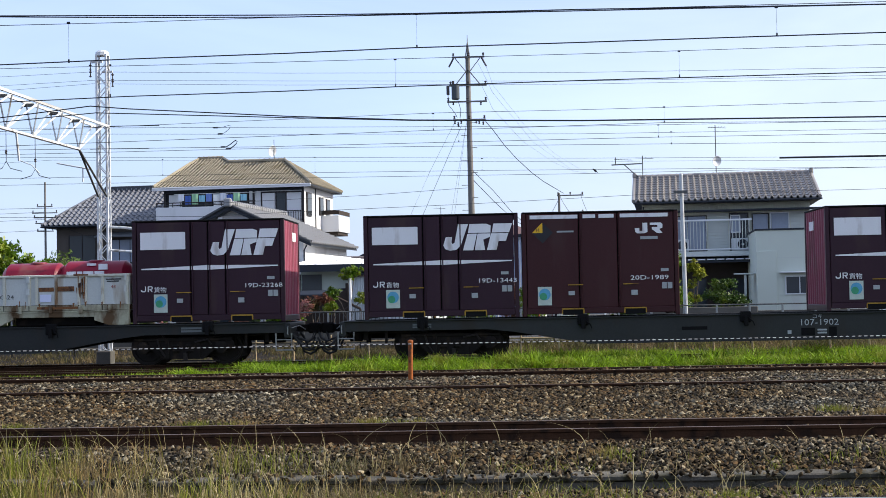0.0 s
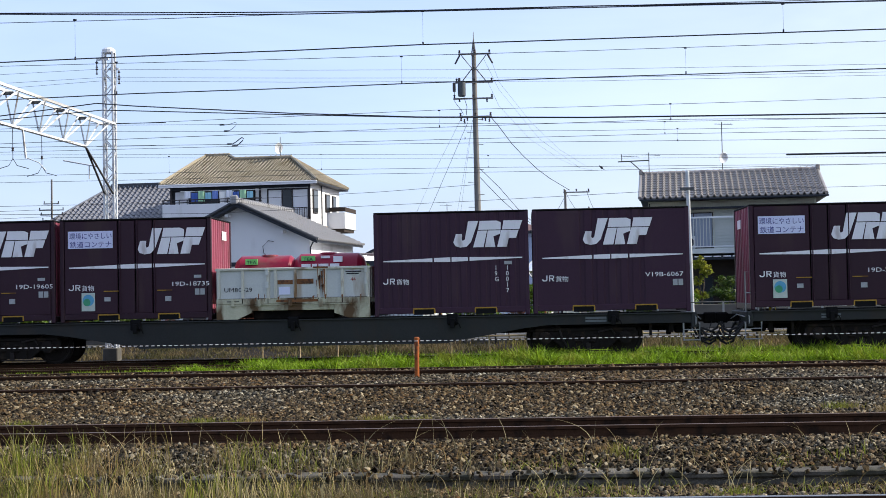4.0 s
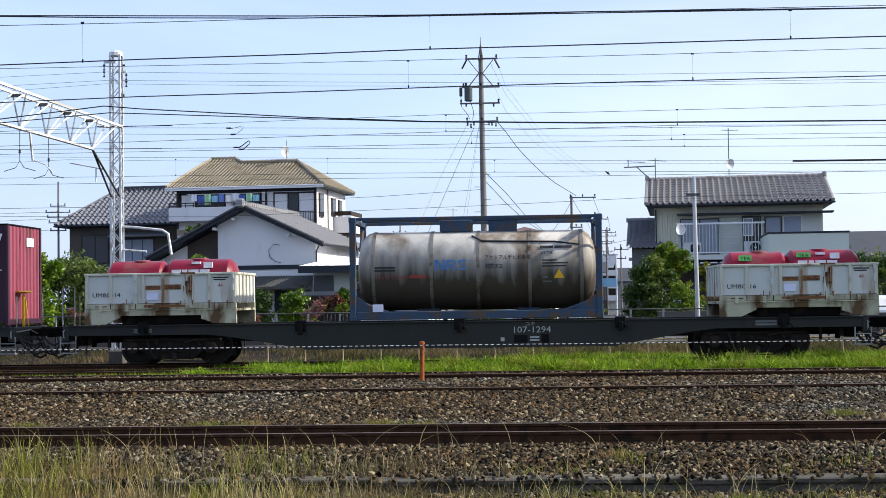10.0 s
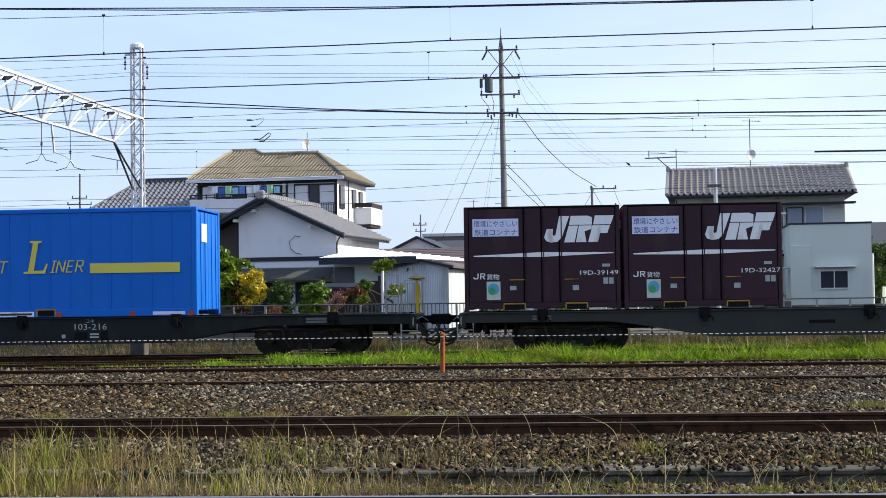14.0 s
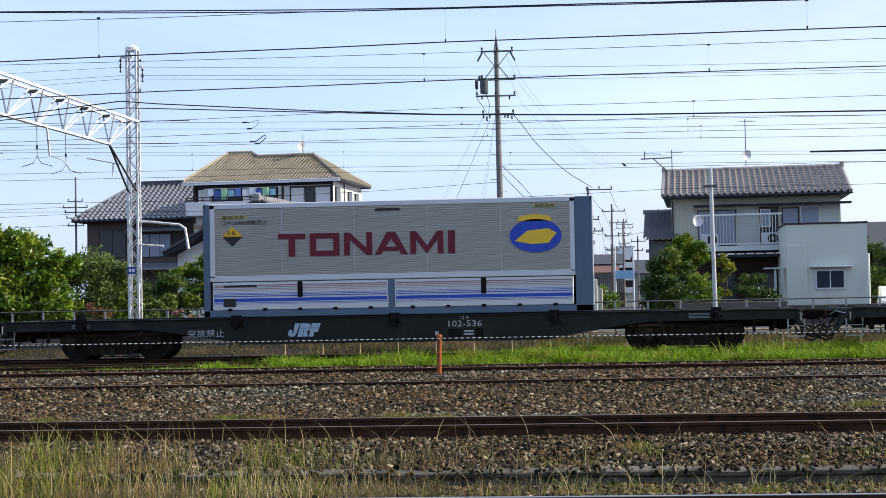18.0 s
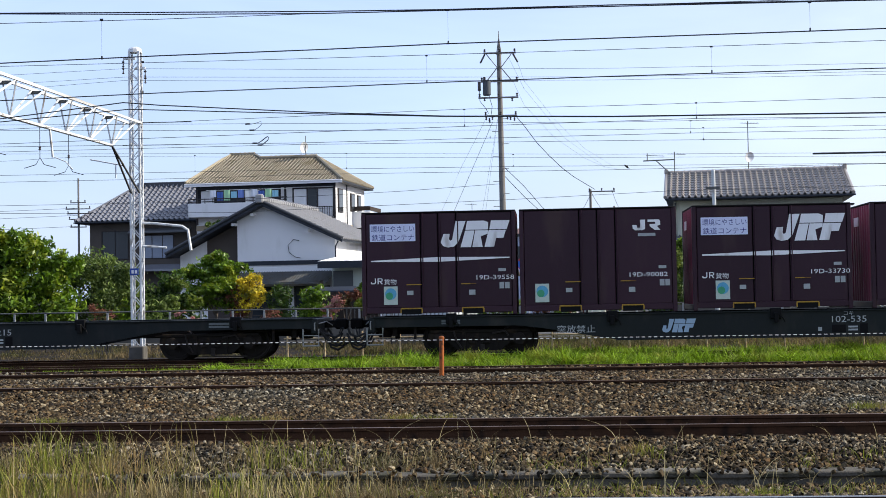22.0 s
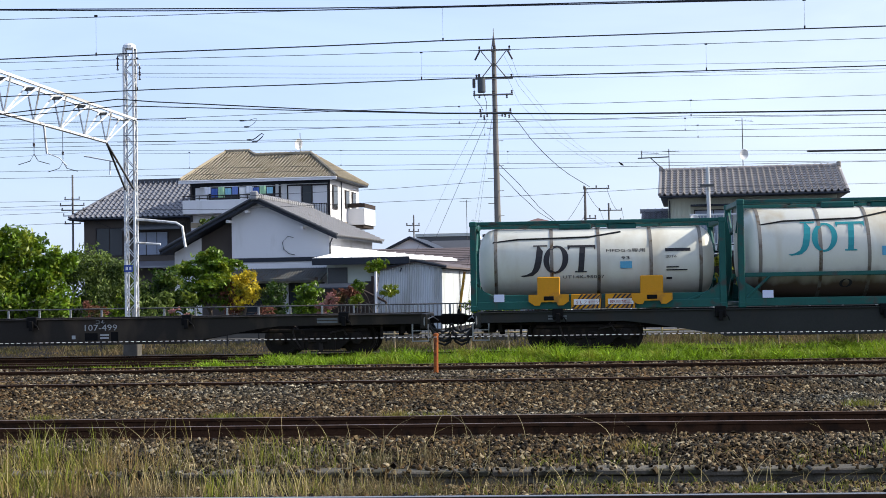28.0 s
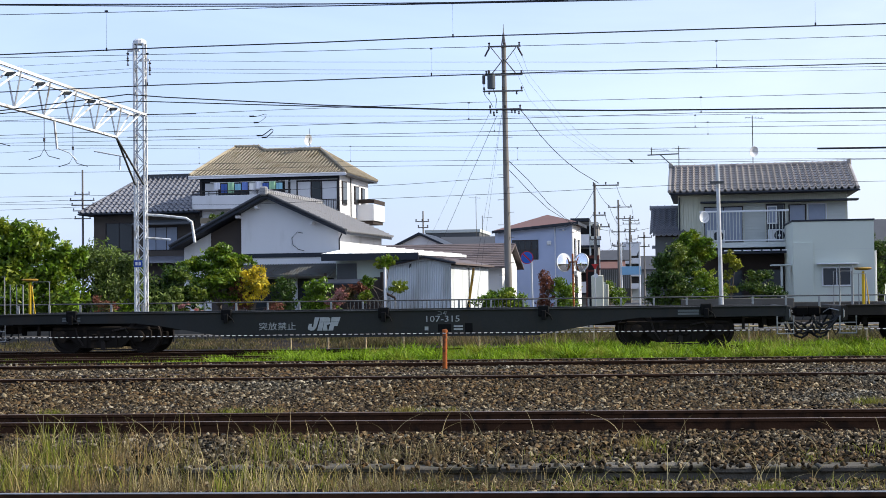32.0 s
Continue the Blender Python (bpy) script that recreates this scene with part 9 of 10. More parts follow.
    part("downpipe", Geo().tube([(8.6, 2.4, 8.2), (8.6, 2.4, .2)], .04, 6), M_DARKTRIM, h)
    cols = ((.72, .74, .80), (.06, .12, .38), (.34, .58, .36), (.25, .50, .62), (.16, .24, .55), (.78, .78, .76))
    for k in range(10):
        c = cols[k % 6]
        t = thing("laundry", "piece of washing hung over a balcony rail", "laundry", "washing on the balcony", at=A)
        m = mat(f"cloth {k % 6}", c, .9, 0, .15, 6, 30, .1)
        x0 = 1.15 + k * .42
        g = Geo()
        V = [(x0 + u * .36, -.85 - .03 * math.sin(u * 9 + k), 7.88 - .1 * (k % 2) - v * (.40 + .12 * (k % 3))) for v in (0, .5, 1) for u in (0, .25, .5, .75, 1)]
        F = [(r * 5 + c0, r * 5 + c0 + 1, r * 5 + c0 + 6, r * 5 + c0 + 5) for r in range(2) for c0 in range(4)]
        V2 = [(x, y + .012, z) for x, y, z in V]
        g.add(V + V2, F + [tuple(i + 15 for i in f) for f in F])
        part("cloth", g, m, t)
    part("washing_line", Geo().tube([(.9, -.85, 7.88), (5.6, -.85, 7.88)], .014, 5).tube([(.9, -.85, 7.88), (.9, -.02, 7.9)], .014, 5).tube([(5.6, -.85, 7.88), (5.6, -.02, 7.9)], .014, 5), M_ALU, h)
    dark = hip_house("old house with slate blue tiled hip roof", pose(-28.75, 90.2, 0, 0, 0, -6), 6.75, 7.0, 6.5, 2.4, 2.5, 0, mat("grey brown timber wall", (.085, .072, .062), .8, 0, .3, 1.5, 40, .2), M_TILEBLUE, .7, .34, .36, M_DARKTRIM, .075, 0.0, .12)
    part("ridge_wall", Geo().box(1.85, 7.4, 3.38, 3.62, 8.85, 9.2, .03), M_TILEDARK, dark, "thick dark ridge of stacked tiles")
    part("gable_wall", Geo().prism([(-.5, 6.5), (7.5, 6.5), (3.5, 8.7)], "x", 6.7, 6.8), M_BROWNWALL, dark)
    window(dark, .8, 2.6, 4.1, 5.9, 0, 2, M_BRONZE)
    window(dark, 3.4, 5.6, 4.1, 5.6, 0, 3, M_BRONZE, M_CURTAIN)
    part("lower_roof", Geo().prism([(-1.2, 3.4), (0, 3.75), (0, 3.65), (-1.2, 3.3)], "x", 0, 6.7), M_TILEBLUE, dark)
    part("canopy", Geo().prism([(-1.0, 5.75), (0, 6.05), (0, 5.95), (-1.0, 5.68)], "x", 2.9, 6.7), M_GREYWALL, dark)


big_house()


def simple_house(label, x, y, w, d, h, wall, roofm, kind="gable", turn=-4, wins=2):
    root = thing("house", label, "house", "houses", at=pose(x, y, 0, 0, 0, turn))
    part("wall", Geo().box(0, w, 0, d, 0, h), wall, root)
    if kind == "gable":
        part("roof", Geo().prism([(-.4, h - .1), (d / 2, h + d * .2), (d + .4, h - .1), (d + .4, h - .22), (d / 2, h + d * .2 - .14), (-.4, h - .22)], "x", -.4, w + .4), roofm, root)
    elif kind == "hip":
        g = Geo()
        o = .4
        g.add([(-o, -o, h), (w + o, -o, h), (w + o, d + o, h), (-o, d + o, h), (w * .3, d / 2, h + 1.0), (w * .75, d / 2, h + 1.0)], [(0, 1, 5, 4), (1, 2, 5), (2, 3, 4, 5), (3, 0, 4), (0, 3, 2, 1)])
        part("roof", g, roofm, root)
        part("eave", Geo().box(-o, w + o, -o, d + o, h - .12, h - .005), M_DARKTRIM, root)
    else:
        part("parapet", Geo().box(-.08, w + .08, -.08, d + .08, h, h + .25, .02), roofm, root)
    storeys = max(1, int(h / 2.7))
    for s in range(storeys):
        for k in range(wins):
            a = w * (k + .5) / wins
            window(root, a - .55, a + .55, s * 2.7 + .9, s * 2.7 + 2.1, -.01, 2, M_BRONZE if k % 2 else M_ALU)
        ww = part("window", Geo().box(w - .01, w + .04, d * .3, d * .3 + 1.1, s * 2.7 + .9, s * 2.7 + 2.1), M_BRONZE, root)
        part("pane", Geo().box(w + .04, w + .05, d * .3 + .08, d * .3 + 1.02, s * 2.7 + .98, s * 2.7 + 2.02), M_GLASS, ww)
    return root


def blue_house():
    h = thing("house", "pale blue two-storey house with dull red roof", "house", "houses", at=pose(-3.3, 90, 0, 0, 0, -6))
    part("wall", Geo().prism([(0, 0), (4.75, 0), (4.75, 5.38), (0, 4.95)], "y", 0, 6), M_BLUEWALL, h)
    # thin white sheet over the right side of the blue body
    part("side_wall", Geo().box(4.75, 4.80, .02, 6.0, 0, 5.36), M_WHITEWALL, h, "white side wall")
    part("roof", Geo().add([(-.15, -.35, 5.0), (5.15, -.35, 5.48), (5.15, 6.4, 5.48), (-.15, 6.4, 5.0), (2.95, 3.0, 6.10)], [(0, 1, 4), (1, 2, 4), (2, 3, 4), (3, 0, 4), (0, 3, 2, 1)]), M_ROOFRED, h)
    part("fascia", Geo().prism([(-.15, 4.84), (5.17, 5.30), (5.17, 5.49), (-.15, 5.01)], "y", -.40, -.35), M_DARKTRIM, h, "dark fascia board")
    part("fascia", Geo().box(5.15, 5.19, -.40, 6.4, 5.30, 5.49), M_DARKTRIM, h)
    part("downpipe", Geo().tube([(3.72, -.04, 5.2), (3.72, -.04, .1)], .03, 6), M_ALU, h)
    w = window(h, 1.06, 2.68, 3.2, 4.42, -.01, 4, M_BRONZE)
    part("mullion", Geo().box(1.1, 2.64, -.05, -.01, 3.78, 3.83), M_BRONZE, w)
    part("vent_hood", Geo().box(3.22, 3.48, -.16, 0, 4.08, 4.34, .03), M_ALU, h)
    part("wall_lamp", Geo().box(4.18, 4.30, -.14, 0, 4.92, 5.04, .03), M_ALU, h)
    for y0, y1, z0, z1 in ((1.0, 2.1, 3.2, 4.5), (3.6, 4.6, 3.2, 4.5), (1.0, 2.6, .3, 2.2)):
        w = part("window", Geo().box(4.80, 4.86, y0, y1, z0, z1, .01), M_BRONZE, h)
        part("pane", Geo().box(4.86, 4.87, y0 + .08, y1 - .08, z0 + .08, z1 - .08), M_GLASS, w)
    part("side_canopy", Geo().box(4.86, 5.3, .8, 2.8, 2.45, 2.52), M_ALU, h)


blue_house()


def balcony_block():
    """The narrow flats behind the blue house, with a balcony on each floor."""
    h = thing("apartment_block", "grey flat-roofed apartment block with stacked balconies", "apartment block", "houses", at=pose(1.9, 108, 0, 0, 0, -3))
    part("wall", Geo().box(0, 1.75, .9, 8, 0, 6.3), M_FARWALL, h)
    part("roof", Geo().box(-.25, 1.15, -.35, 8.2, 6.3, 6.55, .02), M_DARKTRIM, h)
    part("roof", Geo().box(1.15, 1.85, -.1, 8.2, 6.0, 6.2, .02), M_SHUTTER, h)
    for z in (.9, 2.7, 4.4):
        part("balcony_floor", Geo().box(0, 1.9, -.25, .9, z, z + .14), M_DARKTRIM, h)
        part("balcony_wall", Geo().box(.1, 1.15, -.25, -.17, z + .14, z + .95), M_WHITEWALL, h)
        part("balcony_wall", Geo().box(1.2, 1.9, -.20, -.14, z + .14, z + .8), M_SHUTTER, h)
        # shade behind the balcony, laid on as a dark sheet
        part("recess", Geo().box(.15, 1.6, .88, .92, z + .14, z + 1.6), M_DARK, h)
    for a in (0, 1.12):
        part("column", Geo().box(a, a + .12, -.25, -.1, 0, 6.3), M_SHUTTER, h)
    k = thing("kiosk", "small dark brown framed porch beside the street", "porch", at=pose(2.55, 99, 0, 0, 0, -3))
    # solid body, its near-black colour is the shade inside the porch
    part("body", Geo().box(0, .82, 0, 1.6, 0, 3.4), M_DARK, k)
    part("frame", Geo().box(-.05, .08, -.06, 0, 0, 3.6).box(.74, .87, -.06, 0, 0, 3.6).box(.08, .74, -.06, 0, 3.4, 3.6).box(.08, .74, -.06, 0, 2.5, 2.62), mat("dark red brown paint", (.11, .035, .025), .6), k)
    far = thing("house", "low house with grey tiles over a dull red lean-to", "house", "houses", at=pose(4.7, 140, 0, 0, 0, -2))
    part("wall", Geo().box(0, 3.0, 0, 6, 0, 3.2), M_FARWALL, far)
    part("roof", Geo().prism([(-.3, 4.0), (2.5, 5.0), (5.5, 4.0)], "x", -.2, 3.2), M_TILEDARK, far)
    part("lean_to", Geo().prism([(-1.6, 3.2), (0, 4.0), (0, 3.85), (-1.6, 3.05)], "x", -.1, 2.6), M_ROOFRED, far)
    fence = thing("slat_fence", "grey slatted fence across the street end", "fence", at=pose(4.4, 128, 0, 0, 0, -2))
    for q in range(16):
        part("slat", cached("sslat", lambda: Geo().box(0, .09, 0, .04, 1.3, 3.0).mesh("slat")), M_FENCE, fence).location = (q * .17, 0, 0)
    part("base", Geo().box(0, 2.7, -.05, .12, 0, 1.3), M_CONC, fence)
    tw = thing("apartment_block", "pale apartment block far down the street with open galleries", "apartment block", "houses", at=pose(7.6, 150, 0, 0, 0, -2))
    part("wall", Geo().box(0, 1.7, .8, 8, 0, 5.7), M_SHUTTER, tw)
    part("parapet", Geo().prism([(.35, 4.6), (1.4, 4.6), (1.9, 6.0), (-.1, 6.0)], "y", -.1, .4), M_WHITEWALL, tw)
    for z in (1.2, 2.5, 3.8):
        part("gallery", Geo().box(-.05, 1.8, -.1, .8, z, z + .55), M_WHITEWALL, tw)
        # gallery shade as a dark sheet before the wall
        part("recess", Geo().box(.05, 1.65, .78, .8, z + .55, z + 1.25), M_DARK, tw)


balcony_block()
for x, y, top, arms in ((8.4, 150, 8.8, ((8.2, -.8, .9), (7.3, -.6, .7), (6.2, -.5, .5))), (7.3, 112, 5.6, ((5.2, -.5, .6), (4.5, -.4, .4))), (9.9, 175, 7.6, ((7.1, -.8, .8), (6.3, -.6, .6)))):
    utility_pole("utility_pole", x, y, top, .075, .05, arms, "slim grey utility pole far down the street")
utility_pole("utility_pole", 8.4, 150, 8.8, .09, .06, ((8.2, -.8, .9), (7.3, -.6, .7), (6.2, -.5, .5)), "distant grey utility pole down the street")
utility_pole("utility_pole", 7.3, 112, 5.6, .07, .05, ((5.2, -.5, .6), (4.5, -.4, .4)), "slim grey utility pole down the street")
utility_pole("utility_pole", 9.9, 175, 7.6, .09, .06, ((7.1, -.8, .8), (6.3, -.6, .6)), "distant grey utility pole down the street")
simple_house("grey flat-roofed house behind low roofs", -9.3, 110, 4.1, 7, 5.7, M_GREYWALL, M_SHUTTER, "flat", -4, 3)
antenna("roof_aerial", -5.4, 109, 3.5, 8.4, boom=-.2)
antenna("roof_aerial", -5.0, 110.5, 3.5, 7.0, boom=.2)
simple_house("dark grey house behind low roofs", -5.2, 112, 4.6, 6, 5.2, M_GREYWALL, M_DARKTRIM, "flat", -4, 2)
simple_house("long low pale building with a flat roof", -10.5, 118, 5.5, 8, 5.0, M_SHUTTER, M_DARKTRIM, "flat", -4, 4)
simple_house("low house with a dark roof and solar panels", -7.8, 104, 5.5, 7, 3.9, M_WHITEWALL, M_TILEDARK, "gable", -4, 2)
simple_house("low grey house far down the street", 8.2, 178, 5.2, 8, 3.6, M_FARWALL, M_TILEDARK, "gable", -3, 2)
simple_house("pale house closing the street", 4.2, 190, 4.6, 8, 4.0, M_SHUTTER, M_ROOFBROWN, "gable", -3, 2)
simple_house("grey house along the street", 9.6, 118, 3.0, 8, 5.6, M_FARWALL, M_TILEDARK, "gable", -3, 1)
simple_house("dark tiled house beyond the annex", 16.4, 82, 6, 7, 3.6, M_BROWNWALL, M_TILEDARK, "gable", -5, 2)
simple_house("pale house far behind trees", 22, 120, 8, 8, 5.2, M_CREAMWALL, M_TILEDARK, "gable", -5, 2)
simple_house("distant low house above hedges", -34, 120, 9, 8, 4.6, M_SHUTTER, M_TILEDARK, "gable", -5, 2)


def street_bits():
    for x, y, h, w in ((2.2, 66, 2.0, .5), (2.5, 70, 1.7, .4), (3.0, 78, 1.6, .35)):
        p = thing("gate_pillar", "pale gate pillar beside the street", "gate pillar", "gate pillars")
        part("pillar", Geo().box(x - w / 2, x + w / 2, y, y + 1.6, 0, h, .03), M_CREAMWALL, p)
    s = thing("blue_sign", "pale blue street sign on white posts", "road sign")
    part("panel", Geo().box(5.0, 6.6, 105, 105.06, 2.3, 2.9, .01), mat("pale blue panel", (.22, .42, .6), .5), s)
    for x in (5.2, 6.5):
        part("post", Geo().tube([(x, 105.05, 0), (x, 105.05, 4.6)], .06, 6), M_ALU, s)
    st = thing("stop_sign", "small red triangular stop sign on a pole", "road sign")
    part("pole", Geo().tube([(1.95, 62, 0), (1.95, 62, 2.6)], .03, 6), M_LIGHTMETAL, st)
    part("plate", Geo().prism([(1.8, 2.45), (2.1, 2.45), (1.95, 2.2)], "y", 61.94, 61.96), mat("traffic sign red", (0.45, 0.03, 0.03)), st)
    part("plate", Geo().lathe([(-.01, .1), (0, .1)], "y", (1.98, 61.95, 1.95), 16), M_ALU, st)
    car = thing("car", "white parked car down the street", "car", at=pose(4.6, 118, 0, 0, 0, -3))
    part("body", Geo().prism([(-.8, .3), (.8, .3), (.85, .9), (.65, 1.0), (.55, 1.5), (-.55, 1.5), (-.65, 1.0), (-.85, .9)], "y", 0, 3.6), M_WHITEMETAL, car)
    part("windscreen", Geo().box(-.5, .5, -.02, 0, 1.0, 1.42), M_GLASS, car)
    for a in (-.65, .65):
        part("wheel", Geo().lathe([(-.1, .3), (.1, .3)], "x", (a, .7, .3), 14), M_BLACK, car)
        part("headlight", Geo().box(a - .12, a + .12, -.02, 0, .65, .8), M_ALU, car)
    car = thing("car", "silver parked car beside the annex", "car", at=pose(15.9, 66.5, 0, 0, 0, 80))
    part("body", Geo().prism([(-2, .3), (2, .3), (2, .85), (1.2, .95), (.6, 1.45), (-1.4, 1.45), (-1.9, .95), (-2, .8)], "y", -.8, .8), M_WHITEMETAL, car)
    for a in (-1.25, 1.25):
        for y in (-.75, .75):
            part("wheel", Geo().lathe([(-.1, .3), (.1, .3)], "y", (a, y, .3), 14), M_BLACK, car)
    part("window", Geo().prism([(-1.3, .95), (1.0, .95), (.5, 1.38), (-1.2, 1.38)], "y", -.82, -.8), M_GLASS, car)
    wall = tagged(part("garden_wall", Geo().box(-24, -4, 48.6, 48.75, 0, .62, .02), M_CONC), "low concrete garden wall along the road", "wall", "", "structure")
    wall = tagged(part("garden_wall", Geo().box(5.2, 9.6, 58.0, 58.2, 0, .95, .02), M_CONC), "concrete garden wall before a house", "wall", "", "structure")
    wall = tagged(part("garden_wall", Geo().box(9.9, 15.0, 60.6, 60.8, 0, .75, .02), M_CONC), "low block wall before an annex", "wall", "", "structure")


street_bits()


# ---- plants ----
def foliage(clumps, size, seed, density=1.0):
    """Many small leaves gathered in clumps: (x, y, z, rx, ry, rz, count)."""
    rng = np.random.default_rng(seed)
    C = []
    for x, y, z, rx, ry, rz, k in clumps:
        k = int(k * density)
        # twig groups inside the clump give gaps and an uneven outline
        t = max(4, k // 28)
        d = rng.normal(0, 1, (t, 3))
        d /= np.linalg.norm(d, axis=1, keepdims=True)
        tw = d * rng.uniform(.30, 1.08, (t, 1)) * (rx, ry, rz) + (x, y, z)
        pick = rng.integers(0, t, k)
        C.append(tw[pick] + rng.normal(0, .13, (k, 3)) * np.minimum(1, (rx, ry, rz)))
    C = np.concatenate(C)
    n = len(C)
    a = rng.normal(0, 1, (n, 3))
    a /= np.linalg.norm(a, axis=1, keepdims=True)
    b = np.cross(a, rng.normal(0, 1, (n, 3)))
    b /= np.linalg.norm(b, axis=1, keepdims=True)
    s = size * rng.uniform(.6, 1.35, (n, 1))
    c = np.cross(a, b)
    V = np.stack([C - a * s, C + b * s * .42 + c * s * .1, C + a * s, C - b * s * .42 + c * s * .1], 1).reshape(-1, 3)
    F = np.arange(4 * n).reshape(-1, 4)
    return raw("crown", V, F)


def plant(name, label, x, y, h, clumps, material, size, seed, trunk=.06, category="tree", density=1.6):
    root = thing(name, label, category, "garden plants")
    rng = random.Random(seed)
    g = Geo().tube([(x, y, -.05), (x + rng.uniform(-.1, .1), y, h * .35), (x + rng.uniform(-.15, .15), y, h * .7)], trunk, 8, trunk * .5)
    part("trunk", g.mesh("trunk", True), M_BARK, root)
    for c in clumps:
        part("limb", Geo().tube([(x, y, h * .3), ((x + c[0]) / 2, (y + c[1]) / 2, (h * .35 + c[2]) / 2 + .1), (c[0], c[1], c[2])], trunk * .45, 6, trunk * .15), M_BARK, root)
    part("crown", foliage(clumps, size, seed, density), material, root)
    return root


def blob(x, y, z, r, k, rz=None):
    return (x, y, z, r, r * .9, rz or r * .85, k)


def garden():
    for k in range(8):
        x = -23.2 + k * 1.3
        plant("hedge", "loose green hedge shrub behind the roadside fence", x, 51.2, 1.0, [blob(x, 51.2, .75, .75, 700, .6), blob(x + .5, 51.4, 1.2 + .2 * (k % 3), .55, 450, .45)], (M_LEAF, M_LEAFOLIVE, M_LEAFDARK)[k % 3], .08, 60 + k, .05, "hedge", 1.2)
    plant("broadleaf_tree", "dense mid green broadleaf tree behind the fence", -18.6, 50.5, 3.6, [blob(-18.2, 50.3, 3.3, .85, 1500), blob(-19.5, 50.4, 2.7, 1.0, 1500), blob(-17.5, 50.2, 2.3, .9, 1500), blob(-18.7, 49.8, 1.6, 1.2, 1900), blob(-17.0, 50, 1.3, .8, 1100), blob(-20.5, 50.5, 3.2, 1.0, 1200), blob(-20.8, 50, 1.8, 1.2, 1300), blob(-19.3, 50.2, 3.55, .7, 900), blob(-17.0, 50.3, 2.75, .6, 700), blob(-22.0, 50.4, 3.0, .9, 900)], M_LEAF, .105, 21, .14)
    plant("olive_bush", "feathery olive green bush behind the fence", -16.2, 52, 3.0, [blob(-16.4, 52, 2.6, .85, 1500), blob(-15.3, 52, 2.3, .7, 1200), blob(-17.3, 52.3, 2.5, .7, 1000), blob(-16.0, 51.6, 1.4, 1.0, 1500), blob(-14.6, 51.8, 1.4, .8, 1100)], M_LEAFOLIVE, .075, 22, .08, "bush")
    plant("dark_bush", "dark green shrub beside the lattice mast", -13.7, 52, 2.2, [blob(-13.6, 52, 2.1, .55, 800), blob(-13.9, 52, 1.3, .8, 1000), blob(-13.0, 52.3, 1.2, .6, 800)], M_LEAFDARK, .08, 23, .06, "bush")
    plant("garden_tree", "layered dark green garden tree beside a house", -12.3, 53.5, 3.0, [blob(-12.3, 53.5, 3.0, .55, 900, .28), blob(-11.7, 53.4, 2.65, .7, 1000, .28), blob(-13.0, 53.4, 2.5, .7, 1000, .3), blob(-12.2, 53.2, 2.0, .95, 1400, .35), blob(-12.9, 53.2, 1.5, .7, 900, .4), blob(-11.6, 53.2, 1.4, .6, 700, .4)], M_LEAF, .085, 24, .07)
    plant("yellow_bush", "bright yellow flowering bush in a front garden", -10.9, 53, 2.0, [blob(-10.9, 53, 2.1, .45, 900), blob(-10.6, 53, 1.6, .45, 800), blob(-11.1, 53, 1.4, .45, 700)], M_LEAFYEL, .06, 25, .05, "bush")
    plant("brown_bush", "reddish brown shrub beside a yellow bush", -11.4, 53.2, 1.7, [blob(-11.4, 53.2, 1.6, .45, 700), blob(-11.3, 53.1, 1.1, .45, 600)], M_LEAFRED, .06, 26, .05, "bush")
    plant("round_bush", "round dark green clipped bush", -9.75, 53, 1.6, [blob(-9.75, 53, 1.5, .42, 900, .55), blob(-9.7, 53, .9, .45, 600)], M_LEAFDARK, .06, 27, .05, "bush")
    plant("round_bush", "mid green shrub before a white house", -8.5, 53, 1.6, [blob(-8.5, 53, 1.5, .5, 900), blob(-8.2, 53, 1.0, .5, 700), blob(-8.8, 52.8, .9, .45, 600)], M_LEAF, .07, 28, .05, "bush")
    plant("flower_bush", "red brown flowering shrub", -7.3, 52.5, 1.4, [blob(-7.4, 52.5, 1.3, .4, 600), blob(-6.8, 52.6, 1.5, .35, 500)], M_LEAFRED, .06, 29, .04, "bush")
    plant("flower_bush", "pink blossoming shrub before a dark porch", -7.6, 52.2, 1.2, [blob(-7.6, 52.2, 1.2, .35, 500), blob(-7.9, 52.2, .9, .3, 300)], M_PINK, .05, 30, .04, "bush")
    plant("flower_bush", "pink and white flowers along the fence", -12.5, 49, .9, [blob(-12.5, 49, .98, .22, 110, .14), blob(-12.1, 49, .85, .25, 110, .15)], M_PINK, .05, 31, .03, "bush")
    plant("flower_bush", "orange red flowers along the fence", -15.4, 49.3, .9, [blob(-15.4, 49.3, 1.1, .45, 350, .3), blob(-9.3, 49.3, .95, .4, 260, .18)], M_LEAFRED, .05, 32, .03, "bush")
    t = plant("trimmed_tree", "small trimmed tree on a pale stake", -5.95, 52, 2.4, [blob(-5.95, 52, 2.45, .33, 420, .26), blob(-5.7, 52, 2.55, .25, 260, .2), blob(-6.5, 52, 1.75, .3, 300, .2), blob(-5.4, 52, 1.55, .3, 300, .25), blob(-6.6, 52.1, 1.3, .35, 300, .25)], M_LEAF, .07, 33, .05)
    part("stake", Geo().tube([(-5.88, 51.9, 0), (-5.88, 51.9, 2.3)], .05, 8), M_WHITEWALL, t, "pale wooden stake")
    plant("hedge", "clipped yellow green hedge by the fence", -1.7, 50, .9, [blob(-2.1, 50, 1.0, .5, 900, .4), blob(-1.5, 50, 1.1, .5, 900, .4), blob(-1.1, 50, .9, .4, 700, .4)], M_LEAF, .06, 34, .05, "hedge")
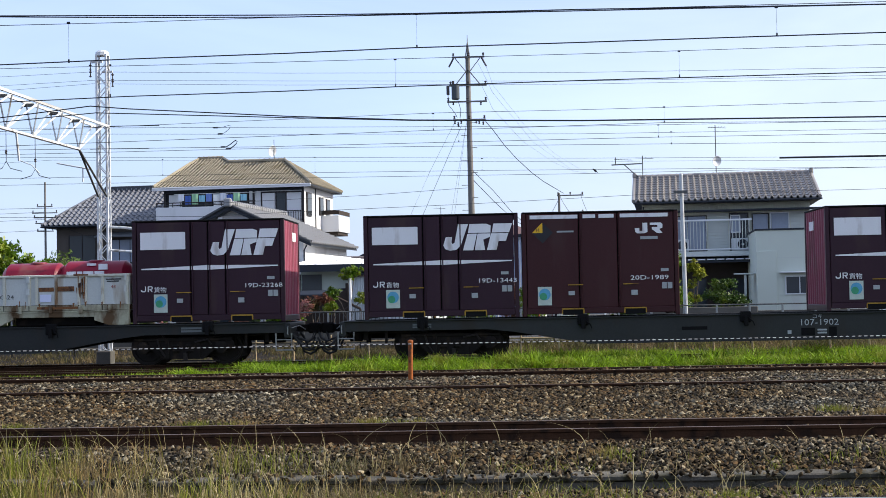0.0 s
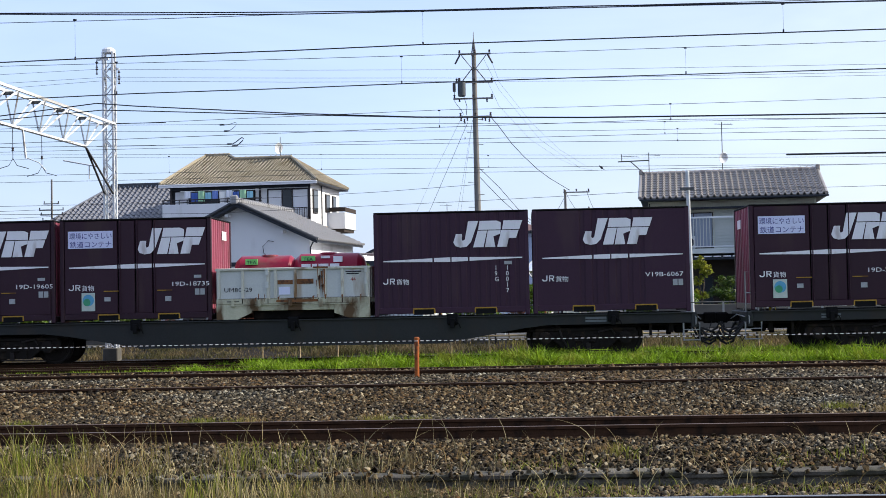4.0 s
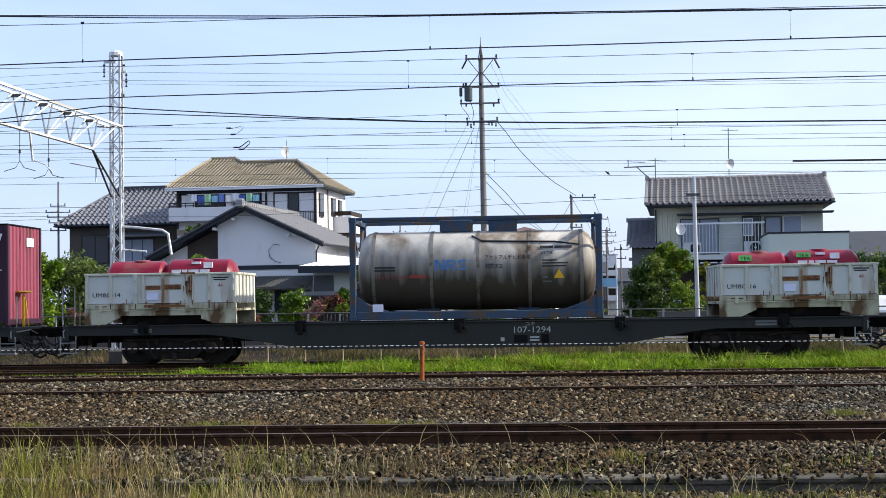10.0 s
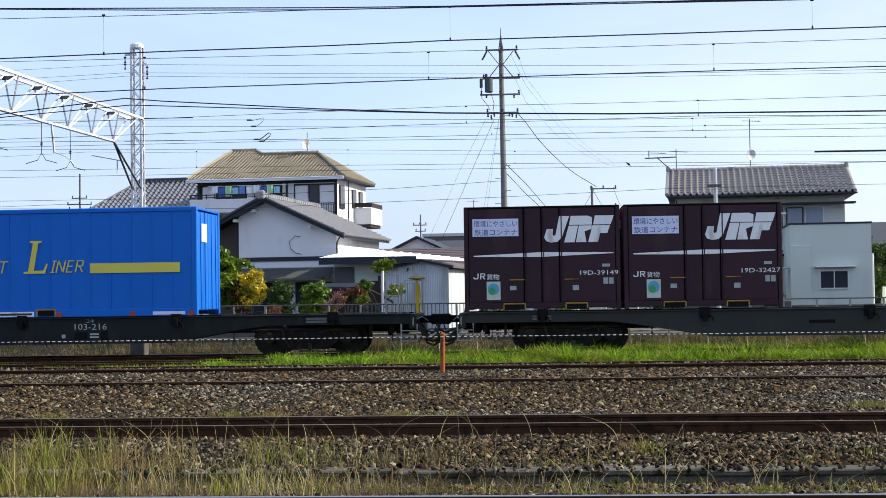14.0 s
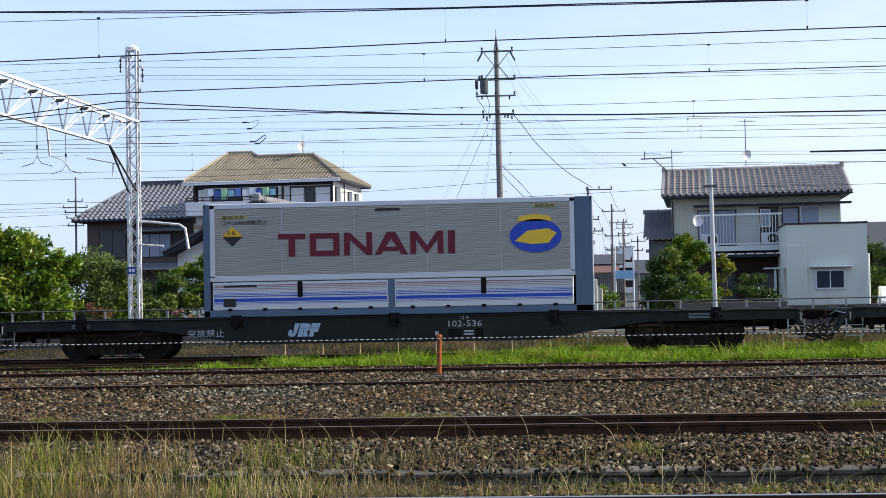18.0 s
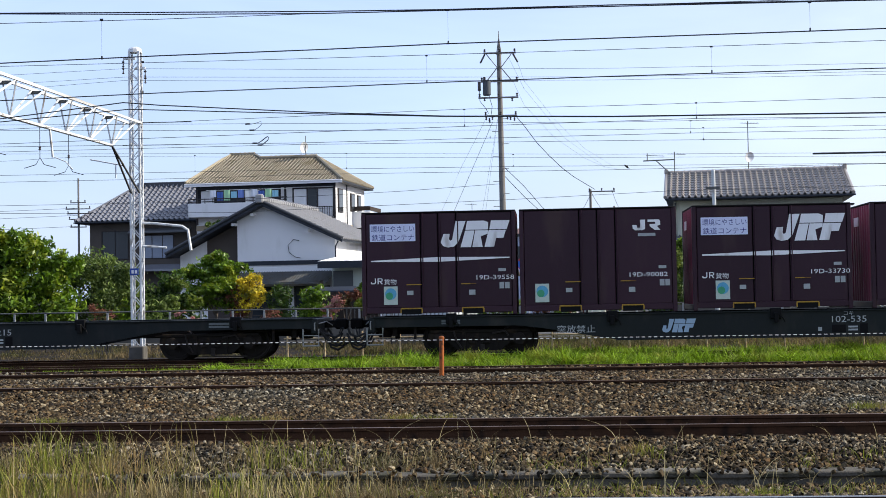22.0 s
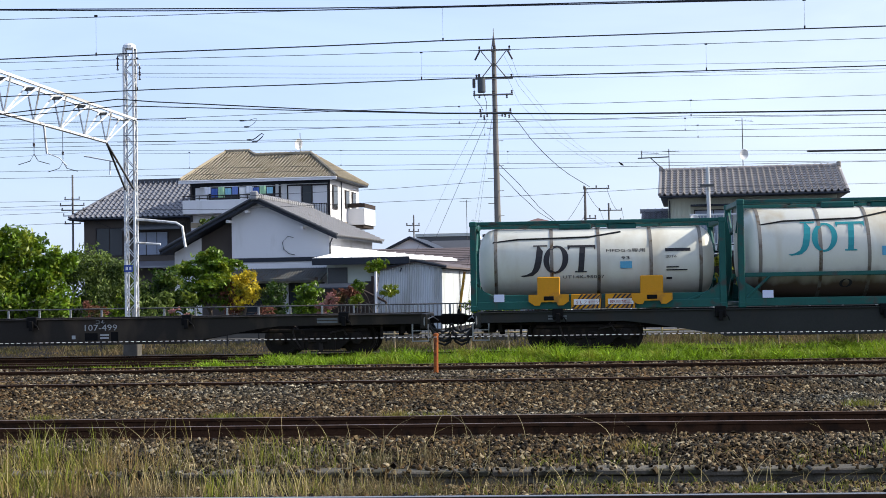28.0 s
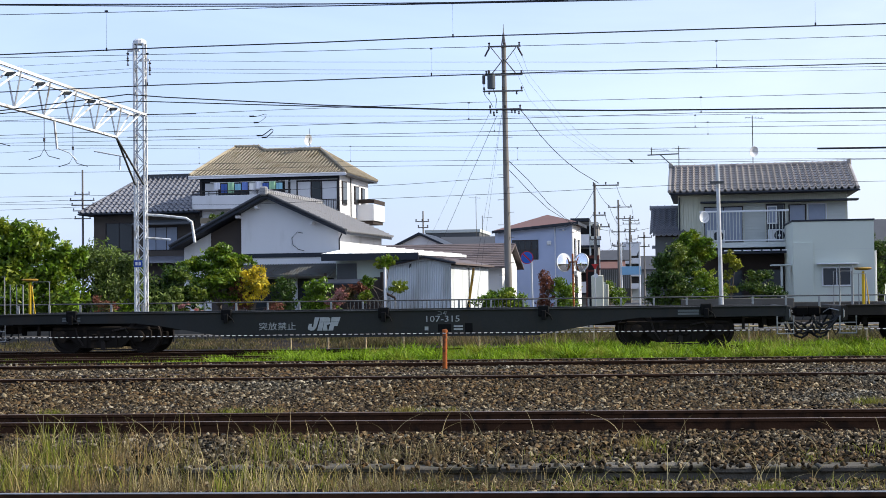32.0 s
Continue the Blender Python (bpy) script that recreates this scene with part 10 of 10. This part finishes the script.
    plant("brown_bush", "reddish brown shrub on a street corner", -.05, 57, 1.6, [blob(-.1, 57, 1.6, .4, 700, .5), blob(-.1, 57, .9, .4, 500, .5)], M_LEAFRED, .06, 35, .05, "bush")
    plant("round_bush", "mid green shrub on a street corner", .55, 57, 1.5, [blob(.6, 57, 1.4, .5, 900, .5), blob(.7, 57, .8, .55, 700, .5)], M_LEAF, .06, 36, .05, "bush")
    plant("garden_tree", "dark spreading garden tree before a cream house", 5.2, 60, 3.0, [blob(4.75, 60, 2.45, .55, 1100), blob(5.25, 60, 2.75, .5, 900), blob(5.6, 60, 2.2, .55, 1000), blob(4.5, 59.8, 1.75, .6, 1200), blob(5.2, 59.6, 1.6, .7, 1500), blob(4.45, 59.6, 1.05, .55, 1000), blob(5.4, 59.6, .9, .6, 1000)], M_LEAFDARK, .07, 37, .09)
    plant("garden_tree", "light green leafy tree beside a pole", 6.0, 61, 3.5, [blob(5.85, 61, 3.5, .38, 700), blob(6.35, 61, 3.15, .5, 900), blob(5.7, 61, 3.0, .5, 900), blob(6.55, 61, 2.75, .40, 600), blob(5.95, 61, 2.6, .45, 700)], M_LEAF, .075, 38, .06)
    plant("round_bush", "round yellow green bush under a tree", 6.35, 58.6, 1.8, [blob(6.25, 58.6, 1.70, .50, 1300, .40), blob(6.5, 58.5, 1.15, .55, 1000, .4), blob(6.1, 58.5, 1.0, .5, 800, .4)], M_LEAF, .055, 39, .05, "bush")
    plant("garden_tree", "slim yellow green tree beside a pole", 7.4, 60, 2.6, [blob(7.3, 60, 2.62, .28, 420), blob(7.6, 60, 2.35, .30, 420), blob(7.3, 60, 1.9, .22, 160), blob(7.35, 60, 1.35, .28, 260)], M_LEAFYELGRN, .07, 40, .05)
    plant("pine_bush", "dark layered garden pine in a shaded yard", 9.0, 63, 2.0, [blob(9.0, 63, 1.9, .6, 800, .25), blob(8.7, 63, 1.4, .8, 900, .3), blob(9.4, 63, 1.2, .7, 800, .3), blob(8.6, 62.4, .7, .6, 500, .3)], M_LEAFDARK, .06, 41, .06)
    plant("broadleaf_tree", "green trees beyond an annex", 17.5, 76, 3.6, [blob(16.6, 76, 3.2, .9, 1200), blob(18.2, 76, 2.7, 1.1, 1300), blob(17.0, 75, 1.5, 1.1, 1300)], M_LEAFDARK, .1, 42, .1)
    plant("round_bush", "small green bush beside the street", 3.4, 82, 1.4, [blob(3.4, 82, 1.2, .6, 700), blob(3.9, 82.5, .8, .6, 500)], M_LEAF, .07, 43, .05, "bush")
    plant("round_bush", "dark bush at the tower house", -15.2, 66, 4.6, [blob(-15.1, 66, 4.75, .5, 700, .35), blob(-15.4, 66, 4.2, .6, 600, .4)], M_LEAFDARK, .08, 44, .08, "bush")
    plant("round_bush", "small shrubs at the foot of a street pole", -.4, 49, .8, [blob(-.3, 49.5, .6, .3, 200, .25)], M_LEAF, .05, 45, .03, "bush")


garden()

build_train()


motions()
